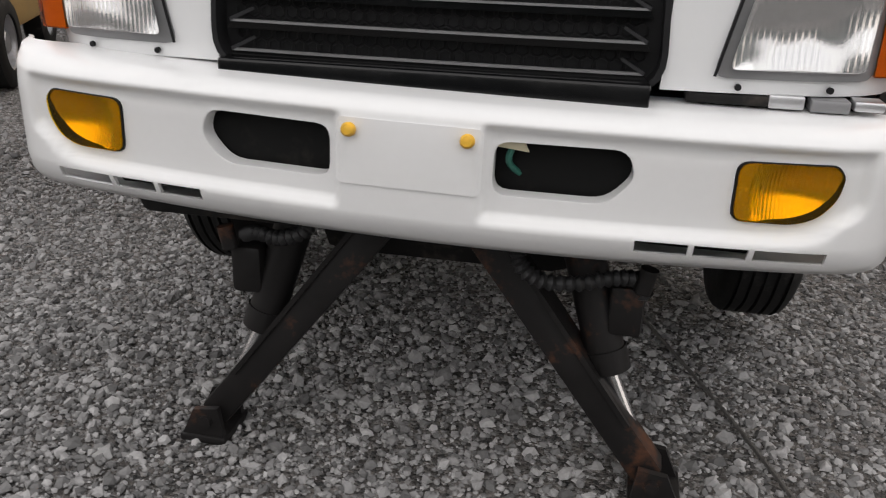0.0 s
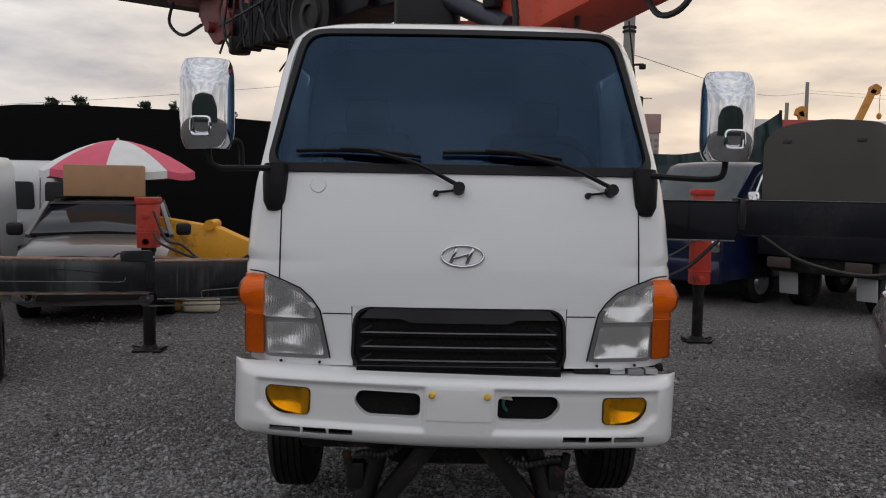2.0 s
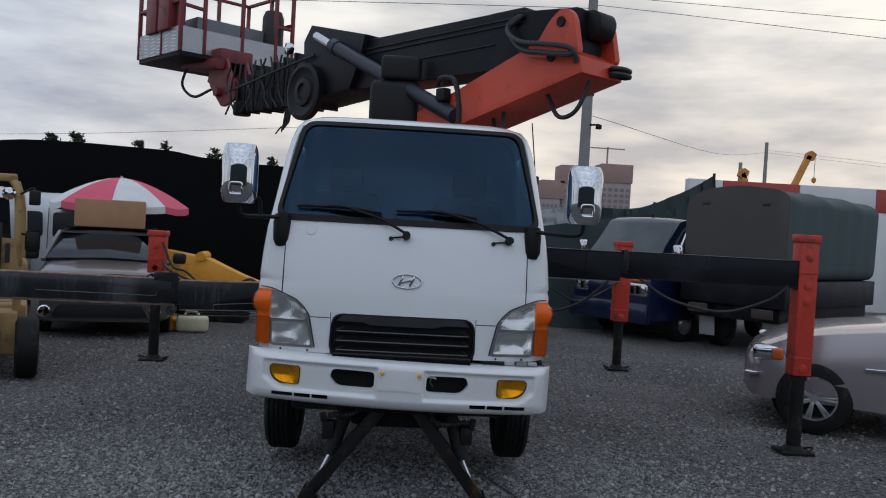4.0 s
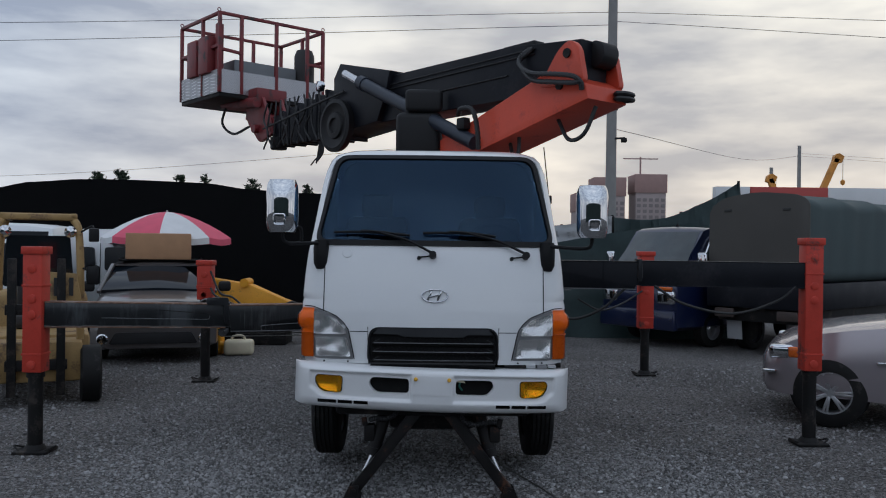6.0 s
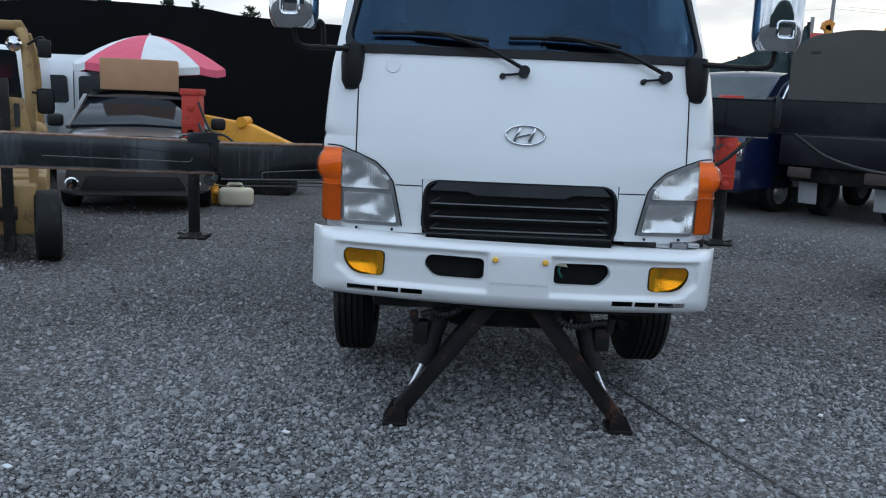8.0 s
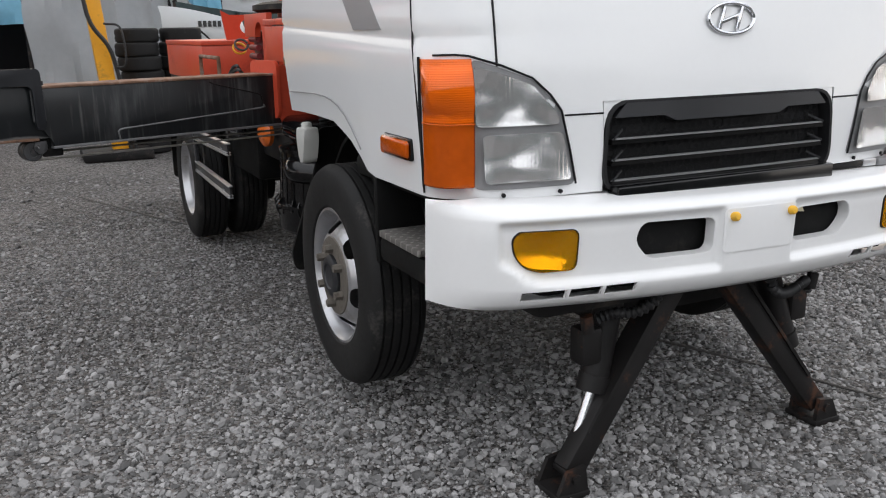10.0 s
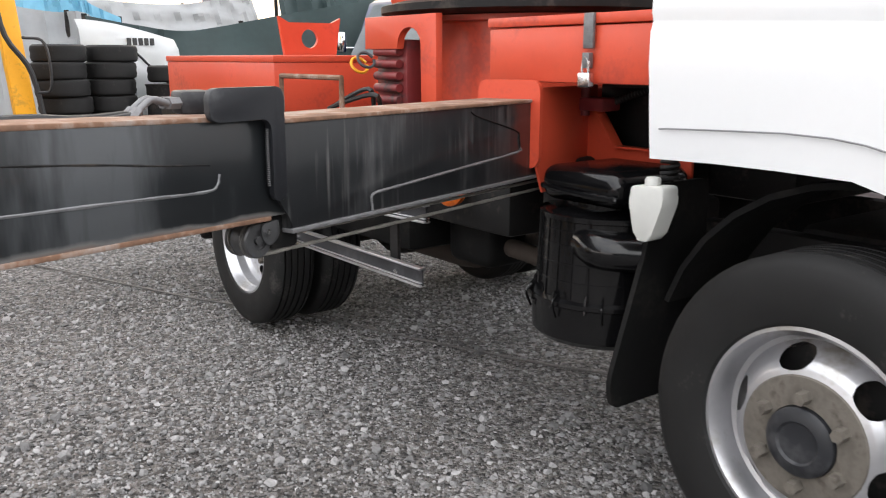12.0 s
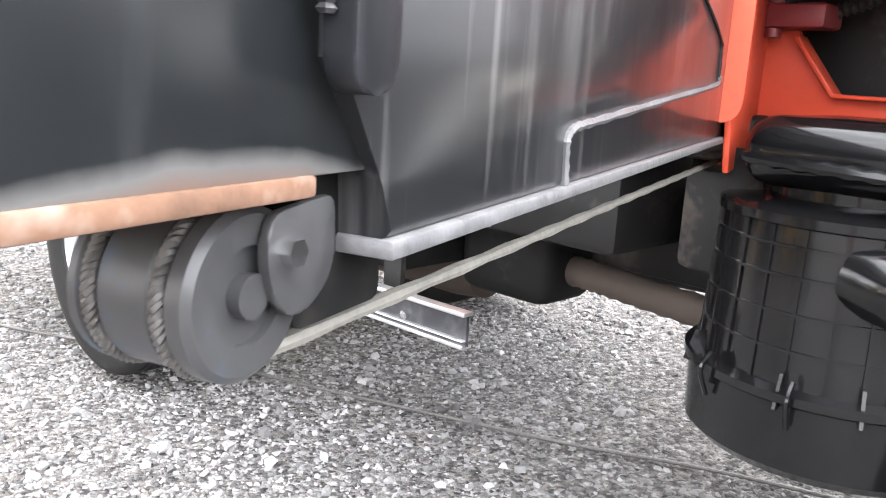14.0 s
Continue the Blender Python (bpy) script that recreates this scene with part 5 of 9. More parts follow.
    add_lathe(bm, [(0.0, 0.488), (0.195, 0.492), (0.212, 0.508), (0.216, 0.600), (0.224, 0.605), (0.224, 0.617), (0.202, 0.621), (0.193, 0.835), (0.199, 0.838), (0.199, 0.851), (0.187, 0.857), (0.11, 0.867), (0, 0.867)], (*c, -0.036), (0, 0, 1), 48)
    air = part("air_cleaner", bm, BLACK_GLOSS, truck, "black ribbed plastic air cleaner canister")
    for z in (0.670, 0.720, 0.770, 0.810):
        r = 0.202 - 0.009 * (z - 0.621) / 0.21
        bm = bm_new()
        add_lathe(bm, [(r - 0.006, z - 0.004), (r + 0.003, z - 0.002), (r + 0.003, z + 0.002), (r - 0.006, z + 0.004)], (*c, -0.036), (0, 0, 1), 48)
        part("ring_rib", bm, BLACK_GLOSS, air)
    for k in range(26):
        a = 2 * math.pi * k / 26
        d = Vector((math.cos(a), math.sin(a), 0))
        bm = bm_new()
        add_bar(bm, Vector((*c, 0.585)) + d * 0.202, Vector((*c, 0.799)) + d * 0.1925, 0.004, 0.006, up=d)
        part("rib", bm, BLACK_GLOSS, air)
        if k % 2:
            bm = bm_new()
            add_bar(bm, Vector((*c, 0.556)) + d * 0.218, Vector((*c, 0.604)) + d * 0.205, 0.005, 0.014, up=d)
            part("lug", bm, BLACK_GLOSS, air)
    bm = bm_new()
    add_box(bm, (c[0] - 0.16, c[1] - 0.17, 0.842), (c[0] + 0.15, c[1] + 0.13, 0.942), 0.042, seg=4)
    add_cyl(bm, (c[0], c[1], 0.815), (c[0], c[1], 0.86), 0.13)
    part("intake_cap", bm, BLACK_GLOSS, air, "smooth black intake cap")
    bm = bm_new()
    add_tube(bm, [(c[0] - 0.15, c[1] - 0.06, 0.745), (c[0] - 0.165, c[1] - 0.13, 0.735), (c[0] - 0.10, c[1] - 0.20, 0.73)], 0.05, 20)
    part("intake_snorkel", bm, BLACK_GLOSS, air)
    bm = bm_new()
    add_tube(bm, [(c[0] - 0.15, c[1] + 0.12, 0.882), (c[0] - 0.165, c[1] + 0.02, 0.878), (c[0] - 0.165, c[1] - 0.08, 0.874), (c[0] - 0.16, c[1] - 0.17, 0.872)], 0.009, 8, ripple=0.18)
    part("breather_hose", bm, BLACK_GLOSS, air)
    for a in (150, 185, 220):
        d = Vector((math.cos(math.radians(a)), math.sin(math.radians(a)), 0))
        bm = bm_new()
        add_tube(bm, [Vector((*c, 0.601)) + d * 0.220, Vector((*c, 0.576)) + d * 0.236, Vector((*c, 0.536)) + d * 0.222], 0.004, 6)
        part("clip", bm, BLACK_GLOSS, air)
    bm = bm_new()
    add_prism(bm, [(c[1] + 0.12, 0.815), (c[1] + 0.19, 0.815), (c[1] + 0.19, 0.885), (c[1] + 0.14, 0.885)], "x", c[0] - 0.06, c[0] - 0.05)
    part("bracket", bm, CHASSIS, air)
    # side guard: two aluminium channel rails on brackets
    for near, far, tall in ((Vector((-0.938, 2.236, 0.531)), Vector((-0.890, 3.36, 0.501)), 0.062), (Vector((-0.940, 2.210, 0.739)), Vector((-0.890, 3.36, 0.690)), 0.058)):
        up = Vector((0, 0, 1))
        bm = bm_new()
        add_bar(bm, near + up * tall / 2, far + up * tall / 2, 0.006, tall - 0.008)
        rail = part("guard_rail", bm, JOINT, truck, "dark side guard rail with bright aluminium lips")
        for z, thick in ((0.0035, 0.007), (0.014, 0.003), (tall - 0.0035, 0.007)):
            bm = bm_new()
            add_bar(bm, near + up * z, far + up * z, 0.024, thick, 0.0015)
            part("rail_lip", bm, ALU, rail, "bright aluminium lip")
        for f in (0.13, 0.82):
            c = near.lerp(far, f) + up * tall * 0.45
            bm = bm_new()
            add_cyl(bm, c - Vector((0.014, 0, 0)), c, 0.008, n=6)
            part("rail_bolt", bm, STEEL, rail)
    for y0, y1 in ((2.66, 2.90), (2.94, 3.22), (3.27, 3.58)):
        bm = bm_new()
        add_box(bm, (-0.765, y0, 0.772), (-0.745, y1, 0.905), 0.006)
        panel = part("deck_skirt", bm, BLACK_GLOSS, truck, "glossy black skirt panel under the deck edge")
        bm = bm_new()
        add_box(bm, (-0.785, y0, 0.764), (-0.745, y1, 0.776), 0.003)
        part("skirt_lip", bm, JOINT, panel)
        bm = bm_new()
        add_box(bm, (-0.792, y0 + 0.01, 0.776), (-0.768, y0 + 0.035, 0.815), 0.004)
        part("skirt_catch", bm, JOINT, panel)
    bm = bm_new()
    add_bar(bm, (-0.885, 3.41, 0.905), (-0.885, 3.355, 0.50), 0.02, 0.05, 0.004)
    part("guard_bracket", bm, JOINT, truck, "dark bracket at the rear end of the guard rails")
    bm = bm_new()
    add_lathe(bm, [(0.068, 0), (0.068, 0.02), (0.05, 0.032), (0, 0.036)], (-0.70, 2.40, 0.812), (-1, -0.2, 0), 28)
    part("orange_cap", bm, AMBER_SOLID, truck, "round orange cap")
    for y in (2.48, 3.16):
        bm = bm_new()
        add_bar(bm, (-0.878, y, 0.50), (-0.878, y, 0.90), 0.012, 0.045)
        part("guard_bracket", bm, CHASSIS, truck)


def build_front_jack(s):
    """One leg of the front A-shaped jack, with its ram and hose."""
    top, foot_at = Vector((s * 0.065, 0.14, 0.60)), Vector((s * 0.49, 0.09, 0.06))
    bm = bm_new()
    add_bar(bm, top, foot_at, 0.070, 0.066, 0.008, up=(0, 1, 0))
    d = (foot_at - top).normalized()
    up = Vector((s * 0.8, 0, 0.6))
    add_bar(bm, top + Vector((s * 0.027, 0.0, 0.027)), foot_at + Vector((s * 0.02, 0, 0.02)) - d * 0.12, 0.010, 0.080, up=(0, 1, 0))
    leg = part("jack_leg", bm, JACK, truck, "worn black steel jack leg with rust patches")
    bm = bm_new()
    add_box(bm, (s * 0.505 - 0.055, 0.03, 0.0), (s * 0.505 + 0.055, 0.16, 0.020), 0.004)
    add_prism(bm, [(s * 0.455, 0.018), (s * 0.555, 0.018), (s * 0.525, 0.085), (s * 0.465, 0.095)], "y", 0.035, 0.05)
    add_prism(bm, [(s * 0.455, 0.018), (s * 0.555, 0.018), (s * 0.525, 0.085), (s * 0.465, 0.095)], "y", 0.135, 0.15)
    add_cyl(bm, (s * 0.495, 0.025, 0.06), (s * 0.495, 0.16, 0.06), 0.015, n=12)
    part("foot", bm, JACK, leg)
    a, b, c = Vector((s * 0.285, 0.17, 0.60)), Vector((s * 0.385, 0.13, 0.27)), Vector((s * 0.455, 0.11, 0.12))
    bm = bm_new()
    add_cyl(bm, a, b, 0.042, n=24)
    add_cyl(bm, b - (b - a).normalized() * 0.05, b, 0.046, n=24)
    part("ram", bm, JACK, leg, "black hydraulic ram")
    bm = bm_new()
    add_cyl(bm, b, c, 0.017, n=16)
    part("ram_rod", bm, STEEL, leg, "bright chromed rod")
    bm = bm_new()
    if s > 0:
        pts = [(0.20, 0.05, 0.60), (0.19, 0.03, 0.54), (0.23, 0.03, 0.50), (0.30, 0.05, 0.49), (0.37, 0.07, 0.50), (0.42, 0.10, 0.49), (0.44, 0.11, 0.45)]
    else:
        pts = [(-0.22, 0.05, 0.60), (-0.24, 0.04, 0.55), (-0.30, 0.05, 0.52), (-0.36, 0.07, 0.52), (-0.40, 0.10, 0.50)]
    add_tube(bm, pts, 0.015, 8, 8, 0.22)
    part("spiral_hose", bm, HOSE, leg, "black hose in spiral wrap")
    bm = bm_new()
    add_box(bm, (s * 0.405 - 0.035, 0.10, 0.36), (s * 0.405 + 0.035, 0.17, 0.47), 0.012, pose(0, 0, 0))
    add_cyl(bm, (s * 0.43, 0.09, 0.47), (s * 0.44, 0.09, 0.52), 0.018)
    part("valve_block", bm, JACK, leg)


build_chassis()
build_front_jack(-1)
build_front_jack(1)


def build_outrigger(root, joint, tip, z0, z1, top, red_low, label, ram_r=0.055, welds=False, rise=0.0, post_y=None, paint=None, w=0.075):
    """A two-stage outrigger: housing from root to joint, slide from joint to tip, and the jack post at the tip."""
    root, joint, tip = Vector((*root, 0)), Vector((*joint, 0)), Vector((*tip, 0))
    d = (joint - root).normalized()
    e = (tip - joint).normalized()
    n = Vector((d.y, -d.x, 0))
    if n.y > 0:
        n = -n
    up = Vector((0, 0, 1))
    m = Matrix((d, n, up)).transposed().to_4x4()
    m.translation = joint
    long = (joint - root).length
    bm = bm_new()
    add_prism(bm, [(-long, z0 + 0.008), (-0.022, z0 + 0.008), (-0.020, z0 + 0.035), (0.024, z0 + 0.085), (0.024, z1 - 0.008), (-long, z1 - 0.008)], "y", -0.075, 0.075, 0.004, m=m)
    beam = part("outrigger", bm, paint or BEAM, truck, label)
    low, high = z0 + 0.036, z1 + 0.004
    a, b = joint - e * 0.3, tip - e * 0.06
    za, zb = -0.3 * rise, rise * ((tip - joint).length - 0.06)
    bm = bm_new()
    add_bar(bm, a + up * ((low + high) / 2 + za), b + up * ((low + high) / 2 + zb), 0.133, high - low - 0.006, 0.0015)
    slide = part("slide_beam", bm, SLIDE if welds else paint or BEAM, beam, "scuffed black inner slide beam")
    for z, name in ((low, "lower_slide_flange"), (high, "upper_slide_flange")):
        bm = bm_new()
        add_bar(bm, joint + e * 0.027 + up * z, b + up * (z + zb), 0.136, 0.009, 0.002)
        part(name, bm, RUST if paint is None else paint, slide, "rust-edged flange plate" if paint is None else "black flange plate")
    bm = bm_new()
    add_bar(bm, root + up * (z1 - 0.004), joint + d * 0.022 + up * (z1 - 0.004), 0.160, 0.009, 0.002)
    part("flange", bm, RUST if paint is None else paint, beam, "rust-edged flange plate" if paint is None else "black flange plate")
    bm = bm_new()
    add_bar(bm, root + up * (z0 + 0.004), joint - d * 0.02 + up * (z0 + 0.004), 0.160, 0.009, 0.002)
    part("lower_flange", bm, WELD, beam)
    # strap over the joint with its flag plate on top
    bm = bm_new()
    flag = 0.165 if welds else 0.02
    strap = rounded([(0.0, z0 + 0.072), (0.033, z0 + 0.072), (0.033, z1 - 0.02), (0.038, z1 + 0.003), (flag + 0.01, z1 + 0.003), (flag + 0.01, z1 + (0.062 if welds else 0.02)), (0.0, z1 + (0.062 if welds else 0.02))], 0.02 if welds else 0.004, 4)
    add_prism(bm, strap, "y", 0.0755, 0.090, 0.002, m=m)
    add_prism(bm, [(-0.012, z1 + 0.002), (0.026, z1 + 0.002), (0.026, z1 + 0.018), (-0.012, z1 + 0.018)], "y", -0.075, 0.0755, 0.002, m=m)
    part("stop_plate", bm, JOINT, beam, "black stop plate welded over the joint")
    for s_ in (-0.003, 0.036):
        bm = bm_new()
        add_tube(bm, [joint + d * s_ + n * 0.079 + up * z for z in np.linspace(z0 + 0.10, z1 - 0.015, 60)], 0.0036, 6, 1, 0.22)
        part("strap_weld", bm, STRAP_WELD, beam, "rough grey weld bead")
    if welds:

        def bead(name, pts, r, face, base, dirn, label="", material=None, parent=None):
            bm2 = bm_new()
            add_tube(bm2, [base + dirn * s_ + n * face + up * z for s_, z in pts], r, 6, 3, 0.15)
            part(name, bm2, material or WELD, parent or beam, label)

        bead("weld_bead", [(-0.268, z0 + 0.008), (-0.266, z0 + 0.022), (-0.264, z0 + 0.036), (-0.266, z0 + 0.043), (-0.275, z0 + 0.047), (-0.29, z0 + 0.049), (-0.33, z0 + 0.051), (-0.42, z0 + 0.056), (-0.6, z0 + 0.066), (-0.89, z0 + 0.082), (-0.905, z0 + 0.095)], 0.0036, 0.0755, joint, d, "rough grey weld bead")
        bead("scratch_line", [(-0.66, z1 - 0.02), (-0.70, z1 - 0.035), (-0.88, z1 - 0.08), (-0.90, z1 - 0.10), (-0.905, z1 - 0.13)], 0.0026, 0.0755, joint, d, "", CHASSIS)
        bead("weld_bead", [(0.97, 1.030), (0.62, 1.017), (0.34, 1.008), (0.185, 1.002), (0.155, 1.010), (0.148, 1.030)], 0.0032, 0.0655, joint, e, "rough grey weld bead", None, slide)
        bead("scratch_line", [(0.55, 1.085), (0.40, 1.072), (0.28, 1.058), (0.17, 1.048)], 0.0024, 0.0655, joint, e, "", CHASSIS, slide)
        # rope pulley under the joint
        c = joint + d * 0.045 + n * 0.024 + up * (z0 - 0.006)
        bm = bm_new()
        add_lathe(bm, [(0.0, -0.031), (0.032, -0.031), (0.035, -0.028), (0.035, -0.024), (0.031, -0.021), (0.031, -0.017), (0.0335, -0.014), (0.0335, 0.009), (0.031, 0.012), (0.031, 0.017), (0.035, 0.020), (0.035, 0.027), (0.032, 0.030), (0.020, 0.030), (0.020, 0.026), (0.009, 0.026), (0.009, 0.032), (0, 0.032)], c, n, 40)
        roll = part("rope_pulley", bm, PULLEY, beam, "dark steel rope pulley")
        for off in (-0.019, 0.0145):
            bm = bm_new()
            for strand in range(3):
                ring = []
                for q in np.linspace(0, 2 * math.pi, 200):
                    lay = 22 * q + strand * 2 * math.pi / 3
                    out = math.cos(q) * d + math.sin(q) * up
                    ring.append(c + n * off + out * (0.0327 + 0.0017 * math.cos(lay)) + n * (0.0017 * math.sin(lay)))
                add_tube(bm, ring, 0.0018, 5, 1)
            part("rope_turn", bm, ROPE, roll, "greasy wire rope in its groove")
        for off, dz, zr in ((0.0145, -0.033, -0.045), (-0.019, -0.012, -0.03)):
            bm = bm_new()
            add_tube(bm, [c + n * off + up * dz - d * 0.012, root - d * 0.02 + n * (0.03 + off) + up * (z0 + zr)], 0.0042, 8, 30, 0.12)
            part("wire_rope", bm, ROPE_PALE, beam, "grey greasy wire rope")
        bm = bm_new()
        add_prism(bm, rounded([(0.006, z0 - 0.012), (0.022, z0 - 0.020), (0.036, z0 - 0.012), (0.043, z0 + 0.008), (0.040, z0 + 0.026), (-0.004, z0 + 0.030), (-0.004, z0 - 0.002)], 0.008, 3), "y", 0.055, 0.060, 0.0015, m=m)
        bracket = part("pulley_bracket", bm, PULLEY, beam, "rubbed steel keeper plate over the pulley")
        # black block that stands for the shade inside the housing end
        bm = bm_new()
        add_prism(bm, rounded([(-0.06, z0 - 0.030), (0.012, z0 - 0.030), (0.012, z0 + 0.050), (-0.06, z0 + 0.050)], 0.006, 2), "y", -0.062, 0.050, m=m)
        part("joint_shade_block", bm, SHADED_BLACK, beam)
        bm = bm_new()
        add_cyl(bm, joint + d * 0.030 + n * 0.059 + up * (z0 + 0.010), joint + d * 0.030 + n * 0.066 + up * (z0 + 0.010), 0.006, n=6)
        part("bolt", bm, STEEL, bracket)
    # post
    if post_y is not None:
        tip = Vector((tip.x, post_y, 0))
    bm = bm_new()
    add_box(bm, (tip.x - w, tip.y - w, red_low), (tip.x + w, tip.y + w, top - 0.05), 0.012)
    post = part("jack_post", bm, RED_WORN, beam, "scuffed red square jack post")
    bm = bm_new()
    add_box(bm, (tip.x - w * 1.14, tip.y - w * 1.14, top - 0.06), (tip.x + w * 1.14, tip.y + w * 1.14, top), 0.008)
    part("post_cap", bm, RED_WORN, post)
    for z in (top - 0.17, top - 0.40, top - 0.52, red_low + 0.06):
        if z > red_low + 0.04:
            bm = bm_new()
            add_lathe(bm, [(0.034, 0), (0.034, 0.008), (0.026, 0.011), (0.0, 0.011)], (tip.x, tip.y - w, z), (0, -1, 0), 18)
            part("post_boss", bm, RED_WORN, post)
    for z in (red_low + 0.14, top - 0.30):
        bm = bm_new()
        add_box(bm, (tip.x - w - 0.004, tip.y - w - 0.004, z - 0.008), (tip.x + w + 0.004, tip.y + w + 0.004, z + 0.008), 0.002)
        part("post_band", bm, RED_WORN, post)
    bm = bm_new()
    add_cyl(bm, (tip.x, tip.y, 0.02), (tip.x, tip.y, red_low + 0.02), ram_r, n=24)
    add_cyl(bm, (tip.x, tip.y, red_low - 0.04), (tip.x, tip.y, red_low), ram_r + 0.012, n=24)
    part("ram", bm, CHASSIS, post, "black jack ram")
    bm = bm_new()
    add_box(bm, (tip.x - 0.13, tip.y - 0.11, 0.0), (tip.x + 0.13, tip.y + 0.11, 0.022), 0.004)
    add_lathe(bm, [(0.085, 0.02), (0.07, 0.05), (0.06, 0.06), (0, 0.06)], (tip.x, tip.y, 0), (0, 0, 1), 20)
    plate = part("foot_plate", bm, CHASSIS, post, "black steel foot plate")
    for sx in (-1, 1):
        bm = bm_new()
        add_tube(bm, [(tip.x + sx * 0.10, tip.y - 0.06, 0.02), (tip.x + sx * 0.16, tip.y, 0.045), (tip.x + sx * 0.10, tip.y + 0.06, 0.02)], 0.008, 6)
        part("handle", bm, CHASSIS, plate)
    return beam


def build_hose(parent, pts, r=0.012, material=None, label=""):
    bm = bm_new()
    add_tube(bm, pts, r, 8)
    return part("hose", bm, material or HOSE, parent, label)


o = build_outrigger((-0.565, 2.0763), (-1.7235, 1.695), (-3.07, 1.18), 0.895, 1.118, 1.585, 0.62, "scuffed black outrigger beam with rusty edges", welds=True, rise=0.027, post_y=1.18)
build_hose(o, [(-1.955, 1.668, 1.132), (-2.02, 1.64, 1.127), (-2.10, 1.61, 1.130), (-2.25, 1.55, 1.128)], 0.007)
build_hose(o, [(-1.955, 1.70, 1.132), (-2.05, 1.66, 1.129), (-2.15, 1.62, 1.136), (-2.35, 1.54, 1.130)], 0.008)
motor = bm_new()
add_box(motor, (-1.862, 1.69, 1.128), (-1.800, 1.75, 1.172), 0.008)
add_cyl(motor, (-1.80, 1.72, 1.152), (-1.755, 1.735, 1.152), 0.020, n=18)
motor = part("slide_motor", motor, JOINT, o, "small dark hydraulic motor")
for k in range(2):
    fitting = bm_new()
    y = 1.702 + 0.034 * k
    add_cyl(fitting, (-1.862, y, 1.150), (-1.885, y - 0.008, 1.150), 0.012, n=6)
    add_tube(fitting, [(-1.885, y - 0.008, 1.150), (-1.915, y - 0.018, 1.158), (-1.938, y - 0.028, 1.146), (-1.955, y - 0.036, 1.130)], 0.0065, 10)
    add_cyl(fitting, (-1.945, y - 0.031, 1.140), (-1.962, y - 0.038, 1.126), 0.010, n=6)
    part("hose_fitting", fitting, WELD, motor, "bare steel elbow fitting")
o = build_outrigger((0.70, 1.98), (1.72, 1.86), (3.15, 1.735), 1.275, 1.515, 1.73, 0.62, "black outrigger beam sliding out of its housing", paint=BOOM)
build_hose(o, [(1.85, 1.78, 1.31), (2.1, 1.75, 1.16), (2.5, 1.72, 1.09), (2.85, 1.70, 1.2), (3.0, 1.68, 1.32)], 0.011, None, "black hose sagging below the beam")
build_hose(o, [(0.9, 1.85, 1.15), (1.15, 1.85, 1.02), (1.4, 1.82, 1.10), (1.6, 1.80, 1.28)], 0.012)
o = build_outrigger((-0.70, 4.0), (-1.6, 4.25), (-2.70, 4.56), 0.665, 0.870, 1.42, 0.96, "black rear outrigger beam", w=0.085)
build_hose(o, [(-2.62, 4.45, 1.30), (-2.5, 4.42, 1.05), (-2.35, 4.4, 1.0), (-2.2, 4.38, 0.88)], 0.012)
build_hose(o, [(-2.62, 4.46, 1.10), (-2.55, 4.40, 1.02), (-2.4, 4.38, 0.95), (-2.2, 4.36, 0.88)], 0.012)
build_hose(o, [(-1.0, 4.0, 0.88), (-1.2, 3.98, 0.95), (-1.45, 4.05, 0.92), (-1.62, 4.15, 0.97), (-1.8, 4.2, 0.88)], 0.014, None, "black bundle of hoses")
o = build_outrigger((0.70, 4.1), (1.55, 4.65), (2.665, 5.45), 1.12, 1.34, 1.58, 0.60, "black rear outrigger beam", w=0.09)
build_hose(o, [(2.60, 5.35, 1.08), (2.3, 5.2, 0.92), (2.0, 5.0, 0.86), (1.7, 4.8, 1.0)], 0.012)


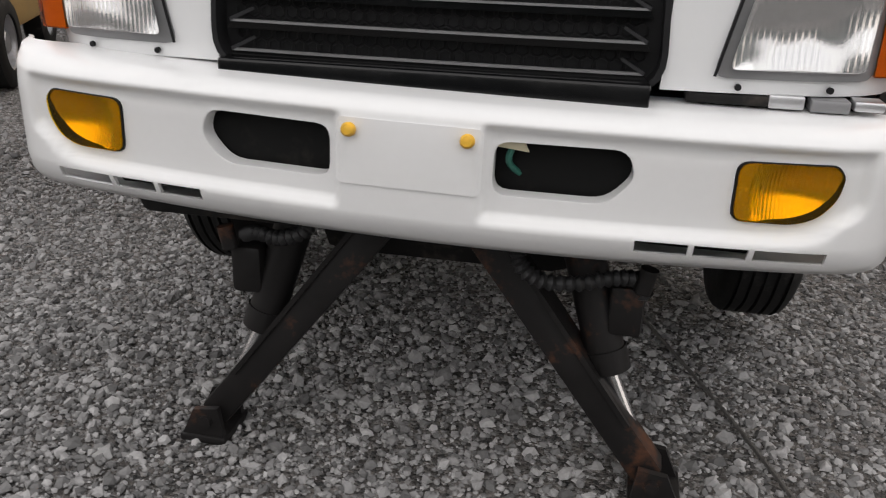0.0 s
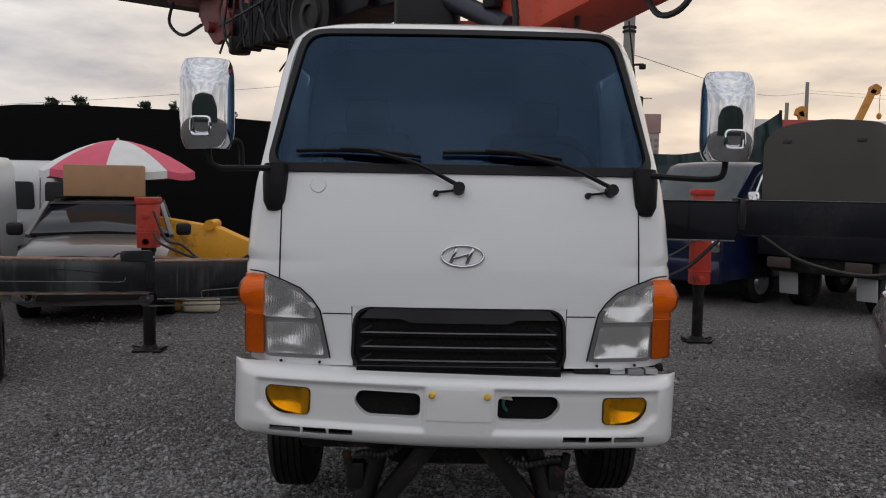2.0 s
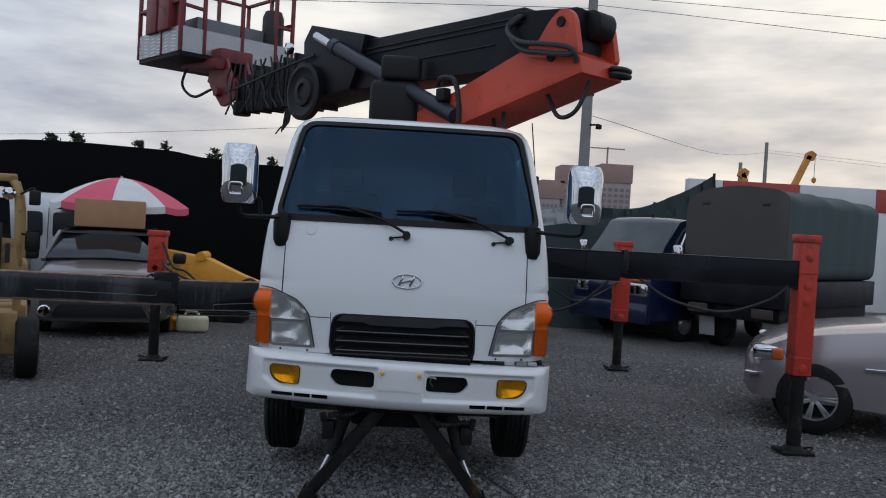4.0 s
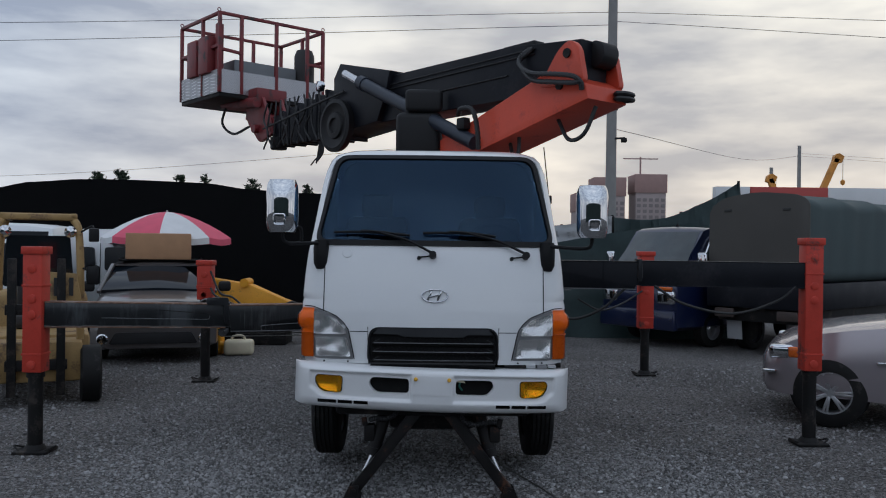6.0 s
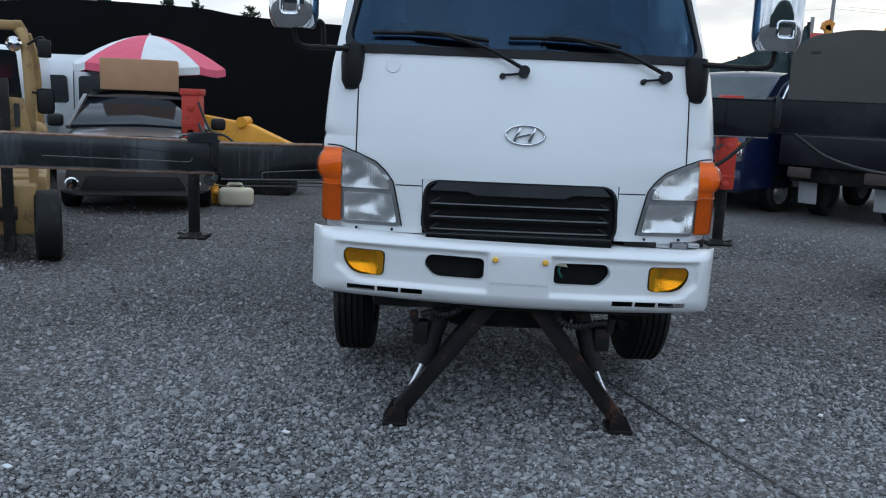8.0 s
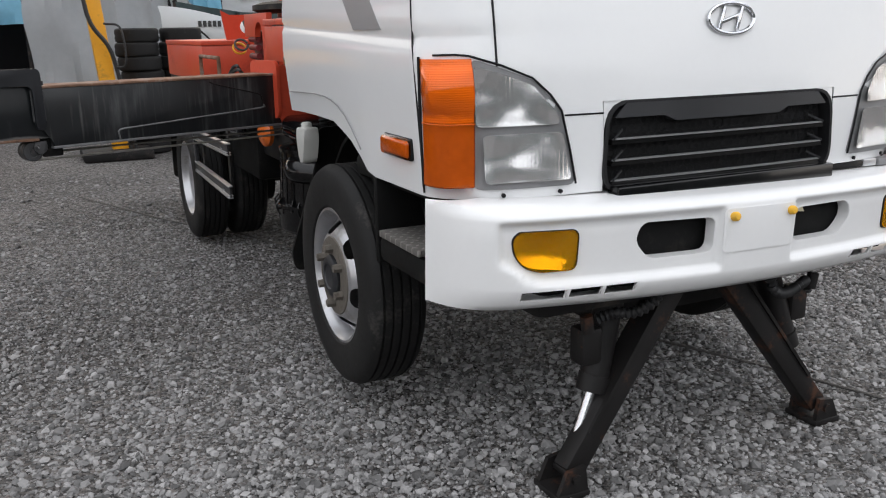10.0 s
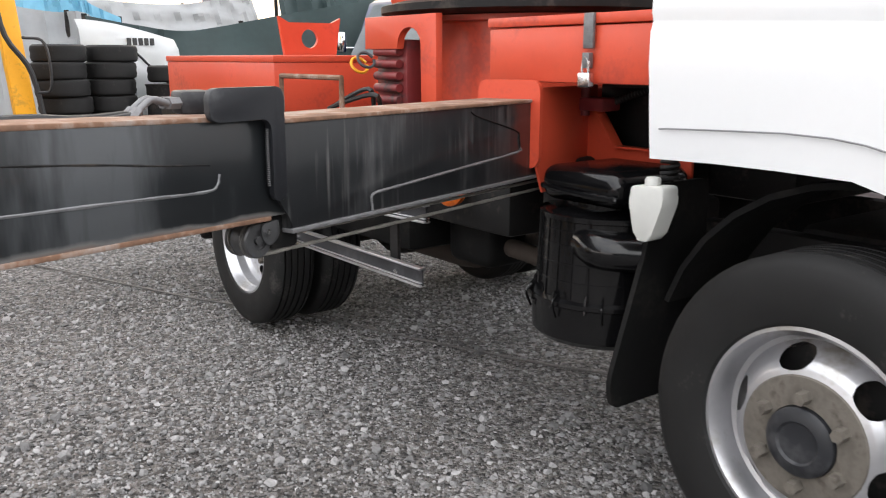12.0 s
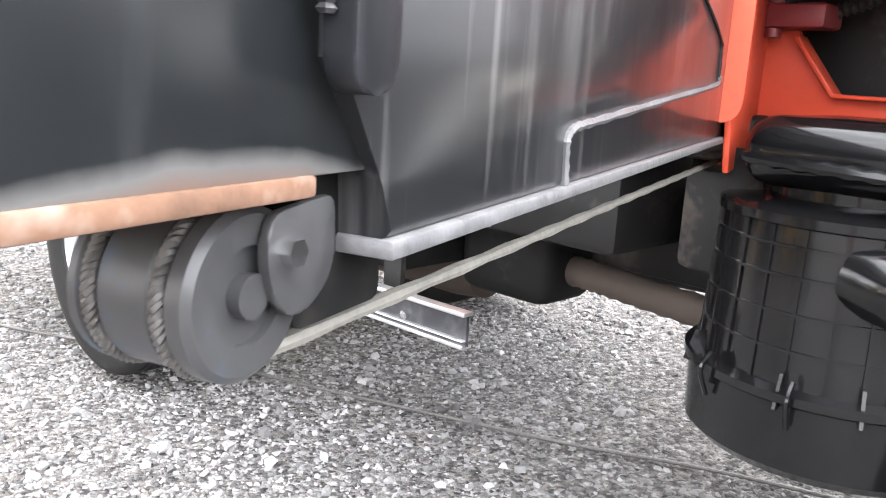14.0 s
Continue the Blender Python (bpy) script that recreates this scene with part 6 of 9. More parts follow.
def build_turret():
    cx, cy = 0.0, 2.75
    # cross frame that carries the beams and the slewing ring
    root = Vector((-0.66, 2.045, 0))
    d = Vector((-0.950, -0.3126, 0))
    n = Vector((0.3126, -0.950, 0))
    m = Matrix((d, n, Vector((0, 0, 1)))).transposed().to_4x4()
    m.translation = root
    bm = bm_new()
    outline = rounded([(-0.10, 0.925), (0.104, 0.925), (0.104, 1.172), (-0.10, 1.172)], 0.035, 5)
    rows = [[m @ Vector((s_, a, z)) for a, z in outline] for s_ in (0.140, 0.143, 0.153, 0.156)]
    vs = skin(bm, rows, closed=True)
    bm.faces.new(vs[0][::-1])
    bm.faces.new(vs[-1])
    part("beam_mount_flange", bm, RED, truck, "orange-red mounting flange round the beam")
    bm = bm_new()
    add_prism(bm, [(-0.25, 0.85), (0.10, 0.85), (0.14, 0.93), (0.14, 1.15), (-0.25, 1.15)], "y", 0.080, 0.090, 0.003, m=m)
    part("beam_sleeve", bm, RED, truck, "orange-red sleeve plate")
    bm = bm_new()
    add_prism(bm, [(2.08, 0.85), (2.08, 1.12), (1.965, 1.075), (1.955, 1.06), (1.885, 0.968), (1.62, 0.970), (1.62, 0.85)], "x", -0.455, -0.443, 0.002)
    web = part("frame_web", bm, RED, truck, "orange-red cut-out frame web")
    bm = bm_new()
    add_bar(bm, (-0.462, 1.958, 1.064), (-0.462, 1.885, 0.970), 0.040, 0.007, 0.002, up=(0, -0.79, 0.61))
    part("web_lip", bm, RED, web)
    bm = bm_new()
    add_box(bm, (-0.482, 1.62, 0.967), (-0.442, 1.886, 0.974), 0.002)
    part("web_lip", bm, RED, web)
    bm = bm_new()
    add_box(bm, (-0.52, 1.90, 1.075), (-0.44, 2.05, 1.115), 0.008)
    add_cyl(bm, (-0.50, 1.99, 1.06), (-0.50, 1.99, 1.15), 0.014, n=14)
    part("slide_lock", bm, RED_DARK, truck, "dark red lock block")
    for y in (2.02, 2.05):
        bm = bm_new()
        add_tube(bm, [(-0.49, y, 0.80), (-0.49, y, 1.0), (-0.485, y - 0.01, 1.10)], 0.012, 8)
        part("frame_pipe", bm, RED, truck)
    bm = bm_new()
    add_tube(bm, [(-0.46, 1.92, 1.10), (-0.46, 1.84, 1.125), (-0.46, 1.76, 1.15)], 0.010, 8, 14, 0.25)
    part("return_spring", bm, CHASSIS, truck)
    # made-up dark boxes that block daylight, to keep the cavity here dark
    for name, lo, hi in (
        ("cavity_backing", (-0.12, 1.50, 0.80), (0.60, 2.07, 1.163)),
        ("near_cavity_backing", (-0.36, 1.803, 0.80), (-0.09, 2.066, 1.167)),
        ("top_gap_filler", (-0.60, 1.50, 1.152), (-0.09, 1.801, 1.168)),
        ("low_gap_filler", (-0.60, 1.62, 0.66), (-0.30, 2.07, 0.84)),
        ("beam_root_filler", (-0.54, 1.98, 0.846), (-0.38, 2.13, 0.93)),
        ("side_tank", (-0.66, 2.15, 0.665), (-0.40, 3.30, 0.89)),
    ):
        bm = bm_new()
        add_box(bm, lo, hi, 0.02 if hi[2] - lo[2] > 0.05 else 0.002)
        part(name, bm, CHASSIS, truck, "dark filler box that closes the cavity behind the cab")
    bm = bm_new()
    add_box(bm, (-0.66, 2.08, 0.88), (0.66, 2.14, 1.14), 0.01)
    part("cross_member", bm, RED, truck, "orange-red cross member")
    bm = bm_new()
    add_box(bm, (0.62, 1.88, 1.18), (0.66, 2.10, 1.52), 0.008)
    part("frame_side_plate", bm, RED, truck)
    bm = bm_new()
    add_lathe(bm, [(0.0, -0.07), (0.05, -0.065), (0.058, -0.05), (0.058, 0.05), (0.05, 0.065), (0.0, 0.07)], (-0.22, 1.67, 1.045), (0.75, 0.66, 0), 24)
    part("oil_tank_cap", bm, CREAM, truck)
    bm = bm_new()
    add_lathe(bm, [(0.46, 0.98), (0.46, 1.36), (0.50, 1.365), (0.50, 1.385), (0.0, 1.385)], (cx, cy, 0), (0, 0, 1), 48)
    part("turret_pedestal", bm, RED, truck, "orange-red round turret pedestal")
    bm = bm_new()
    slot = [(2.69 + 0.0775 * (1 - math.cos(q)), 1.28 + 0.065 * math.sin(q)) for q in np.linspace(0, math.pi, 9)]
    add_prism(bm, [(2.60, 0.99), (2.69, 0.99), *slot, (2.845, 1.265), (3.07, 1.265), (3.07, 1.385), (2.60, 1.385)], "x", -0.62, -0.59, 0.003)
    part("pedestal_side_plate", bm, RED, truck, "orange-red side plate with an arched slot")
    bm = bm_new()
    add_lathe(bm, [(0.40, 1.388), (0.60, 1.39), (0.63, 1.40), (0.63, 1.425), (0.58, 1.44), (0.0, 1.44)], (cx, cy, 0), (0, 0, 1), 64)
    part("slewing_ring", bm, CHASSIS, truck, "black greased slewing ring")
    bm = bm_new()
    add_box(bm, (-0.36, 2.30, 1.44), (0.36, 3.30, 2.02), 0.03)
    add_prism(bm, [(2.35, 2.0), (3.25, 2.0), (3.0, 2.75), (2.4, 2.65)], "x", -0.24, 0.24, 0.01)
    part("turret", bm, RED, truck, "orange-red rotating turret")
    # red toolbox with a padlock, and a long box behind the turret
    bm = bm_new()
    add_box(bm, (-0.75, 1.53, 1.165), (-0.30, 2.15, 1.315), 0.006)
    tool = part("toolbox", bm, RED, truck, "orange-red steel toolbox with a padlocked lid")
    bm = bm_new()
    add_box(bm, (-0.755, 1.525, 1.318), (-0.295, 2.155, 1.345), 0.004)
    part("lid", bm, RED, tool)
    bm = bm_new()
    add_box(bm, (-0.768, 1.715, 1.255), (-0.757, 1.75, 1.345), 0.003)
    add_box(bm, (-0.775, 1.72, 1.205), (-0.757, 1.745, 1.245), 0.003)
    part("hasp", bm, WELD, tool)
    bm = bm_new()
    ring = [(-0.772, 1.733 + 0.011 * math.cos(a), 1.215 + 0.018 * math.sin(a)) for a in np.linspace(0, math.pi, 9)]
    add_tube(bm, [(-0.772, 1.744, 1.19), *ring, (-0.772, 1.722, 1.19)], 0.0035, 6, 1)
    add_box(bm, (-0.784, 1.708, 1.155), (-0.762, 1.752, 1.195), 0.006)
    part("padlock", bm, STEEL, tool, "small steel padlock")
    bm = bm_new()
    add_box(bm, (-0.76, 3.60, 1.0), (0.30, 4.95, 1.2145), 0.006)
    rear = part("toolbox", bm, RED, truck, "long orange-red toolbox on the deck")
    bm = bm_new()
    add_box(bm, (-0.765, 3.595, 1.215), (0.305, 4.955, 1.245), 0.004)
    part("lid", bm, RED, rear)
    bm = bm_new()
    add_prism(bm, [(-0.53, 1.24), (-0.25, 1.24), (-0.222, 1.425), (-0.275, 1.400), (-0.505, 1.400), (-0.558, 1.428)], "y", 3.95, 3.97)
    lug = part("boom_rest", bm, RED, truck, "red plate bracket with a round hole")
    c = bm_new()
    add_cyl(c, (-0.395, 3.8, 1.325), (-0.395, 4.1, 1.325), 0.045)
    cut(lug, c)
    bm = bm_new()
    add_tube(bm, [(-0.80, 2.95, 1.0), (-0.80, 2.95, 1.16), (-0.80, 3.45, 1.16), (-0.80, 3.45, 1.0)], 0.011, 8, 1)
    part("handrail", bm, RUST, truck, "thin tan handrail on the deck edge")
    bm = bm_new()
    add_box(bm, (-0.58, 2.84, 1.0), (-0.50, 3.05, 1.30), 0.01)
    stack = part("valve_block", bm, RED_DARK, truck, "dark red hydraulic valve block")
    for k in range(6):
        z = 1.03 + 0.045 * k
        bm = bm_new()
        add_cyl(bm, (-0.60, 2.86, z), (-0.60, 3.02, z), 0.016, n=12)
        part("valve", bm, RED_DARK, stack)
    for k in range(2):
        bm = bm_new()
        add_tube(bm, [(-0.66 - 0.01 * k, 2.9 + 0.03 * k, 1.02), (-0.72, 2.85 + 0.04 * k, 1.10 + 0.02 * k), (-0.70, 3.2, 1.04), (-0.6, 3.4, 1.02)], 0.009, 6)
        part("loose_hose", bm, HOSE, truck)
    bm = bm_new()
    add_box(bm, (-0.79, 2.62, 1.0), (-0.70, 2.80, 1.05), 0.01)
    part("yellow_clamp", bm, YELLOW, truck)
    for k in range(2):
        bm = bm_new()
        add_tube(bm, [(-0.66 + 0.035 * math.cos(a), 3.0 + 0.05 * k + 0.02 * math.sin(a), 1.225 - 0.02 * k + 0.028 * math.sin(a)) for a in np.linspace(0.3, 2 * math.pi, 14)], 0.006, 6, 2)
        part("yellow_hose", bm, YELLOW if k else WIRE, truck, "thin yellow hose coiled by the valves" if k else "")
    # gas spring coil behind the cab
    bm = bm_new()
    coil = [(-0.70 + 0.02 * math.cos(a), 1.50 + 0.02 * math.sin(a), 0.93 + 0.012 * a / (2 * math.pi) * 1.2) for a in np.linspace(0, 2 * math.pi * 9, 110)]
    add_tube(bm, coil, 0.006, 6, 1)
    part("cab_tilt_spring", bm, CHASSIS, truck)
    bm = bm_new()
    add_box(bm, (-0.83, 1.445, 1.20), (-0.79, 1.475, 1.28), 0.012)
    part("cab_latch", bm, BOTTLE, truck)
    # operator's seat, seen from behind over the cab roof
    bm = bm_new()
    add_box(bm, (-0.365, 2.06, 2.36), (0.045, 2.17, 2.80), 0.06, seg=4)
    seat = part("operator_seat", bm, BLACK, truck, "dark vinyl operator's seat")
    bm = bm_new()
    add_box(bm, (-0.285, 2.06, 2.80), (0.045, 2.15, 3.0), 0.04, seg=4)
    part("headrest", bm, BLACK, seat)
    bm = bm_new()
    add_cyl(bm, (-0.16, 2.25, 2.0), (-0.16, 2.2, 2.42), 0.05)
    add_box(bm, (-0.34, 2.1, 2.32), (0.03, 2.5, 2.40), 0.03)
    part("seat_base", bm, CHASSIS, seat)


build_turret()

# the boom lies level over the cab; its frame: x along the boom from the pivot end to the basket, y towards the cab's front
BOOM_X = Vector((-0.65, 0.76, 0)).normalized()
BOOM_SAG = 0.009
BOOM_AHEAD = (BOOM_X - Vector((0, 0, BOOM_SAG))).normalized()
BOOM_SIDE = Vector((-BOOM_X.y, BOOM_X.x, 0))
BOOM_M = Matrix((BOOM_AHEAD, BOOM_SIDE, BOOM_AHEAD.cross(BOOM_SIDE))).transposed().to_4x4()
BOOM_M.translation = Vector((1.08, 1.20, -0.025)) - BOOM_X * 0.027


def bp(s, y, z):
    return BOOM_M @ Vector((s, y, z))


HEAD_M = BOOM_M @ Matrix.Translation((-0.42, 0.0, 0.03))


def hp(s, y, z):
    return HEAD_M @ Vector((s, y, z))


def build_boom():
    bm = bm_new()
    add_prism(bm, [(-0.16, 3.215), (-0.15, 2.90), (0.5, 2.86), (2.9, 2.86), (2.9, 3.30), (0.6, 3.285)], "y", -0.17, 0.15, 0.012, m=BOOM_M)
    boom = part("boom", bm, BOOM, truck, "dark telescopic boom folded over the cab")
    bm = bm_new()
    add_prism(bm, [(2.55, 3.30), (3.40, 3.50), (3.52, 3.36), (3.50, 2.78), (2.75, 2.84), (2.62, 3.1)], "y", -0.24, 0.20, 0.01, m=HEAD_M)
    part("boom_head_frame", bm, BOOM, boom)
    bm = bm_new()
    add_prism(bm, rounded([(-0.27, 3.19), (-0.28, 3.08), (-0.23, 3.02), (-0.16, 3.01), (-0.16, 3.23)], 0.04), "y", -0.16, 0.02, 0.01, m=BOOM_M)
    part("boom_end_cap", bm, BLACK, boom)
    bm = bm_new()
    add_box(bm, (0.40, -0.07, 3.262), (0.76, 0.055, 3.325), 0.01, BOOM_M)
    part("boom_top_block", bm, BLACK, boom)
    bm = bm_new()
    for z, s0, s1 in ((3.18, 0.3, 2.6), (3.05, 0.6, 2.6), (3.22, 0.3, 2.7)):
        add_tube(bm, [bp(s0, 0.158, z), bp((s0 + s1) / 2, 0.16, z - 0.01), bp(s1, 0.158, z - 0.02)], 0.006, 6)
    part("boom_hose", bm, HOSE, boom)
    # nested inner sections, with rope and chain wrapped round
    for k in range(7):
        bm = bm_new()
        s0 = 3.45 + 0.22 * k
        t = 0.016 * k
        add_box(bm, (s0, -0.19 + t, 2.76 + t * 0.5), (s0 + 0.24, 0.17 - t, 3.26 - t), 0.02, HEAD_M)
        add_box(bm, (s0 + 0.02, -0.21 + t, 2.74 + t * 0.5), (s0 + 0.06, 0.19 - t, 3.30 - t), 0.01, HEAD_M)
        part("boom_section", bm, BOOM, boom)
    bm = bm_new()
    rnd = random.Random(3)
    for k in range(12):
        s0 = 3.8 + 0.1 * k
        add_tube(bm, [hp(s0, 0.20, 3.28), hp(s0 + rnd.uniform(-0.1, 0.1), 0.215, 3.1), hp(s0 + rnd.uniform(-0.15, 0.1), 0.21, 2.92), hp(s0 + rnd.uniform(-0.1, 0.1), 0.20, 2.76)], 0.011, 6)
    add_tube(bm, [hp(3.3, 0.22, 3.2), hp(3.9, 0.24, 3.12), hp(4.5, 0.22, 3.05), hp(5.0, 0.2, 3.0)], 0.012, 6)
    for k in range(5):
        add_tube(bm, [hp(3.7 + 0.02 * k, 0.2, 2.74), hp(3.72 + 0.03 * k, 0.2, 2.6 - 0.02 * k), hp(3.85, 0.2, 2.56), hp(3.95, 0.2, 2.5)], 0.008, 5)
    part("rope_tangle", bm, HOSE, boom, "tangle of black ropes and chains")
    bm = bm_new()
    add_lathe(bm, [(0.0, 0.0), (0.26, 0.0), (0.27, 0.03), (0.27, 0.07), (0.23, 0.08), (0.20, 0.06), (0.14, 0.055), (0.13, 0.075), (0.08, 0.08), (0.07, 0.06), (0, 0.06)], hp(3.40, 0.20, 2.86), HEAD_M.to_3x3() @ Vector((0, 1, 0)), 40)
    part("hose_reel", bm, BLACK, boom, "black round hose reel")
    bm = bm_new()
    add_cyl(bm, hp(3.22, 0.26, 3.36), hp(2.92, 0.26, 3.22), 0.04)
    part("lift_rod", bm, STEEL, boom)
    bm = bm_new()
    add_cyl(bm, hp(2.95, 0.26, 3.235), bp(0.88, 0.26, 2.52), 0.062, n=24)
    add_cyl(bm, hp(2.95, 0.26, 3.235), hp(2.87, 0.26, 3.20), 0.07, n=24)
    part("lift_cylinder", bm, CYL, boom, "grey-blue hydraulic lift cylinder")
    bm = bm_new()
    add_lathe(bm, [(0, 0), (0.05, 0.02), (0.06, 0.06), (0.055, 0.09), (0, 0.1)], hp(3.75, 0.15, 3.32), HEAD_M.to_3x3() @ Vector((0.3, 1, 0)), 18)
    part("work_lamp", bm, CHROME, boom, "small round work lamp")
    # red lift arm with two ears at the pivot
    bm = bm_new()
    add_prism(bm, [(-0.30, 2.74), (-0.28, 2.85), (-0.12, 2.94), (0.04, 3.02), (0.91, 2.72), (1.41, 2.57), (2.1, 2.46), (2.1, 2.2), (1.35, 2.32), (0.80, 2.47)], "y", -0.23, 0.23, 0.012, m=BOOM_M)
    arm = part("lift_arm", bm, RED, truck, "orange-red box-section lift arm")
    for y0, y1 in ((0.185, 0.24), (-0.24, -0.185)):
        bm = bm_new()
        add_prism(bm, rounded([(0.18, 2.88), (-0.01, 3.13), (-0.12, 3.205), (-0.21, 3.15), (-0.27, 2.86)], 0.045), "y", y0, y1, 0.008, m=BOOM_M)
        part("pivot_ear", bm, RED, arm)
    bm = bm_new()
    add_cyl(bm, bp(-0.11, 0.255, 3.10), bp(-0.11, -0.255, 3.10), 0.035, n=20)
    add_cyl(bm, bp(-0.03, 0.25, 2.87), bp(-0.03, -0.25, 2.87), 0.032, n=20)
    part("pivot_pin", bm, CHASSIS, arm)
    for k in range(2):
        bm = bm_new()
        add_tube(bm, [bp(0.34 - 0.03 * k, 0.17, 3.22), bp(0.42, 0.20, 3.16 - 0.02 * k), bp(0.36, 0.25, 3.07), bp(0.20, 0.29, 2.99 - 0.05 * k), bp(-0.02, 0.30, 2.95 - 0.06 * k), bp(-0.20, 0.29, 2.91 - 0.05 * k), bp(-0.26, 0.27, 2.86), bp(-0.25, 0.24, 2.81)], 0.019, 8, 10, 0.10)
        part("arm_hose", bm, HOSE, arm, "black spiral-wrapped hose")
    for pts in ([bp(0.10, 0.1, 2.64), bp(-0.05, 0.15, 2.47), bp(-0.20, 0.15, 2.50), bp(-0.27, 0.1, 2.70)], [bp(0.62, 0.1, 2.50), bp(0.53, 0.15, 2.36), bp(0.48, 0.15, 2.42), bp(0.50, 0.12, 2.54)]):
        bm = bm_new()
        add_tube(bm, pts, 0.016, 8)
        part("arm_hose", bm, HOSE, arm, "black hose loop under the arm")
    for k in range(2):
        bm = bm_new()
        ring = [bp(-0.33 + 0.045 * math.cos(a), -0.16 + 0.09 * math.sin(a), 2.81 - 0.036 * k) for a in np.linspace(0, 2 * math.pi, 20)]
        add_tube(bm, ring, 0.018, 8, 1)
        part("arm_hose", bm, HOSE, arm)
    bm = bm_new()
    add_box(bm, (0.95, 0.24, 2.64), (1.05, 0.32, 2.74), 0.015, BOOM_M)
    valve = part("arm_valve", bm, BLACK, arm)
    bm = bm_new()
    add_tube(bm, [bp(1.02, 0.32, 2.76), bp(0.94, 0.36, 2.80), bp(0.80, 0.36, 2.77), bp(0.76, 0.34, 2.60), bp(0.77, 0.32, 2.45)], 0.021, 8, 8, 0.10)
    part("valve_hose", bm, HOSE, valve)


def build_basket():
    c0 = Vector((-2.58, 4.60, 0))
    u, v = Vector((0.76, 0.65, 0)).normalized(), Vector((-0.65, 0.76, 0)).normalized()
    m = Matrix((u, v, Vector((0, 0, 1)))).transposed().to_4x4()
    m.translation = c0
    L, W, z0, z1, zt = 1.42, 1.06, 3.40, 3.67, 4.33
    bm = bm_new()
    add_box(bm, (0, 0, z0 - 0.05), (L, W, z0), 0.006, m)
    basket = part("work_basket", bm, CHASSIS, truck, "dark red railed work basket with tread plate sides")
    for lo, hi in (((0.0, -0.012, z0), (L, 0.0, z1)), ((-0.012, 0, z0), (0, W, z1)), ((0, W, z0), (L, W + 0.012, z1)), ((L, 0, z0), (L + 0.012, W, z1))):
        bm = bm_new()
        add_box(bm, lo, hi, 0, m)
        part("side_plate", bm, CHECK, basket, "bare aluminium tread plate")
    for x, y in [(0, 0), (0.28, 0), (0.75, 0), (1.19, 0), (L, 0), (0, 0.45), (0, W), (0.5, W), (1.0, W), (L, W), (L, 0.5)]:
        bm = bm_new()
        add_box(bm, (x - 0.02, y - 0.02, z0), (x + 0.02, y + 0.02, zt), 0.004, m)
        part("post", bm, RED_DARK, basket)
    bars = [((0, 0, zt), (L, 0, zt)), ((0, 0, z1 + 0.24), (0.28, 0, z1 + 0.22)), ((1.19, 0, z1 + 0.22), (L, 0, z1 + 0.22))]
    for a, b in (((0, 0), (0, W)), ((0, W), (L, W)), ((L, 0), (L, W))):
        bars += [((*a, zt), (*b, zt)), ((*a, z1 + 0.28), (*b, z1 + 0.28))]
    for a, b in bars:
        bm = bm_new()
        add_bar(bm, m @ Vector(a), m @ Vector(b), 0.036, 0.036, 0.004)
        part("rail", bm, RED_DARK, basket)
    bm = bm_new()
    for k in range(2):
        add_box(bm, (-0.06, 0.2 + 0.32 * k, z1 - 0.02), (0.12, 0.46 + 0.32 * k, z1 + 0.42), 0.01, m)
    add_box(bm, (0.02, 0.10, z0), (0.10, 0.16, zt - 0.1), 0.004, m)
    part("control_box", bm, RED_DARK, basket, "dark red control boxes")
    bm = bm_new()
    add_box(bm, (0.30, 0.22, z0), (1.16, 0.52, z1 + 0.19), 0.01, m)
    part("locker", bm, mat("grey_locker_paint", (0.17, 0.18, 0.19), 0.5, 0.2, 0.15, 6), basket, "grey sheet-metal locker")
    bm = bm_new()
    add_lathe(bm, [(0, 0), (0.12, 0.0), (0.13, 0.05), (0.13, 0.42), (0.1, 0.5), (0, 0.5)], m @ Vector((L - 0.12, 0.25, z1 - 0.05)), (0, 0, 1), 20)
    part("covered_motor", bm, SEAT, basket)
    bm = bm_new()
    for x, y in ((0, 0.02), (L, 0.0), (0, W), (0.5, W)):
        ring = [m @ Vector((x + 0.02 * math.cos(a), y, zt + 0.04 + 0.02 * math.sin(a))) for a in np.linspace(0, 2 * math.pi, 12)]
        add_tube(bm, ring, 0.006, 5, 1)
    part("lifting_eye", bm, RED_DARK, basket)
    LINK_M = HEAD_M @ Matrix.Translation((0.05, 0.0, 0.08))
    # linkage that carries the basket at the boom's nose
    bm = bm_new()
    add_bar(bm, LINK_M @ Vector((4.9, 0, 2.95)), LINK_M @ Vector((5.6, 0, 3.2)), 0.16, 0.18, 0.01)
    add_prism(bm, rounded([(4.85, 2.86), (5.15, 2.78), (5.45, 3.05), (5.5, 3.32), (5.1, 3.34)], 0.05), "y", 0.10, 0.14, 0.004, m=LINK_M)
    add_prism(bm, rounded([(4.85, 2.86), (5.15, 2.78), (5.45, 3.05), (5.5, 3.32), (5.1, 3.34)], 0.05), "y", -0.14, -0.10, 0.004, m=LINK_M)
    add_cyl(bm, LINK_M @ Vector((5.1, 0.2, 3.25)), LINK_M @ Vector((5.95, 0.2, 3.33)), 0.06, n=16)
    add_cyl(bm, LINK_M @ Vector((5.2, 0.2, 2.95)), LINK_M @ Vector((5.2, -0.2, 2.95)), 0.05, n=16)
    add_box(bm, (5.1, -0.2, 3.28), (6.0, 0.2, 3.43), 0.01, LINK_M)
    part("basket_linkage", bm, RED_DARK, basket, "worn red levelling linkage")
    bm = bm_new()
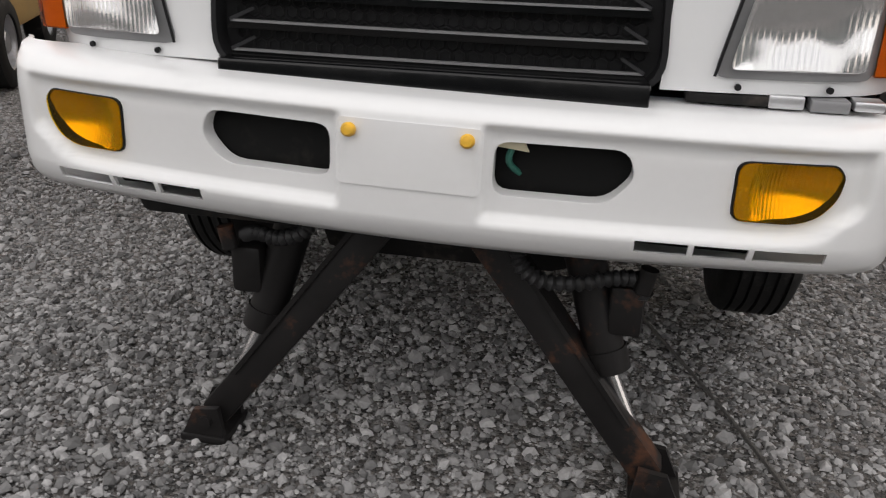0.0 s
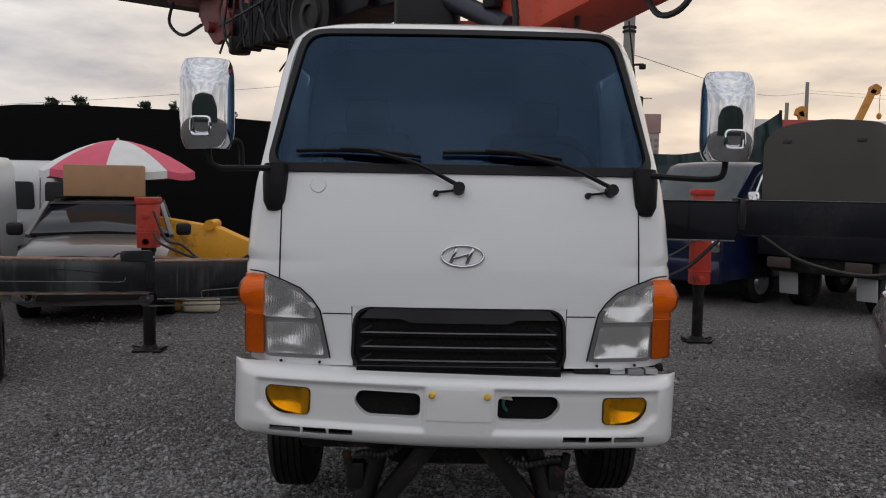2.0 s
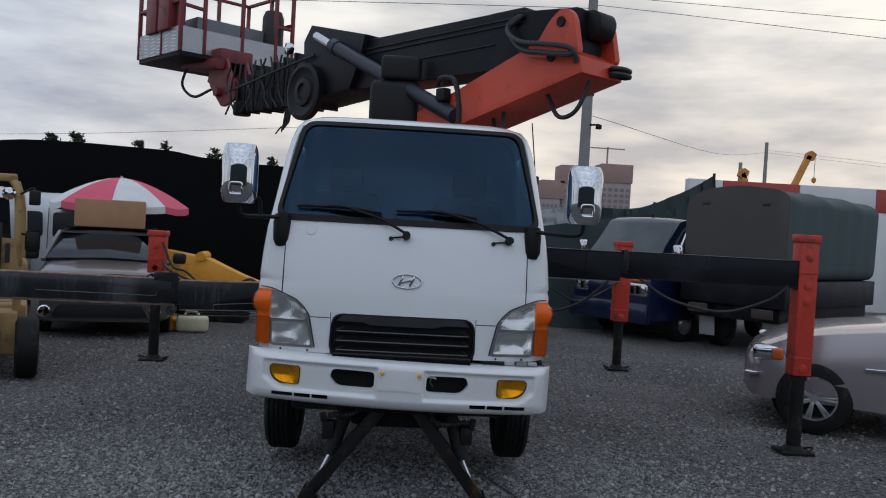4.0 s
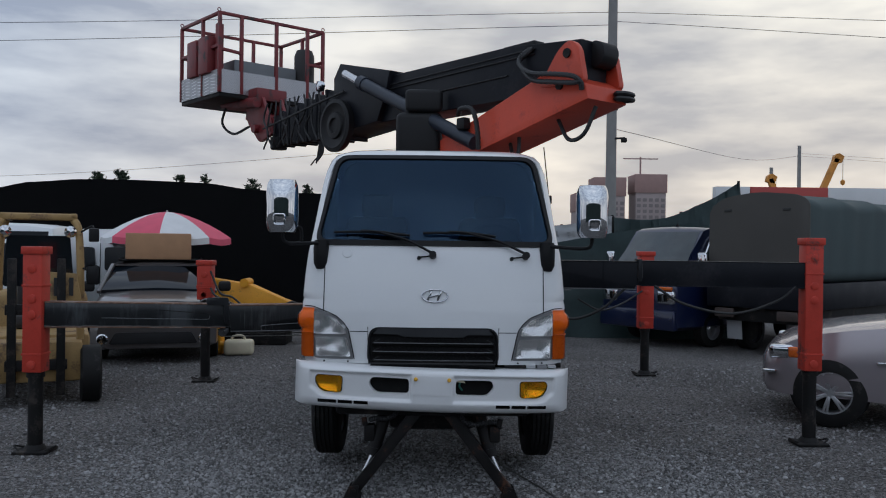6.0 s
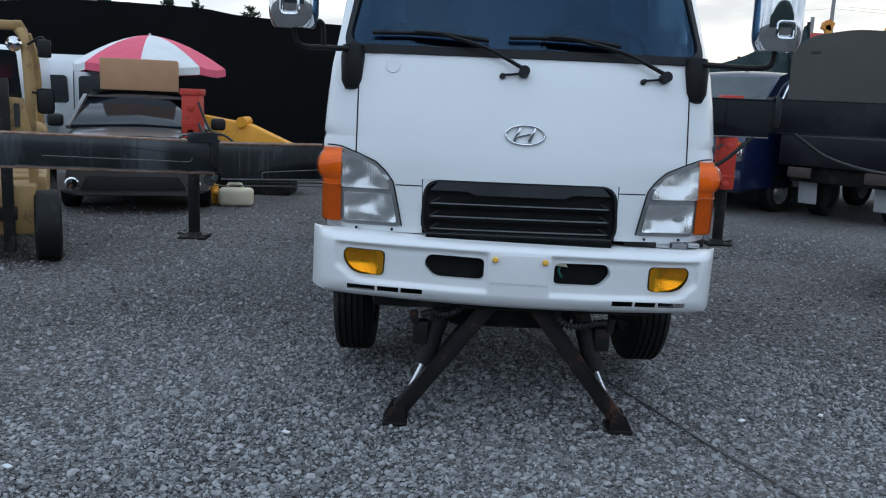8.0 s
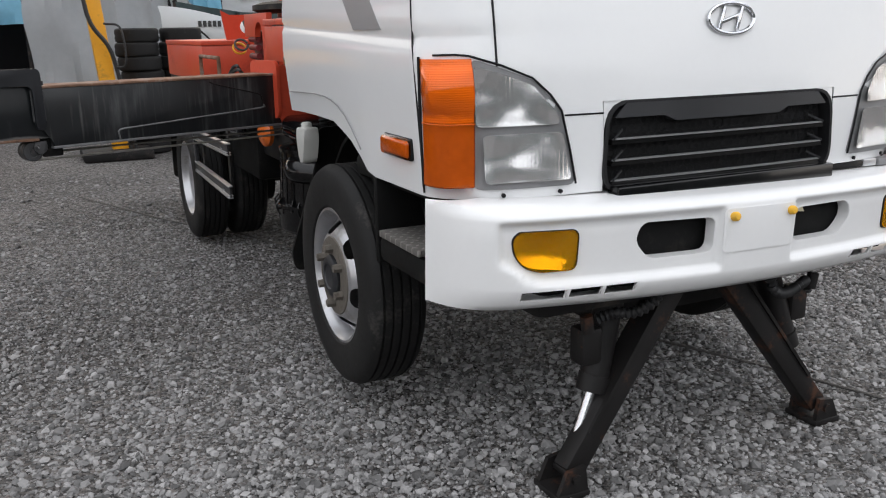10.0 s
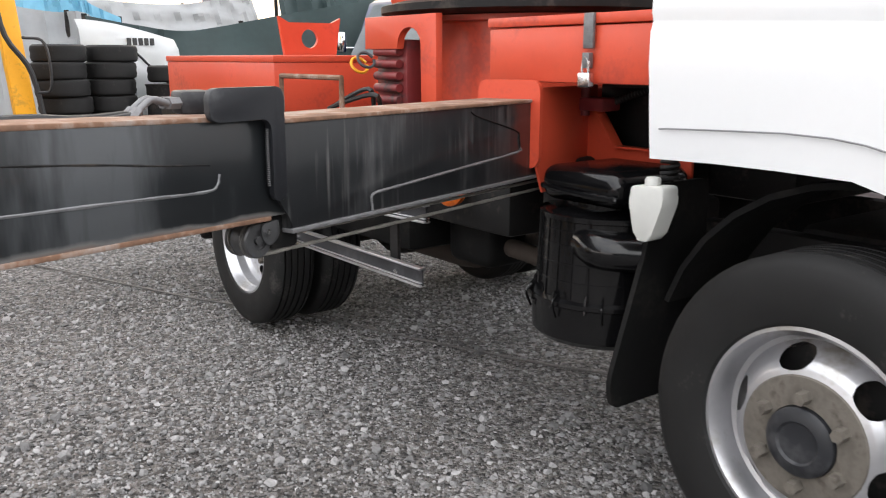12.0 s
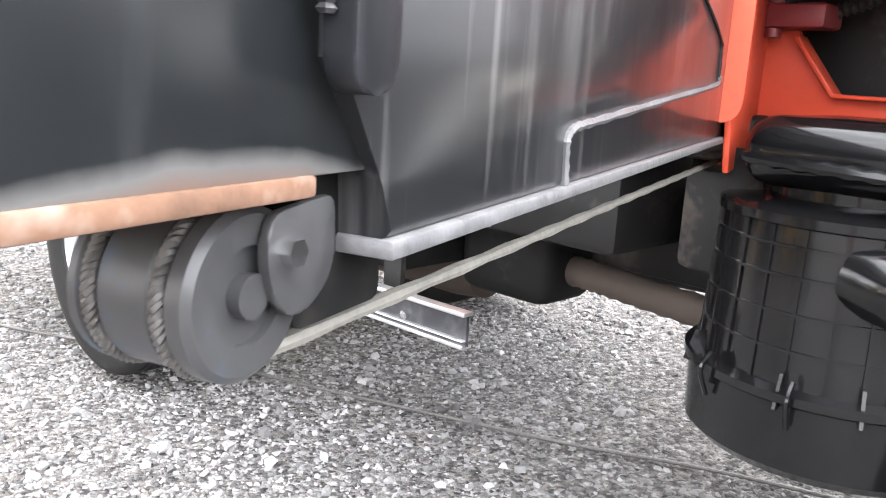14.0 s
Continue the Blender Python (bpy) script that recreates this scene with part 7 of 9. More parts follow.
    add_tube(bm, [LINK_M @ Vector((5.85, 0.22, 3.3)), LINK_M @ Vector((5.9, 0.25, 3.08)), LINK_M @ Vector((5.6, 0.25, 2.92)), LINK_M @ Vector((5.3, 0.2, 2.98))], 0.016, 8)
    part("linkage_hose", bm, HOSE, basket)
    bm = bm_new()
    add_lathe(bm, [(0.0, 0), (0.09, 0), (0.10, 0.02), (0.10, 0.14), (0, 0.15)], LINK_M @ Vector((4.85, 0.05, 2.68)), (0, 0, 1), 16)
    part("stop_pad", bm, BLACK, basket)


build_boom()
build_basket()

# ---- the yard round the truck ----


def loft(bm, stations, slot=0):
    """A body lofted along y from half sections of (half width, z), mirrored."""
    rows = []
    for y, half in stations:
        rows.append([(-x, y, z) for x, z in half] + [(x, y, z) for x, z in half[::-1]])
    vs = skin(bm, rows, closed=True, slot=slot)
    bm.faces.new(vs[0][::-1]).material_index = slot
    bm.faces.new(vs[-1]).material_index = slot


def car_wheel(parent, at, side, r, w, spokes=0):
    ax = (side, 0, 0)
    bm = bm_new()
    h = w / 2
    add_lathe(bm, [(r * 0.62, -h), (r * 0.9, -h), (r, -h * 0.8), (r, h * 0.8), (r * 0.9, h), (r * 0.62, h), (r * 0.6, h * 0.8)], at, ax, 40)
    ob = part("wheel", bm, RUBBER, parent)
    bm = bm_new()
    q = r * 0.62
    if spokes:
        add_lathe(bm, [(q, -h * 0.9), (q, h * 0.7), (q * 1.03, h * 0.92), (q * 0.93, h * 0.92), (q * 0.9, h * 0.5), (q * 0.9, -h * 0.5)], at, ax, 40)
        for k in range(spokes):
            for e in (-0.09, 0.09):
                a = 2 * math.pi * k / spokes + e
                d = Vector((0, math.cos(a), math.sin(a)))
                add_bar(bm, Vector(at) + Vector((side * h * 0.7, 0, 0)) + d * q * 0.15, Vector(at) + Vector((side * h * 0.75, 0, 0)) + d * q * 0.95, r * 0.075, 0.03, 0.004, up=(side, 0, 0))
        add_cyl(bm, Vector(at) + Vector((side * h * 0.5, 0, 0)), Vector(at) + Vector((side * h * 0.85, 0, 0)), q * 0.24)
    else:
        add_lathe(bm, [(q, -h * 0.9), (q, h * 0.7), (q * 1.03, h * 0.9), (q * 0.9, h * 0.8), (q * 0.85, h * 0.3), (q * 0.5, h * 0.4), (q * 0.35, h * 0.75), (0, h * 0.78)], at, ax, 32)
    part("rim", bm, SILVER, ob, "silver alloy rim" if spokes else "")
    bm = bm_new()
    add_cyl(bm, Vector(at) - Vector((side * h * 0.6, 0, 0)), Vector(at) + Vector((side * h * 0.1, 0, 0)), q * 0.88)
    part("brake", bm, CHASSIS, ob)
    return ob


def build_sedan():
    ob = thing("sedan", "pale mauve sedan with alloy wheels, parked on the gravel", "car", at=(3.45, 3.43, 0), turn=-115)
    bm = bm_new()

    def sec(w, zb, zm, zt, crown=0.02):
        return [(w * 0.72, zb), (w * 0.97, zb + 0.03), (w, (zb + zm) / 2), (w * 0.99, zm), (w * 0.93, zt - 0.03), (w * 0.80, zt), (w * 0.4, zt + crown), (0.001, zt + crown)]

    loft(bm, [(0.0, sec(0.60, 0.32, 0.45, 0.60)), (0.06, sec(0.74, 0.26, 0.50, 0.68)), (0.18, sec(0.82, 0.24, 0.56, 0.76)), (0.40, sec(0.86, 0.24, 0.62, 0.86)), (0.75, sec(0.875, 0.24, 0.66, 0.92)),
              (1.20, sec(0.88, 0.22, 0.68, 0.98)), (1.55, sec(0.88, 0.22, 0.70, 1.02)), (3.6, sec(0.88, 0.22, 0.72, 1.04)), (4.3, sec(0.85, 0.25, 0.72, 1.02)), (4.62, sec(0.75, 0.32, 0.70, 0.92))])
    body = part("body", bm, SEDAN_PAINT, ob, "pale mauve metallic body", 40)
    for y in (0.60, 3.30):
        for s in (-1, 1):
            c = bm_new()
            add_cyl(c, (s * 0.62, y, 0.325), (s * 1.0, y, 0.325), 0.365, n=40)
            cut(body, c)
            car_wheel(ob, (s * 0.775, y, 0.315), s, 0.315, 0.20, 7)
    for y in (0.60, 3.30):
        for s in (-1, 1):
            bm = bm_new()
            add_cyl(bm, (s * 0.60, y, 0.33), (s * 0.63, y, 0.33), 0.36, n=24)
            part("wheel_well", bm, BLACK, ob)
    bm = bm_new()
    loft(bm, [(1.42, [(0.76, 0.98), (0.74, 1.03), (0.5, 1.05), (0.001, 1.06)]), (2.05, [(0.80, 1.0), (0.64, 1.36), (0.4, 1.40), (0.001, 1.41)]), (3.1, [(0.80, 1.0), (0.62, 1.37), (0.4, 1.41), (0.001, 1.42)]), (3.9, [(0.76, 1.0), (0.70, 1.06), (0.5, 1.07), (0.001, 1.08)])])
    part("glasshouse", bm, DARK_GLASS, ob, "dark window glass")
    bm = bm_new()
    loft(bm, [(1.98, [(0.645, 1.365), (0.4, 1.405), (0.001, 1.415)]), (2.5, [(0.645, 1.40), (0.4, 1.435), (0.001, 1.445)]), (3.2, [(0.63, 1.36), (0.4, 1.41), (0.001, 1.42)])])
    for s in (-1, 1):
        add_bar(bm, (s * 0.765, 1.42, 1.02), (s * 0.64, 2.02, 1.385), 0.05, 0.05, 0.01)
        add_bar(bm, (s * 0.80, 2.62, 1.0), (s * 0.64, 2.6, 1.4), 0.05, 0.03, 0.01)
    part("roof", bm, SEDAN_PAINT, ob)
    for s in (-1, 1):
        bm = bm_new()
        add_box(bm, (s * 0.74 - 0.10, 0.07, 0.60), (s * 0.74 + 0.085, 0.30, 0.735), 0.04, seg=3)
        part("headlight", bm, CHROME, ob, "clear headlight")
        bm = bm_new()
        add_box(bm, (s * 0.835 - 0.03, 0.24, 0.62), (s * 0.835 + 0.018, 0.33, 0.72), 0.02)
        part("turn_signal", bm, AMBER_SOLID, ob, "amber turn signal")
        bm = bm_new()
        add_box(bm, (s * 0.96 - 0.08, 1.55, 1.02), (s * 0.96 + 0.08, 1.68, 1.13), 0.04, seg=3)
        part("door_mirror", bm, SEDAN_PAINT, ob)
        bm = bm_new()
        add_tube(bm, [(s * 0.884, 1.35, 0.25), (s * 0.886, 1.35, 0.6), (s * 0.88, 1.42, 0.97)], 0.004, 5)
        add_tube(bm, [(s * 0.884, 2.62, 0.25), (s * 0.886, 2.62, 0.6), (s * 0.88, 2.62, 1.0)], 0.004, 5)
        part("door_gap", bm, SEAL, ob)
        bm = bm_new()
        add_box(bm, (s * 0.885 - 0.012, 0.98, 0.60), (s * 0.885 + 0.01, 1.30, 0.63), 0.006)
        part("trim_strip", bm, CHROME, ob)
        bm = bm_new()
        add_box(bm, (s * 0.78 - 0.06, 0.015, 0.47), (s * 0.78 + 0.075, 0.14, 0.50), 0.008)
        part("trim_strip", bm, CHROME, ob)


def build_suv():
    ob = thing("suv", "dark taupe estate car with tinted windows and a roof rack", "car", at=(-3.74, 5.85, 0), turn=16)
    bm = bm_new()

    def sec(w, zb, zm, zt):
        return [(w * 0.8, zb), (w, zb + 0.06), (w, zm), (w * 0.94, zt - 0.05), (w * 0.82, zt), (w * 0.4, zt + 0.025), (0.001, zt + 0.03)]

    loft(bm, [(0, sec(0.70, 0.22, 0.45, 0.66)), (0.10, sec(0.80, 0.20, 0.5, 0.74)), (0.4, sec(0.83, 0.20, 0.58, 0.83)), (1.15, sec(0.84, 0.20, 0.66, 0.90)), (1.4, sec(0.84, 0.2, 0.66, 0.92)), (4.1, sec(0.84, 0.2, 0.66, 0.95))])
    part("body", bm, SUV_PAINT, ob, "dark taupe body")
    bm = bm_new()
    loft(bm, [(1.10, [(0.80, 0.88), (0.77, 0.93), (0.001, 0.96)]), (1.75, [(0.80, 0.9), (0.655, 1.250), (0.3, 1.285), (0.001, 1.290)]), (4.0, [(0.80, 0.92), (0.65, 1.270), (0.3, 1.300), (0.001, 1.310)])])
    part("glasshouse", bm, DEEP_GLASS, ob, "dark windscreen and windows")
    bm = bm_new()
    loft(bm, [(1.70, [(0.66, 1.260), (0.3, 1.295), (0.001, 1.300)]), (2.4, [(0.67, 1.305), (0.3, 1.330), (0.001, 1.335)]), (4.05, [(0.66, 1.280), (0.3, 1.310), (0.001, 1.320)])])
    for s in (-1, 1):
        add_bar(bm, (s * 0.80, 1.08, 0.90), (s * 0.665, 1.73, 1.275), 0.055, 0.05, 0.01)
        add_bar(bm, (s * 0.79, 2.6, 0.92), (s * 0.66, 2.6, 1.290), 0.05, 0.05, 0.01)
    part("roof", bm, SUV_PAINT, ob)
    bm = bm_new()
    add_prism(bm, rounded([(-0.56, 0.28), (0.56, 0.28), (0.48, 0.43), (-0.48, 0.43)], 0.03), "y", -0.03, 0.10, 0.006)
    part("front_grille", bm, BLACK, ob, "black lower grille")
    bm = bm_new()
    add_prism(bm, rounded([(-0.34, 0.51), (0.34, 0.51), (0.38, 0.62), (-0.38, 0.62)], 0.02), "y", -0.02, 0.06, 0.006)
    part("upper_grille", bm, BLACK, ob, "black upper grille")
    for s in (-1, 1):
        bm = bm_new()
        add_box(bm, (s * 0.62 - 0.16, 0.02, 0.52), (s * 0.62 + 0.16, 0.14, 0.67), 0.04, seg=3)
        part("headlight", bm, DARK_GLASS, ob)
        bm = bm_new()
        add_lathe(bm, [(0.075, 0), (0.075, 0.02), (0.06, 0.03), (0.0, 0.025)], (s * 0.64, 0.02, 0.34), (0, -1, 0), 20)
        part("fog_lamp", bm, CHROME, ob, "round chrome fog lamp")
        bm = bm_new()
        add_box(bm, (s * 0.95 - 0.10, 1.20, 0.90), (s * 0.95 + 0.08, 1.30, 1.05), 0.04, seg=3)
        part("door_mirror", bm, BLACK, ob)
        car_wheel(ob, (s * 0.74, 0.78, 0.315), s, 0.315, 0.2)
        car_wheel(ob, (s * 0.74, 3.3, 0.315), s, 0.315, 0.2)
        bm = bm_new()
        p0 = Vector((s * 0.05 - 0.3, 1.16, 0.955))
        add_bar(bm, p0, p0 + Vector((0.5, 0.06, 0.03)), 0.018, 0.018)
        part("wiper", bm, SEAL, ob)
    bm = bm_new()
    add_box(bm, (-0.62, 2.0, 1.325), (0.62, 3.2, 1.352), 0.01)
    for s in (-1, 1):
        add_bar(bm, (s * 0.6, 1.9, 1.35), (s * 0.6, 3.4, 1.35), 0.03, 0.03, 0.006)
    part("roof_rack", bm, BLACK, ob)


def build_carton():
    ob = thing("carton", "long brown cardboard carton lying on a car roof rack", "carton", at=(-4.36, 7.93, 1.353), turn=16)
    bm = bm_new()
    add_box(bm, (-0.49, -0.25, 0), (0.47, 0.25, 0.40), 0.012)
    for v in bm.verts:
        v.co += Vector((0, 0, 0.02 * math.sin(v.co.x * 7))) if v.co.z > 0.2 else Vector()
    part("box", bm, CARTON, ob)
    for s in (-1, 1):
        bm = bm_new()
        add_box(bm, (-0.48, s * 0.13 - 0.12, 0.372), (0.46, s * 0.13 + 0.115, 0.379), 0, pose(0, 0, 0.012, s * 3, 0, 0))
        part("flap", bm, CARTON, ob)


def build_van():
    ob = thing("van", "white minibus with dark side windows, parked behind the car", "van", at=(-4.65, 9.95, 0), turn=90)
    bm = bm_new()
    sec = lambda w, zt: [(w * 0.9, 0.3), (w, 0.36), (w, 1.05), (w * 0.93, zt - 0.12), (w * 0.85, zt - 0.02), (w * 0.5, zt), (0.001, zt + 0.01)]
    loft(bm, [(0, sec(0.78, 1.1)), (0.10, sec(0.84, 1.3)), (0.5, sec(0.85, 1.76)), (0.9, sec(0.85, 1.83)), (4.4, sec(0.85, 1.83))])
    part("body", bm, VAN_PAINT, ob, "white body")
    for y0, y1 in ((0.55, 1.04), (1.19, 1.66), (1.86, 2.70)):
        for s in (-1, 1):
            bm = bm_new()
            add_prism(bm, rounded([(y0, 1.12), (y1, 1.12), (y1, 1.52), (y0 + 0.03, 1.52)], 0.06), "x", s * 0.76, s * 0.853)
            part("side_window", bm, DARK_GLASS, ob)
            bm = bm_new()
            add_tube(bm, [(s * 0.853, y1 + 0.075, 0.45), (s * 0.856, y1 + 0.075, 1.05), (s * 0.83, y1 + 0.075, 1.66)], 0.006, 6)
            part("door_seam", bm, SEAL, ob)
    bm = bm_new()
    add_prism(bm, rounded([(-0.68, 1.22), (0.68, 1.22), (0.62, 1.66), (-0.62, 1.66)], 0.08), "y", 0.18, 0.2, m=pose(0, -0.60, 0.22, -24, 0, 0))
    part("windscreen", bm, DARK_GLASS, ob)
    for s in (-1, 1):
        car_wheel(ob, (s * 0.75, 0.9, 0.32), s, 0.32, 0.2)
        car_wheel(ob, (s * 0.75, 3.5, 0.32), s, 0.32, 0.2)
        bm = bm_new()
        add_box(bm, (s * 0.6 - 0.14, -0.02, 0.62), (s * 0.6 + 0.14, 0.06, 0.78), 0.03)
        part("headlight", bm, CHROME, ob)


def build_white_cab():
    ob = thing("delivery_truck", "white delivery truck cab with a blue-tinted windscreen, parked behind the forklift", "truck", at=(-6.5, 6.9, 0), turn=8)
    bm = bm_new()
    sec = lambda w, zt: [(w * 0.9, 0.35), (w, 0.42), (w, 1.05), (w * 0.97, zt - 0.16), (w * 0.88, zt - 0.04), (w * 0.5, zt), (0.001, zt + 0.01)]
    loft(bm, [(0, sec(0.76, 1.08)), (0.08, sec(0.82, 1.18)), (0.32, sec(0.84, 1.62)), (0.50, sec(0.84, 1.84)), (0.8, sec(0.84, 1.88)), (1.7, sec(0.84, 1.88))])
    part("cab", bm, VAN_PAINT, ob, "white cab")
    bm = bm_new()
    rows = []
    for t in np.linspace(0, 1, 5):
        y, z, w = 0.06 + 0.36 * t, 1.16 + 0.60 * t, 0.76 - 0.07 * t
        rows.append([(-w, y + 0.03, z), (-w * 0.6, y - 0.012, z), (0, y - 0.02, z), (w * 0.6, y - 0.012, z), (w, y + 0.03, z)])
    skin(bm, rows)
    bmesh.ops.solidify(bm, geom=bm.faces[:], thickness=0.02)
    part("windscreen", bm, DEEP_GLASS, ob, "blue-tinted windscreen")
    for s in (-1, 1):
        bm = bm_new()
        add_box(bm, (s * 0.58 - 0.14, -0.02, 0.70), (s * 0.58 + 0.14, 0.08, 0.88), 0.03, seg=3)
        part("headlight", bm, CHROME, ob)
        car_wheel(ob, (s * 0.72, 0.8, 0.34), s, 0.34, 0.2)
        car_wheel(ob, (s * 0.72, 2.9, 0.34), s, 0.34, 0.2)
    bm = bm_new()
    add_box(bm, (-0.78, -0.05, 0.36), (0.78, 0.08, 0.60), 0.03)
    part("bumper", bm, GRAPHIC, ob)
    bm = bm_new()
    add_box(bm, (-0.80, 1.75, 0.60), (0.80, 3.6, 0.95), 0.02)
    part("bed", bm, VAN_PAINT, ob)


def build_umbrella():
    ob = thing("parasol", "pink and white striped parasol, opened over the yard", "umbrella", at=(-4.60, 9.0, 0))
    n = 8
    for k in range(n):
        bm = bm_new()
        rows = []
        for i in range(7):
            r = 1.05 * i / 6
            z = 2.13 - 0.43 * (i / 6) ** 1.7
            row = []
            for j in range(7):
                t = j / 6
                a = 2 * math.pi * (k + t) / n + 0.2
                sag = 1 - 0.06 * (i / 6) * math.sin(math.pi * t)
                row.append((r * sag * math.cos(a), r * sag * math.sin(a), z - 0.03 * (i / 6) * math.sin(math.pi * t)))
            rows.append(row)
        a0, a1 = 2 * math.pi * k / n + 0.2, 2 * math.pi * (k + 1) / n + 0.2
        rows.append([(p[0] * 1.005, p[1] * 1.005, p[2] - 0.10) for p in rows[-1]])
        skin(bm, rows)
        bmesh.ops.remove_doubles(bm, verts=bm.verts, dist=1e-4)
        bmesh.ops.solidify(bm, geom=bm.faces[:], thickness=0.004)
        part("panel", bm, PINK if k % 2 else CLOTH_WHITE, ob, "pink panel" if k % 2 else "white panel")
    bm = bm_new()
    add_cyl(bm, (0, 0, 0), (0, 0, 2.16), 0.018, n=12)
    part("pole", bm, ALU, ob)
    for k in range(n):
        bm = bm_new()
        a = 2 * math.pi * k / n + 0.2
        add_tube(bm, [(0.4 * t * math.cos(a), 0.4 * t * math.sin(a), 1.55 + 0.42 * t) for t in (0.05, 1.0)], 0.006, 5, 1)
        part("rib", bm, ALU, ob)
    bm = bm_new()
    add_lathe(bm, [(0, 0), (0.22, 0), (0.22, 0.08), (0.06, 0.14), (0.04, 0.3), (0, 0.3)], (0, 0, 0), (0, 0, 1), 24)
    part("base", bm, CONCRETE, ob)


def build_forklift():
    ob = thing("forklift", "faded yellow forklift truck with a battered overhead guard", "forklift", at=(-3.985, 3.115, 0), turn=24)
    bm = bm_new()
    add_box(bm, (-0.5, 0.30, 0.28), (0.5, 1.6, 0.66), 0.05)
    add_box(bm, (-0.52, -0.10, 0.22), (0.42, 0.40, 0.62), 0.03)
    add_box(bm, (-0.5, 1.3, 0.3), (0.5, 2.0, 1.05), 0.10, seg=3)
    part("body", bm, FORK, ob, "faded yellow steel body")
    bm = bm_new()
    for s in (-1, 1):
        add_tube(bm, [(s * 0.40, 0.10, 0.62), (s * 0.40, 0.12, 1.2), (s * 0.38, 0.18, 1.72), (s * 0.33, 0.26, 1.84), (s * 0.30, 0.5, 1.88)], 0.038, 10)
        add_tube(bm, [(s * 0.44, 1.7, 0.95), (s * 0.42, 1.6, 1.6), (s * 0.36, 1.5, 1.86)], 0.035, 10)
        add_bar(bm, (s * 0.33, 0.2, 1.88), (s * 0.33, 1.55, 1.88), 0.07, 0.06, 0.015)
    add_bar(bm, (-0.36, 0.24, 1.87), (0.36, 0.24, 1.87), 0.08, 0.07, 0.02)
    guard = part("overhead_guard", bm, FORK, ob, "bent yellow overhead guard")
    for k in range(6):
        bm = bm_new()
        add_bar(bm, (-0.33, 0.45 + 0.19 * k, 1.90), (0.33, 0.45 + 0.19 * k, 1.90), 0.04, 0.03, 0.006)
        part("guard_bar", bm, FORK, guard)
    bm = bm_new()
    for s in (-1, 1):
        add_box(bm, (s * 0.22 - 0.04, -0.20, 0.10), (s * 0.22 + 0.04, -0.08, 1.45), 0.008)
    add_box(bm, (-0.28, -0.18, 0.9), (0.28, -0.10, 1.0), 0.008)
    add_box(bm, (-0.28, -0.18, 0.35), (0.28, -0.10, 0.45), 0.008)
    part("mast", bm, CHASSIS, ob, "dark lifting mast")
    bm = bm_new()
    add_prism(bm, [(0.02, 0.95), (0.42, 0.95), (0.36, 1.30), (0.08, 1.32)], "y", -0.12, -0.06, 0.01)
    part("load_backrest", bm, FORK, ob)
    bm = bm_new()
    for k in range(3):
        add_box(bm, (0.15 + 0.07 * k, -0.128, 1.08), (0.19 + 0.07 * k, -0.121, 1.26))
    part("marking_bars", bm, INK, ob)
    for s in (-1, 1):
        bm = bm_new()
        add_lathe(bm, [(0.0, 0), (0.055, 0.01), (0.06, 0.05), (0.04, 0.08), (0, 0.085)], (s * 0.30, 0.18, 1.72), (0, -1, 0), 18)
        part("work_lamp", bm, CHROME, ob, "round work lamp")
        car_wheel(ob, (s * 0.50, -0.02, 0.285), s, 0.285, 0.20)
        car_wheel(ob, (s * 0.42, 1.6, 0.26), s, 0.26, 0.16)
    bm = bm_new()
    add_tube(bm, [(0.40, 0.12, 1.72), (0.50, 0.05, 1.78), (0.52, 0.02, 1.74)], 0.010, 6)
    add_box(bm, (0.47, -0.02, 1.62), (0.57, 0.02, 1.76), 0.015)
    part("side_mirror", bm, BLACK, ob)
    bm = bm_new()
    add_tube(bm, [(0.40, 0.12, 1.35), (0.50, 0.05, 1.33)], 0.010, 6, 1)
    add_box(bm, (0.45, 0.0, 1.18), (0.58, 0.04, 1.38), 0.03)
    part("side_mirror", bm, BLACK, ob)
    bm = bm_new()
    add_prism(bm, rounded([(-0.34, 1.15), (0.34, 1.15), (0.30, 1.68), (-0.30, 1.68)], 0.04), "y", 0.46, 0.48)
    part("front_screen", bm, DARK_GLASS, ob)
    bm = bm_new()
    add_box(bm, (-0.26, 0.9, 0.66), (0.26, 1.3, 0.80), 0.04)
    add_box(bm, (-0.24, 1.22, 0.78), (0.24, 1.34, 1.25), 0.04)
    part("seat", bm, SEAT, ob)


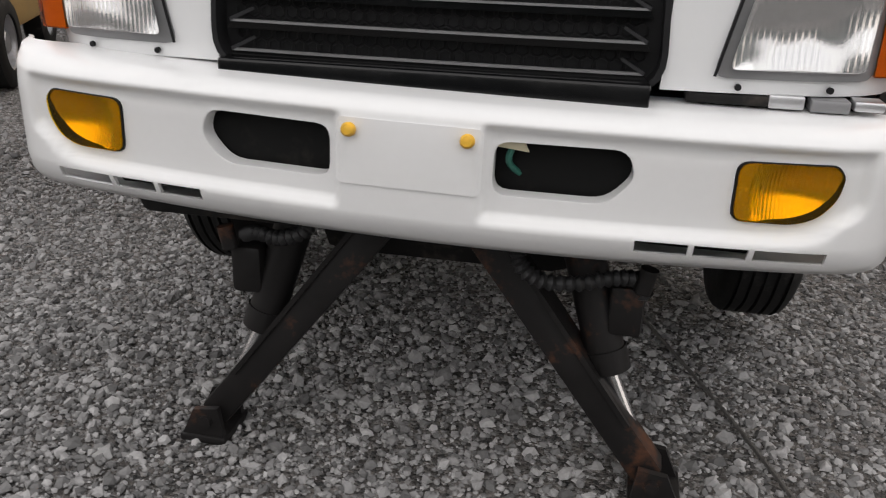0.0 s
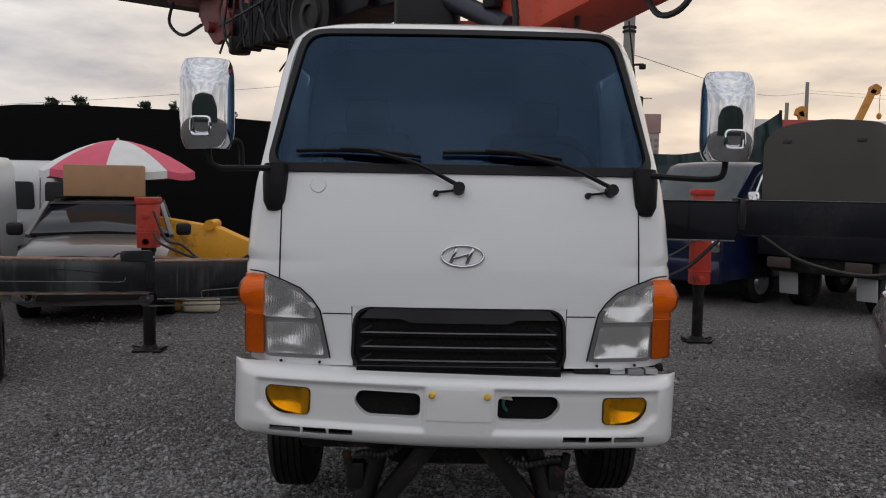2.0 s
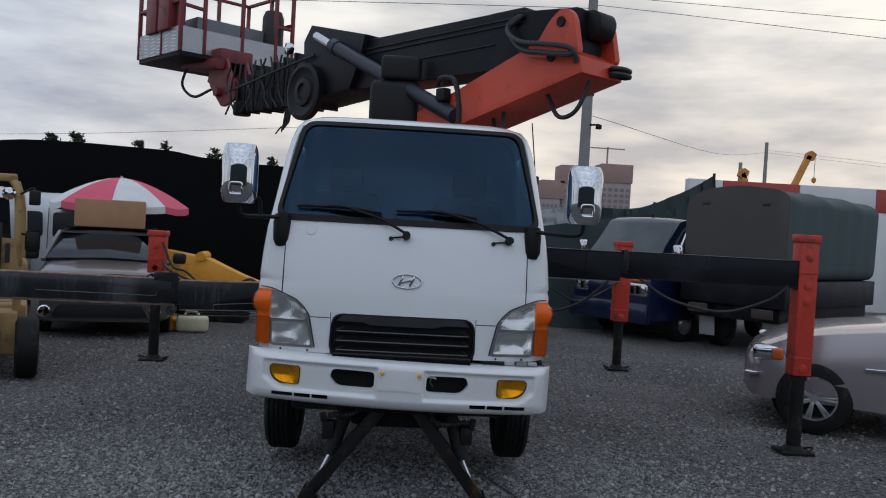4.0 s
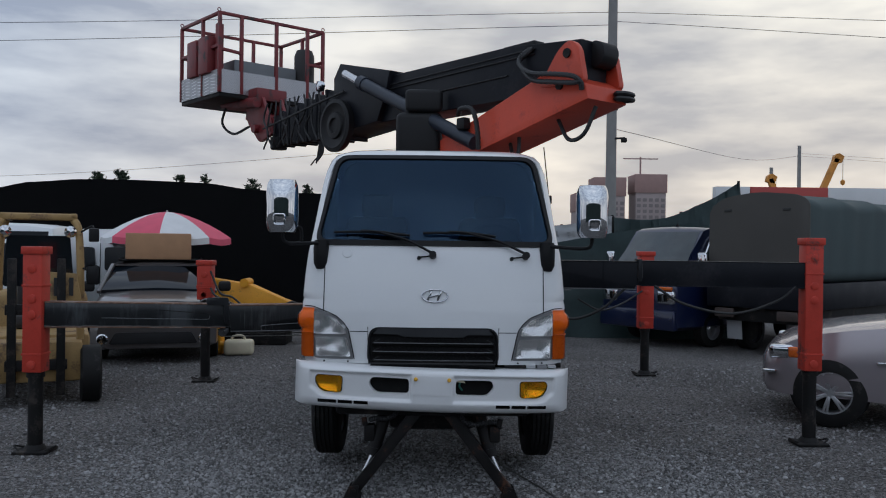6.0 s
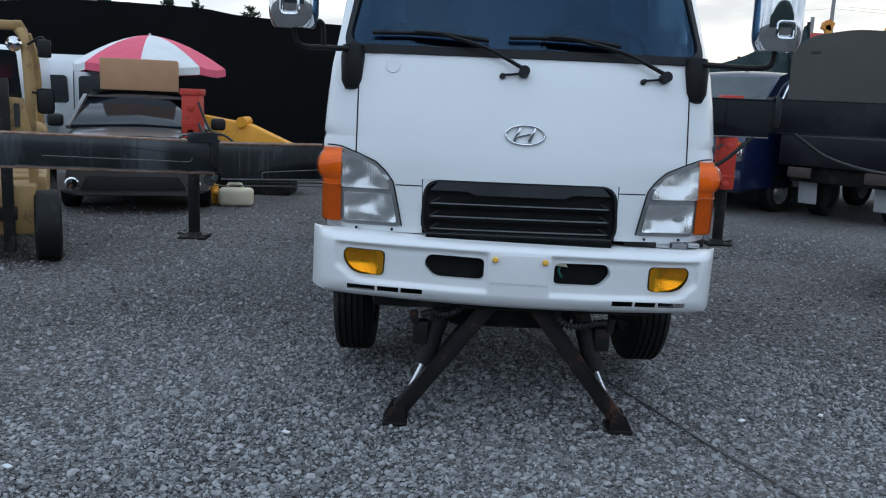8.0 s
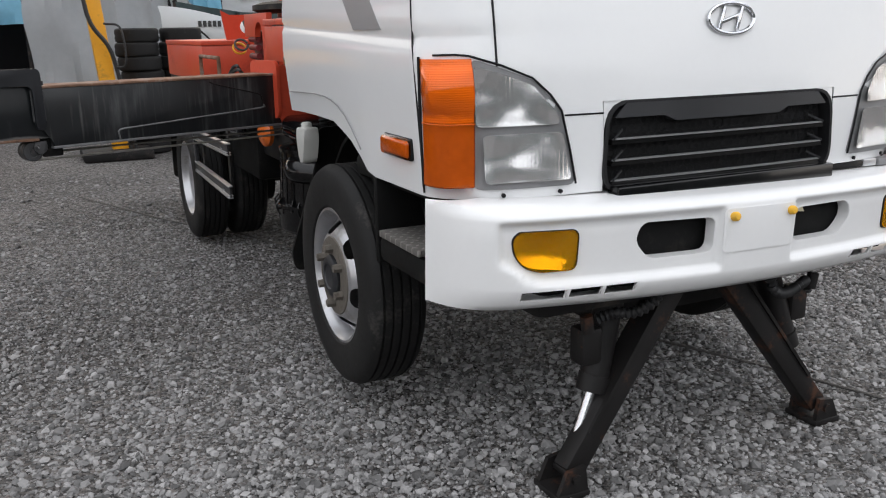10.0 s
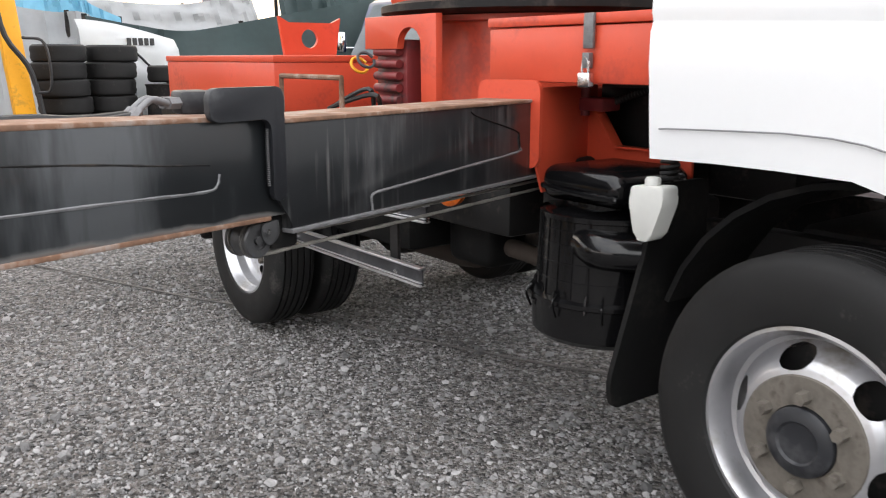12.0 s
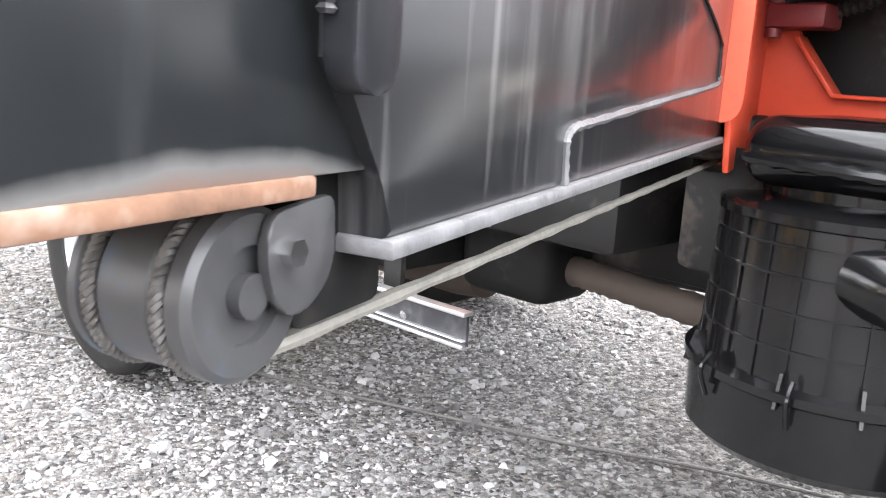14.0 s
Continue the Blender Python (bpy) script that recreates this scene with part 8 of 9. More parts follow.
def build_blue_truck():
    ob = thing("pickup_truck", "navy blue pickup truck with chrome mirrors and window visors", "truck", at=(3.30, 8.66, 0), turn=-55)
    bm = bm_new()
    sec = lambda w, zb, zt: [(w * 0.9, zb), (w, zb + 0.06), (w, 0.95), (w * 0.97, min(1.15, zt - 0.06)), (w * 0.88, zt - 0.02), (w * 0.5, zt), (0.001, zt + 0.01)]
    loft(bm, [(0, sec(0.74, 0.34, 1.04)), (0.05, sec(0.80, 0.30, 1.10)), (0.18, sec(0.82, 0.30, 1.20)), (0.48, sec(0.82, 0.30, 1.57)), (0.78, sec(0.82, 0.30, 1.93)), (0.95, sec(0.82, 0.30, 1.98)), (1.95, sec(0.82, 0.30, 1.96))])
    part("cab", bm, BLUE_PAINT, ob, "navy blue cab")
    bm = bm_new()
    rows = []
    for t in np.linspace(0, 1, 5):
        y, z, w = 0.165 + 0.57 * t, 1.215 + 0.685 * t, 0.77 - 0.11 * t
        rows.append([(-w, y + 0.03, z), (-w * 0.6, y - 0.012, z), (0, y - 0.02, z), (w * 0.6, y - 0.012, z), (w, y + 0.03, z)])
    skin(bm, rows)
    bmesh.ops.solidify(bm, geom=bm.faces[:], thickness=0.02)
    # the sky's reflection is put into the glass as a pale base colour
    part("windscreen", bm, mat("sky_toned_windscreen", (0.15, 0.17, 0.18), 0.12, 0, 0.2, 3, coat=0.8), ob, "windscreen with the reflected sky in its colour")
    for s in (-1, 1):
        bm = bm_new()
        add_prism(bm, [(0.66, 1.22), (1.72, 1.22), (1.72, 1.80), (1.02, 1.82)], "x", s * 0.74, s * 0.828)
        part("door_window", bm, DARK_GLASS, ob)
        bm = bm_new()
        add_tube(bm, [(s * 0.81, 0.60, 1.24), (s * 0.80, 0.80, 1.60), (s * 0.77, 0.98, 1.80), (s * 0.76, 1.25, 1.85), (s * 0.76, 1.72, 1.84)], 0.048, 10)
        part("window_visor", bm, CHROME, ob, "bright chrome window trim")
        bm = bm_new()
        add_box(bm, (s * 0.60 - 0.16, -0.03, 0.72), (s * 0.60 + 0.18, 0.10, 0.94), 0.04, seg=3)
        part("headlight", bm, CHROME, ob, "clear headlight")
        bm = bm_new()
        add_box(bm, (s * 0.60 - 0.14, -0.034, 0.945), (s * 0.60 + 0.14, 0.06, 1.0), 0.015)
        part("turn_signal", bm, AMBER_SOLID, ob)
        bm = bm_new()
        add_lathe(bm, [(0.085, 0), (0.08, 0.02), (0.05, 0.03), (0, 0.03)], (s * 0.60, 0.01, 0.50), (0, -1, 0), 18)
        part("fog_lamp", bm, CHROME, ob)
        bm = bm_new()
        add_box(bm, (s * 0.99 - 0.09, 0.38, 1.30), (s * 0.99 + 0.09, 0.47, 1.56), 0.04, seg=3)
        add_tube(bm, [(s * 0.80, 0.50, 1.36), (s * 0.99, 0.43, 1.36)], 0.014, 6, 1)
        part("mirror", bm, CHROME, ob, "chrome door mirror")
        car_wheel(ob, (s * 0.72, 0.95, 0.30), s, 0.30, 0.20)
        car_wheel(ob, (s * 0.70, 3.2, 0.30), s, 0.30, 0.20)
    bm = bm_new()
    add_box(bm, (-0.80, -0.04, 0.30), (0.80, 0.10, 0.62), 0.04)
    add_box(bm, (-0.40, -0.02, 0.74), (0.40, 0.05, 0.9), 0.02)
    part("bumper", bm, BLUE_PAINT, ob)
    bm = bm_new()
    add_box(bm, (-0.84, 2.02, 0.62), (0.84, 4.4, 0.98), 0.02)
    part("bed", bm, BLUE_PAINT, ob)
    bm = bm_new()
    add_prism(bm, [(-0.06, 1.96), (0.06, 1.96), (0.0, 2.05)], "y", 1.0, 1.02)
    part("roof_fin", bm, BLACK, ob)


def build_covered_truck():
    corner = Vector((5.40, 6.92, 0))
    ob = thing("covered_truck", "small truck with a rounded olive canvas cover over its bed", "truck", at=tuple(corner), turn=-48.7)
    # local frame: x along the end panel (towards -x is the far corner), y along the bed
    bm = bm_new()
    W, Lb = 1.62, 3.4
    arch = rounded([(-W, 1.12), (0.0, 1.12), (0.0, 2.34), (-0.18, 2.44), (-0.8, 2.50), (-W + 0.26, 2.43), (-W, 2.26)], 0.2, 6)
    add_prism(bm, arch, "y", 0, 0.03, 0.008)
    cover = part("canvas_cover", bm, CANVAS, ob, "olive canvas end panel")
    bm = bm_new()
    rows = []
    rnd = random.Random(5)
    top = [p for p in arch]
    for k in range(18):
        y = 0.02 + Lb * k / 17
        rows.append([(x + (0.012 * math.sin(k * 2.1 + z * 5) if -W + 0.02 < x < 0.05 else 0), y, z - (0.05 * math.sin(math.pi * (k % 6) / 6.0) if z > 2.2 else 0)) for x, z in top])
    skin(bm, rows, closed=True)
    part("canvas_side", bm, CANVAS_SIDE, cover, "green canvas with sagging folds")
    for x in (-0.35, -1.3):
        bm = bm_new()
        add_box(bm, (x - 0.06, -0.012, 2.2), (x + 0.06, 0.005, 2.24), 0.004)
        part("strap", bm, INK, cover)
    bm = bm_new()
    add_box(bm, (-W - 0.02, -0.03, 0.72), (0.02, Lb, 1.12), 0.015)
    part("bed", bm, BOOM, ob, "dark drop-side bed")
    bm = bm_new()
    add_box(bm, (-W + 0.1, 0.1, 0.5), (-0.1, Lb, 0.72), 0.02)
    part("frame", bm, CHASSIS, ob)
    for x in (-W + 0.3, -0.3):
        bm = bm_new()
        add_box(bm, (x - 0.16, -0.06, 0.56), (x + 0.16, -0.01, 0.70), 0.015)
        part("tail_lamp", bm, mat("dusty_tail_lamp", (0.05, 0.036, 0.03), 0.7, 0, 0.4, 12), ob, "dusty tail lamp cluster")
        bm = bm_new()
        add_box(bm, (x - 0.13, 0.3, 0.16), (x + 0.13, 0.32, 0.55), 0.01, pose(0, 0, 0, 6, 0, 0))
        part("mud_flap", bm, GREY_TARP, ob)
        car_wheel(ob, (x, 0.75, 0.32), 1 if x > -0.8 else -1, 0.32, 0.22)
        car_wheel(ob, (x, 3.1, 0.32), 1 if x > -0.8 else -1, 0.32, 0.22)


def build_jerrycan():
    ob = thing("jerrycan", "cream plastic jerrycan lying on the gravel", "canister", at=(-2.88, 6.95, 0), turn=8)
    bm = bm_new()
    add_box(bm, (-0.2, -0.12, 0.0), (0.22, 0.12, 0.22), 0.05, seg=3)
    part("body", bm, CREAM, ob)
    bm = bm_new()
    add_cyl(bm, (-0.20, 0, 0.15), (-0.26, 0, 0.16), 0.04)
    part("cap", bm, YELLOW, ob)
    bm = bm_new()
    add_tube(bm, [(-0.1, 0, 0.21), (-0.07, 0, 0.27), (0.06, 0, 0.27), (0.1, 0, 0.21)], 0.018, 8)
    part("handle", bm, CREAM, ob)
    ob = thing("yellow_canister", "upright yellow plastic canister beside the jerrycan", "canister", at=(-3.2, 7.0, 0))
    bm = bm_new()
    add_box(bm, (-0.09, -0.09, 0), (0.09, 0.09, 0.40), 0.03, seg=3)
    part("body", bm, YELLOW, ob)
    bm = bm_new()
    add_cyl(bm, (0, 0, 0.40), (0, 0, 0.44), 0.03)
    part("cap", bm, BLACK, ob)


def build_yellow_machine():
    ob = thing("yellow_loader_arm", "sloping yellow machine arm standing before the black fence", "machine", at=(-3.1, 8.4, 0))
    bm = bm_new()
    add_prism(bm, [(-0.75, 0.25), (0.9, 0.25), (0.9, 0.62), (0.62, 0.72), (0.1, 0.95), (-0.75, 1.08)], "y", -0.14, 0.14, 0.015)
    part("arm", bm, YELLOW, ob)
    bm = bm_new()
    add_cyl(bm, (0.0, -0.2, 0.98), (0.0, 0.2, 0.98), 0.07)
    part("pin", bm, YELLOW, ob)
    bm = bm_new()
    add_box(bm, (-0.6, -0.3, 0), (0.7, 0.3, 0.27), 0.03)
    part("skid", bm, CHASSIS, ob)
    ob = thing("yellow_mast", "leaning yellow lattice mast with black cables", "machine", at=(-0.98, 8.0, 0))
    bm = bm_new()
    add_bar(bm, (0.10, 0, 0.0), (-0.10, 0.1, 2.6), 0.16, 0.14, 0.01)
    part("mast", bm, YELLOW, ob)
    bm = bm_new()
    add_tube(bm, [(-0.14, -0.12, 2.4), (-0.10, -0.13, 1.5), (0.10, -0.12, 1.1), (0.2, -0.1, 0.4), (0.25, -0.1, 0.0)], 0.022, 8)
    add_tube(bm, [(0.05, -0.12, 1.4), (0.2, -0.2, 1.35), (0.22, -0.2, 1.0), (0.12, -0.12, 0.95)], 0.012, 8)
    part("cable", bm, HOSE, ob)
    bm = bm_new()
    add_box(bm, (-0.3, -0.3, 0), (0.4, 0.4, 0.1), 0.02)
    part("foot", bm, CHASSIS, ob)


def build_tyre_stack():
    rnd = random.Random(2)
    bm = bm_new()
    add_lathe(bm, [(0.14, -0.05), (0.15, -0.072), (0.205, -0.076), (0.225, -0.062), (0.232, -0.03), (0.226, 0.0), (0.232, 0.03), (0.225, 0.062), (0.205, 0.076), (0.15, 0.072), (0.14, 0.05)], (0, 0, 0), (0, 0, 1), 36)
    first = part("tyre", bm, RUBBER)
    first.matrix_basis = pose(0, 0, 0.092)
    for x, y, count in ((-0.56, 8.3, 9), (-0.10, 8.42, 9)):
        stack = thing("tyre_stack", "stack of worn black tyres in the yard", "tyre stack", "stacks of tyres", at=(x, y, 0))
        for k in range(count):
            m = pose(rnd.uniform(-0.02, 0.02), rnd.uniform(-0.02, 0.02), 0.076 + 0.150 * k, 0, 0, rnd.uniform(0, 90))
            if first.parent is None:
                first.parent, first.matrix_basis = stack, m
            else:
                ob = copy_thing(first, m)
                ob.parent = stack
    lone = thing("scrap_wheel", "single worn tyre lying on a drum", "tyre", at=(0.42, 8.25, 1.0))
    copy_thing(first, pose(0, 0, 0.092)).parent = lone
    ob = thing("old_drum", "dark steel drum under a loose tyre", "drum", at=(0.42, 8.25, 0))
    bm = bm_new()
    add_lathe(bm, [(0, 0), (0.26, 0), (0.265, 0.02), (0.25, 0.04), (0.25, 0.5), (0.262, 0.52), (0.25, 0.54), (0.25, 0.97), (0.262, 0.995), (0, 0.998)], (0, 0, 0), (0, 0, 1), 32)
    part("shell", bm, CHASSIS, ob)


def build_scrap():
    """The pile behind the deck: a loose white bumper, bodywork and tarpaulins."""
    ob = thing("loose_car_bumper", "white car bumper leaning on the scrap pile", "bumper", at=(0.36, 9.0, 0.0), turn=8)
    bm = bm_new()
    rows = []
    for u in np.linspace(-1, 1, 15):
        x = 0.52 * u
        y = 0.20 * u * u + 0.05 * u**6
        lift = 0.10 * math.sin(1.2 * u)
        rows.append([(x, y, 1.10 - lift), (x, y - 0.06, 1.14 - lift), (x, y - 0.10, 1.28 - lift), (x, y - 0.07, 1.42 - lift), (x, y + 0.02, 1.52 - lift)])
    skin(bm, rows)
    bmesh.ops.solidify(bm, geom=bm.faces[:], thickness=0.02)
    part("shell", bm, VAN_PAINT, ob)
    for k in range(5):
        bm = bm_new()
        add_box(bm, (-0.16 + 0.06 * k, -0.098, 1.36), (-0.125 + 0.06 * k, -0.072, 1.43), 0, pose(0, 0, 0))
        part("marking_bar", bm, INK, ob)
    bm = bm_new()
    add_box(bm, (-0.45, 0.05, 0.0), (0.45, 0.3, 1.15), 0.02)
    part("stand", bm, CHASSIS, ob)
    ob = thing("loose_fender", "white car fender standing on edge by the tyre stacks", "fender", at=(0.22, 8.72, 0.0), turn=-6)
    bm = bm_new()
    rows = []
    for z, x0, x1, y in ((0.0, -0.22, 0.30, 0.02), (0.7, -0.24, 0.36, 0.0), (0.92, -0.24, 0.34, -0.02), (1.05, -0.26, 0.24, -0.04), (1.16, -0.28, 0.12, -0.05), (1.27, -0.30, 0.02, -0.03), (1.34, -0.30, -0.06, 0.01)):
        rows.append([(x0 + (x1 - x0) * f, y - 0.07 * math.sin(math.pi * f), z) for f in np.linspace(0, 1, 9)])
    skin(bm, rows)
    bmesh.ops.solidify(bm, geom=bm.faces[:], thickness=0.012)
    part("shell", bm, VAN_PAINT, ob)
    bm = bm_new()
    add_tube(bm, [(0.33, -0.02, 0.95), (0.24, -0.075, 1.05), (0.12, -0.08, 1.16), (0.02, -0.06, 1.27), (-0.06, -0.02, 1.34)], 0.012, 6)
    part("wheel_arch_edge", bm, CHASSIS, ob)

    def tarp(name, label, material, pts, drop, seed, at):
        """A slack sheet hung along a line of points, with folds."""
        t = tagged(new(name), label, "tarpaulin")
        t.matrix_basis = pose(*at)
        rn = random.Random(seed)
        line = curve_points(pts, 8)
        bm2 = bm_new()
        rows2 = []
        for i in range(12):
            f = i / 11
            row = []
            for j, q in enumerate(line):
                wob = noise.noise((j * 0.35, f * 2.5, seed)) * 0.16 + noise.noise((j * 1.1 + f * 2, f * 1.2, seed + 5)) * 0.07
                row.append((q[0] - at[0] + wob * 0.4, q[1] - at[1] - 0.35 * f + wob, q[2] * (1 - f) + max(0.0, q[2] - drop) * f - at[2]))
            rows2.append(row)
        skin(bm2, rows2)
        bmesh.ops.solidify(bm2, geom=bm2.faces[:], thickness=0.006)
        part("sheet", bm2, material, t)
        for q in (line[0], line[len(line) // 2], line[-1]):
            bm2 = bm_new()
            add_cyl(bm2, (q[0] - at[0], q[1] - at[1] + 0.05, -at[2]), (q[0] - at[0], q[1] - at[1] + 0.05, q[2] - at[2] + 0.02), 0.03, n=10)
            part("prop", bm2, CHASSIS, t)
        return t

    tarp("tarpaulin", "slack dark green tarpaulin over the scrap pile", GREEN, [(0.2, 10.3, 1.70), (0.75, 10.2, 1.60), (1.4, 10.2, 1.56), (2.7, 10.1, 1.80), (4.3, 10.0, 2.05), (5.6, 10.3, 2.0)], 2.3, 3, (2.5, 10.2, 0))
    tarp("tarpaulin", "dark green shade sheet hung between the vehicles", GREEN, [(3.75, 12.8, 2.26), (4.4, 12.8, 2.22), (4.9, 12.7, 2.28), (5.4, 12.5, 2.50), (5.9, 12.4, 2.76), (6.3, 12.4, 3.03)], 1.2, 9, (4.4, 12.8, 0))
    tarp("tarpaulin", "pale blue tarpaulin over a heap", BLUE_TARP, [(-2.2, 13.2, 2.35), (-1.2, 13.1, 2.36), (-0.1, 13.0, 2.28), (0.45, 13.0, 2.25), (0.82, 13.0, 2.18), (0.95, 13.0, 2.0), (1.35, 12.9, 1.80)], 0.9, 5, (-0.4, 13, 0))
    tarp("tarpaulin", "pale grey tarpaulin draped over stored goods", GREY_TARP, [(-1.6, 11.8, 1.95), (-0.6, 11.7, 1.90), (0.1, 11.7, 1.80), (0.55, 11.7, 1.80), (0.8, 11.7, 1.62), (1.4, 11.6, 1.55)], 2.0, 6, (0, 11.7, 0))
    tarp("tarpaulin", "pale sagging shade net", GREY_TARP, [(1.2, 14.6, 2.2), (2.0, 14.6, 2.12), (2.9, 14.6, 2.13), (3.6, 14.6, 2.25), (4.1, 14.6, 2.36)], 0.5, 8, (3.2, 14.6, 0))


def build_fence():
    ob = thing("tarpaulin_fence", "tall black tarpaulin fence along the yard", "fence", at=(-7, 13.6, 0), kind="structure")
    bm = bm_new()
    xs = np.linspace(-16, -1.2, 60)
    top = np.interp(xs, [-16, -9.9, -9.3, -8.2, -5.1, -4.5, -3.3, -1.2], [2.7, 2.78, 2.93, 3.0, 2.96, 2.85, 2.74, 2.7])
    rows = []
    for i in range(10):
        f = i / 9
        rows.append([(x + 7, 0.06 * noise.noise((x * 0.9, f * 1.5, 0)) - 0.25 * (1 - f), z * f + 0.03 * noise.noise((x * 0.5, 3, 0)) * (i == 9)) for x, z in zip(xs, top)])
    skin(bm, rows)
    bmesh.ops.solidify(bm, geom=bm.faces[:], thickness=0.02)
    part("sheet", bm, FENCE, ob)
    for x in (-15, -12, -9, -6, -3, -1.3):
        bm = bm_new()
        add_cyl(bm, (x + 7, 0.12, 0), (x + 7, 0.12, 2.85), 0.04, n=10)
        part("post", bm, CHASSIS, ob)


def build_unseen_backdrop():
    # unseen sheet behind the camera, sized and coloured to darken mirror reflections
    ob = thing("unseen_backdrop", "plain dark green sheet, unseen, added to darken reflections", "fence", at=(0, -13, 0), kind="structure")
    bm = bm_new()
    rows = [[(x, 0.08 * noise.noise((x * 0.8, z, 4)), z) for x in np.linspace(-18, 18, 60)] for z in (0, 0.9, 1.8, 2.7, 3.6)]
    skin(bm, rows)
    bmesh.ops.solidify(bm, geom=bm.faces[:], thickness=0.02)
    part("sheet", bm, GREEN, ob)


def build_far():
    ob = thing("striped_wall", "low building wall with red and white bands", "building", at=(9, 17, 0), kind="structure")
    bm = bm_new()
    add_box(bm, (-1.75, 0, 0), (16, 0.25, 2.65), 0.02)
    part("wall", bm, BAND_WHITE, ob)
    for k in range(9):
        bm = bm_new()
        x = -2.85 + 2.06 * k if k else -1.7
        add_box(bm, (x, -0.03, 2.654), (x + (2.05 if k else 0.9), 0.28, 3.26), 0.01)
        part("band", bm, BAND_RED if k % 2 else BAND_WHITE, ob, "red band" if k % 2 else "white band")
    # utility poles and wires
    for x, y, h, r in ((4.72, 18, 9.5, 0.15), (27.7, 60, 9.6, 0.16), (15.4, 34, 5.4, 0.1)):
        ob = thing("utility_pole", "grey concrete utility pole with wires", "pole", "utility poles", at=(x, y, 0))
        bm = bm_new()
        add_cyl(bm, (0, 0, 0), (0, 0, h), r * 1.1, r * 0.8, 16)
        part("shaft", bm, CONCRETE, ob)
        if h > 9 and y < 30:
            bm = bm_new()
            add_bar(bm, (-0.7, 0, h - 0.4), (0.7, 0, h - 0.4), 0.08, 0.08)
            part("cross_arm", bm, CHASSIS, ob)
            bm = bm_new()
            add_bar(bm, (0, -0.1, 4.6), (0.35, -0.1, 4.62), 0.05, 0.05)
            add_box(bm, (0.25, -0.18, 4.5), (0.4, -0.04, 4.62), 0.02)
            part("street_light", bm, CHASSIS, ob)
            for z in (5.4, 5.5, 6.1):
                bm = bm_new()
                add_lathe(bm, [(r * 1.0, 0), (r * 1.15, 0), (r * 1.15, 0.05), (r * 1.0, 0.05)], (0, 0, z), (0, 0, 1), 16)
                part("clamp_band", bm, CHASSIS, ob)
    ob = thing("power_lines", "thin black power lines across the sky", "wire")
    wires = [((-40, 22, 9.1), (4.72, 18, 8.1)), ((-40, 22, 8.3), (4.72, 18, 7.75)), ((4.72, 18, 8.1), (40, 14, 7.4)), ((4.72, 18, 7.85), (40, 12, 5.6)), ((4.72, 18, 4.9), (27.7, 60, 8.8)), ((27.7, 60, 9.0), (70, 60, 8.2)), ((27.7, 60, 8.8), (70, 60, 7.6)), ((-30, 30, 3.9), (0, 26, 5.3))]
    for a, b in wires:
        bm = bm_new()
        a, b = Vector(a), Vector(b)
        add_tube(bm, [a, a.lerp(b, 0.5) - Vector((0, 0, 0.012 * (b - a).length)), b], 0.004 + 0.0001 * (b - a).length, 5, 10)
        part("wire", bm, WIRE, ob)
    # towers under construction
    for x, w, h, seed in ((95, 17, 39, 1), (118, 17, 41, 2), (82, 12, 30, 3)):
        ob = thing("tower_block", "unfinished apartment tower with red netting on top", "building", "far towers", at=(x, 470, 0))
        bm = bm_new()
        add_box(bm, (-w / 2, 0, 0), (w / 2, 18, h), 0.2)
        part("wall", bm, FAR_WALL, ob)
        bm = bm_new()
        add_box(bm, (-w / 2 - 0.6, -0.6, h - 9), (w / 2 + 0.6, 18.6, h + 1.5), 0.2)
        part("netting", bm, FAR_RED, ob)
        for fl in range(8):
            for c in range(5):
                bm = bm_new()
                xx, zz = -w / 2 + w * (c + 0.5) / 5, h - 13 - 3.2 * fl
                add_box(bm, (xx - w * 0.06, -0.35, zz - 0.9), (xx + w * 0.06, 0.1, zz + 0.9))
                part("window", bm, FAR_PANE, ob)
        if seed == 2:
            bm = bm_new()
            add_bar(bm, (-4, 9, h), (-4, 9, h + 12), 0.8, 0.8)
            add_bar(bm, (-14, 9, h + 11), (6, 9, h + 11), 0.6, 0.6)
            part("tower_crane", bm, FAR_RED, ob)
    for x, y, h, dx in ((9.7, 19.5, 3.70, 1.3), (11.66, 19.5, 4.32, -1.92)):
        ob = thing("mobile_crane", "raised orange boom of a mobile crane behind the wall", "crane", "far cranes", at=(x, y, 0))
        bm = bm_new()
        add_bar(bm, (dx, 0, -0.12), (0, 0, h), 0.16, 0.17, 0.02)
        part("jib", bm, JIB, ob)
        bm = bm_new()
        add_prism(bm, rounded([(-0.13, h - 0.11), (0.11, h - 0.16), (0.20, h + 0.04), (0.04, h + 0.14), (-0.09, h + 0.06)], 0.03), "y", -0.08, 0.08)
        part("head", bm, JIB, ob)
        bm = bm_new()
        add_cyl(bm, (0.185, 0, h - 0.66), (0.185, 0, h), 0.008, n=8)
        part("hoist_rope", bm, WIRE, ob)
        bm = bm_new()
        add_lathe(bm, [(0.0, 0.0), (0.06, 0.04), (0.066, 0.13), (0.02, 0.18), (0.0, 0.18)], (0.185, 0, h - 0.81), (0, 0, 1), 12)
        part("hook_block", bm, JIB, ob)
    # conifer tops over the fence
    rnd = random.Random(11)
    for x, h in ((-8.25, 3.42), (-8.0, 3.55), (-7.8, 3.44), (-6.17, 3.34), (-5.76, 3.36), (-4.44, 3.20), (-3.17, 3.10)):
        ob = thing("conifer", "dark small conifer behind the fence", "tree", "trees behind the fence", at=(x * 1.05, 16.0 + rnd.uniform(-0.5, 0.9), 0))
        bm = bm_new()
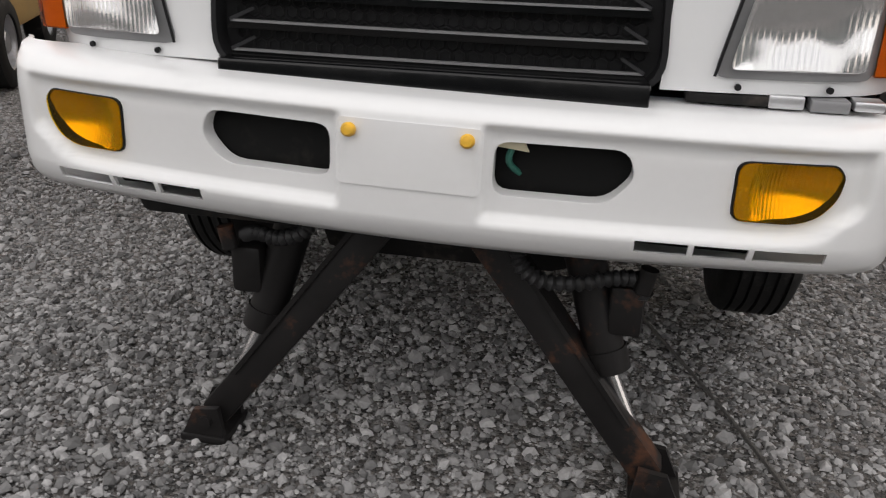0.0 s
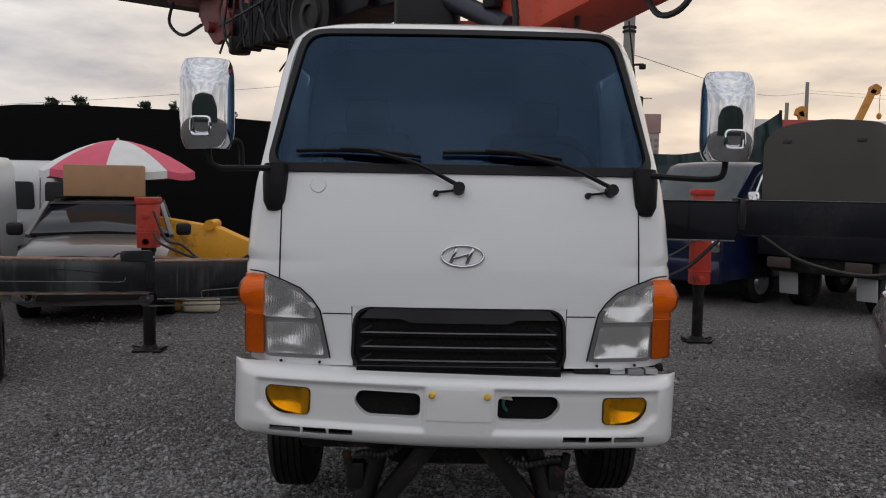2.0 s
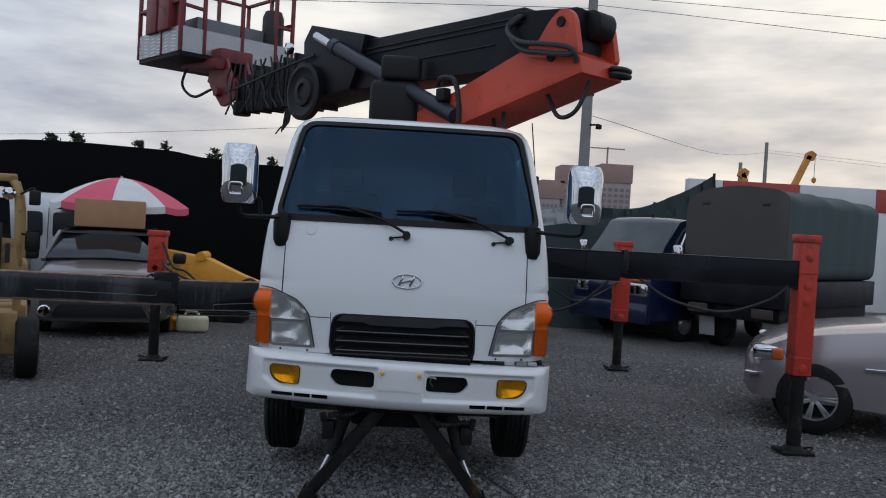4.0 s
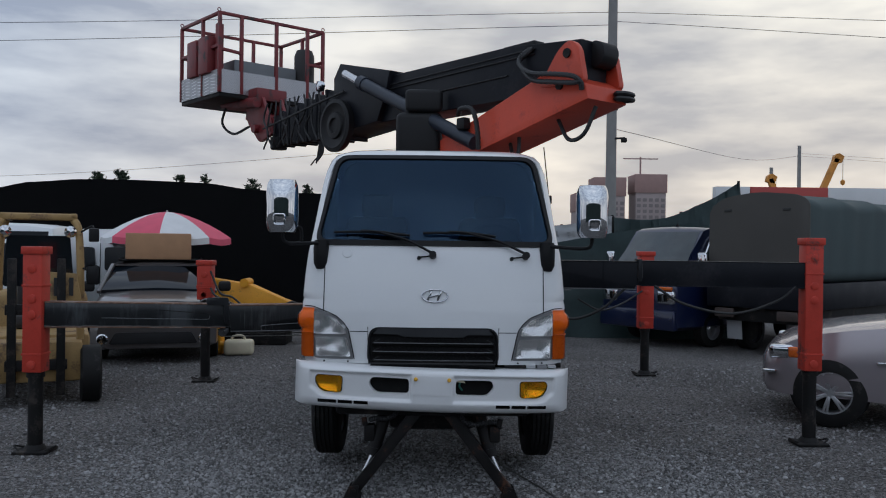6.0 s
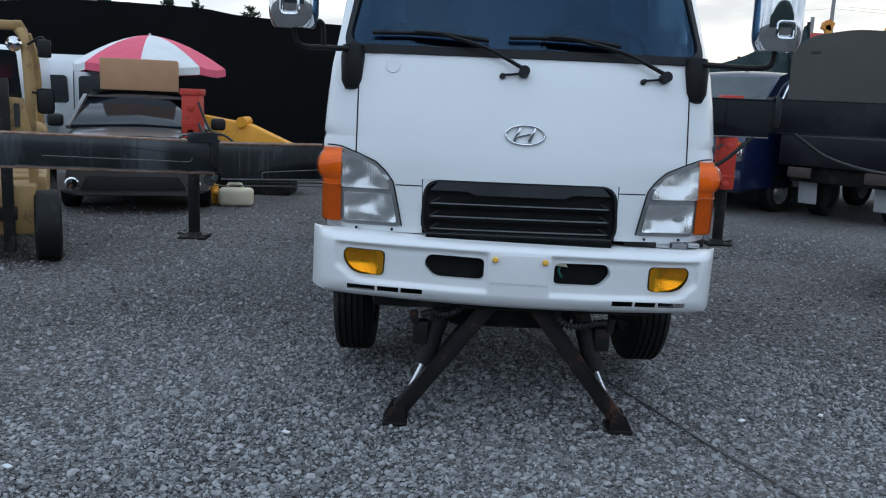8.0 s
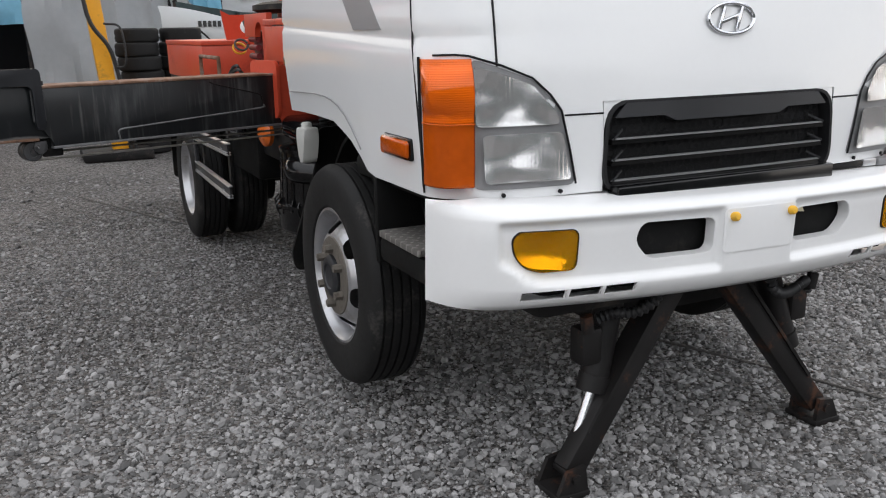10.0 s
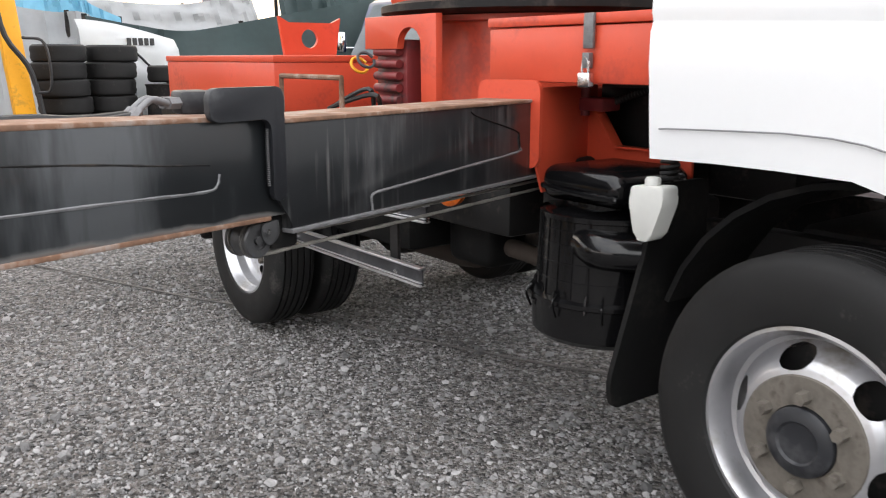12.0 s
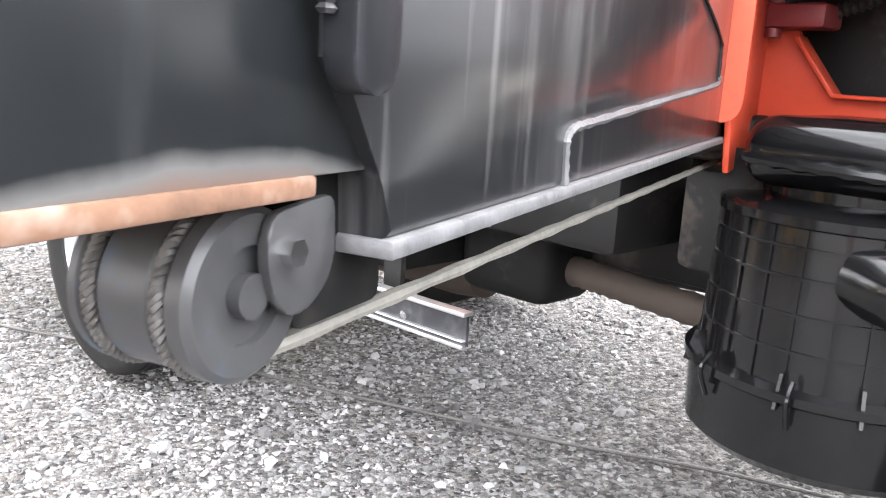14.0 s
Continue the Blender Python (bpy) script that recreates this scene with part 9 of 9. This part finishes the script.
        add_cyl(bm, (0, 0, 0), (rnd.uniform(-0.06, 0.06), 0, h * 0.97), 0.06, 0.012, 8)
        part("trunk", bm, BARK, ob)
        bm = bm_new()
        wide = rnd.uniform(0.5, 0.85)
        for k in range(70):
            t = rnd.random() ** 0.45
            z = h * (0.35 + 0.63 * t)
            a = rnd.uniform(0, 2 * math.pi)
            reach = (wide * (1 - t) ** 0.6 + 0.05) * rnd.uniform(0.5, 1.15)
            tip_at = Vector((reach * math.cos(a), reach * math.sin(a), z + rnd.uniform(-0.05, 0.10)))
            for q in range(16):
                f = (q + 1) / 16
                p = Vector((0, 0, z - 0.05)).lerp(tip_at, f)
                out = Vector((rnd.uniform(-1, 1), rnd.uniform(-1, 1), rnd.uniform(-0.4, 1.0))).normalized() * rnd.uniform(0.04, 0.11)
                side = out.cross(Vector((rnd.uniform(-1, 1), rnd.uniform(-1, 1), 0.3))).normalized() * 0.018
                bm.faces.new([bm.verts.new(c) for c in (p - side, p + side, p + out + side * 0.3, p + out - side * 0.3)])
        part("crown", bm, LEAF, ob)


def build_ground_cable():
    bm = bm_new()
    pts = [(-1.47, 5.72), (-0.99, 4.5), (-0.82, 4.14), (-0.58, 3.68), (-0.387, 3.17), (-0.145, 2.57), (0.06, 2.15), (0.35, 1.3), (0.68, 0.47), (0.86, -0.04), (1.04, -0.45), (1.35, -1.2)]
    add_tube(bm, [(x, y, 0.011) for x, y in pts], 0.0055, 7, 60, 0.2)
    tagged(part("wire_rope", bm, ROPE), "thin twisted wire rope lying across the gravel", "rope")


def build_litter():
    rnd = random.Random(4)
    for k in range(9):
        bm = bm_new()
        x, y = (rnd.uniform(-2.2, 1.8), rnd.uniform(-1.3, 0.6))
        s = rnd.uniform(0.012, 0.02)
        add_box(bm, (-s, -s * 0.6, 0), (s, s * 0.6, s * 0.5), s * 0.2, pose(0, 0, 0, 0, 0, rnd.uniform(0, 180)))
        ob = tagged(part("paper_scrap", bm, CLOTH_WHITE), "small pale scrap lying among the stones", "litter", "pale scraps")
        ob.matrix_basis = pose(x, y, 0.01)


build_unseen_backdrop()
build_sedan()
build_suv()
build_carton()
build_van()
build_white_cab()
build_umbrella()
build_forklift()
build_blue_truck()
build_covered_truck()
build_jerrycan()
build_yellow_machine()
build_tyre_stack()
build_scrap()
build_fence()
build_far()
build_ground_cable()
build_litter()
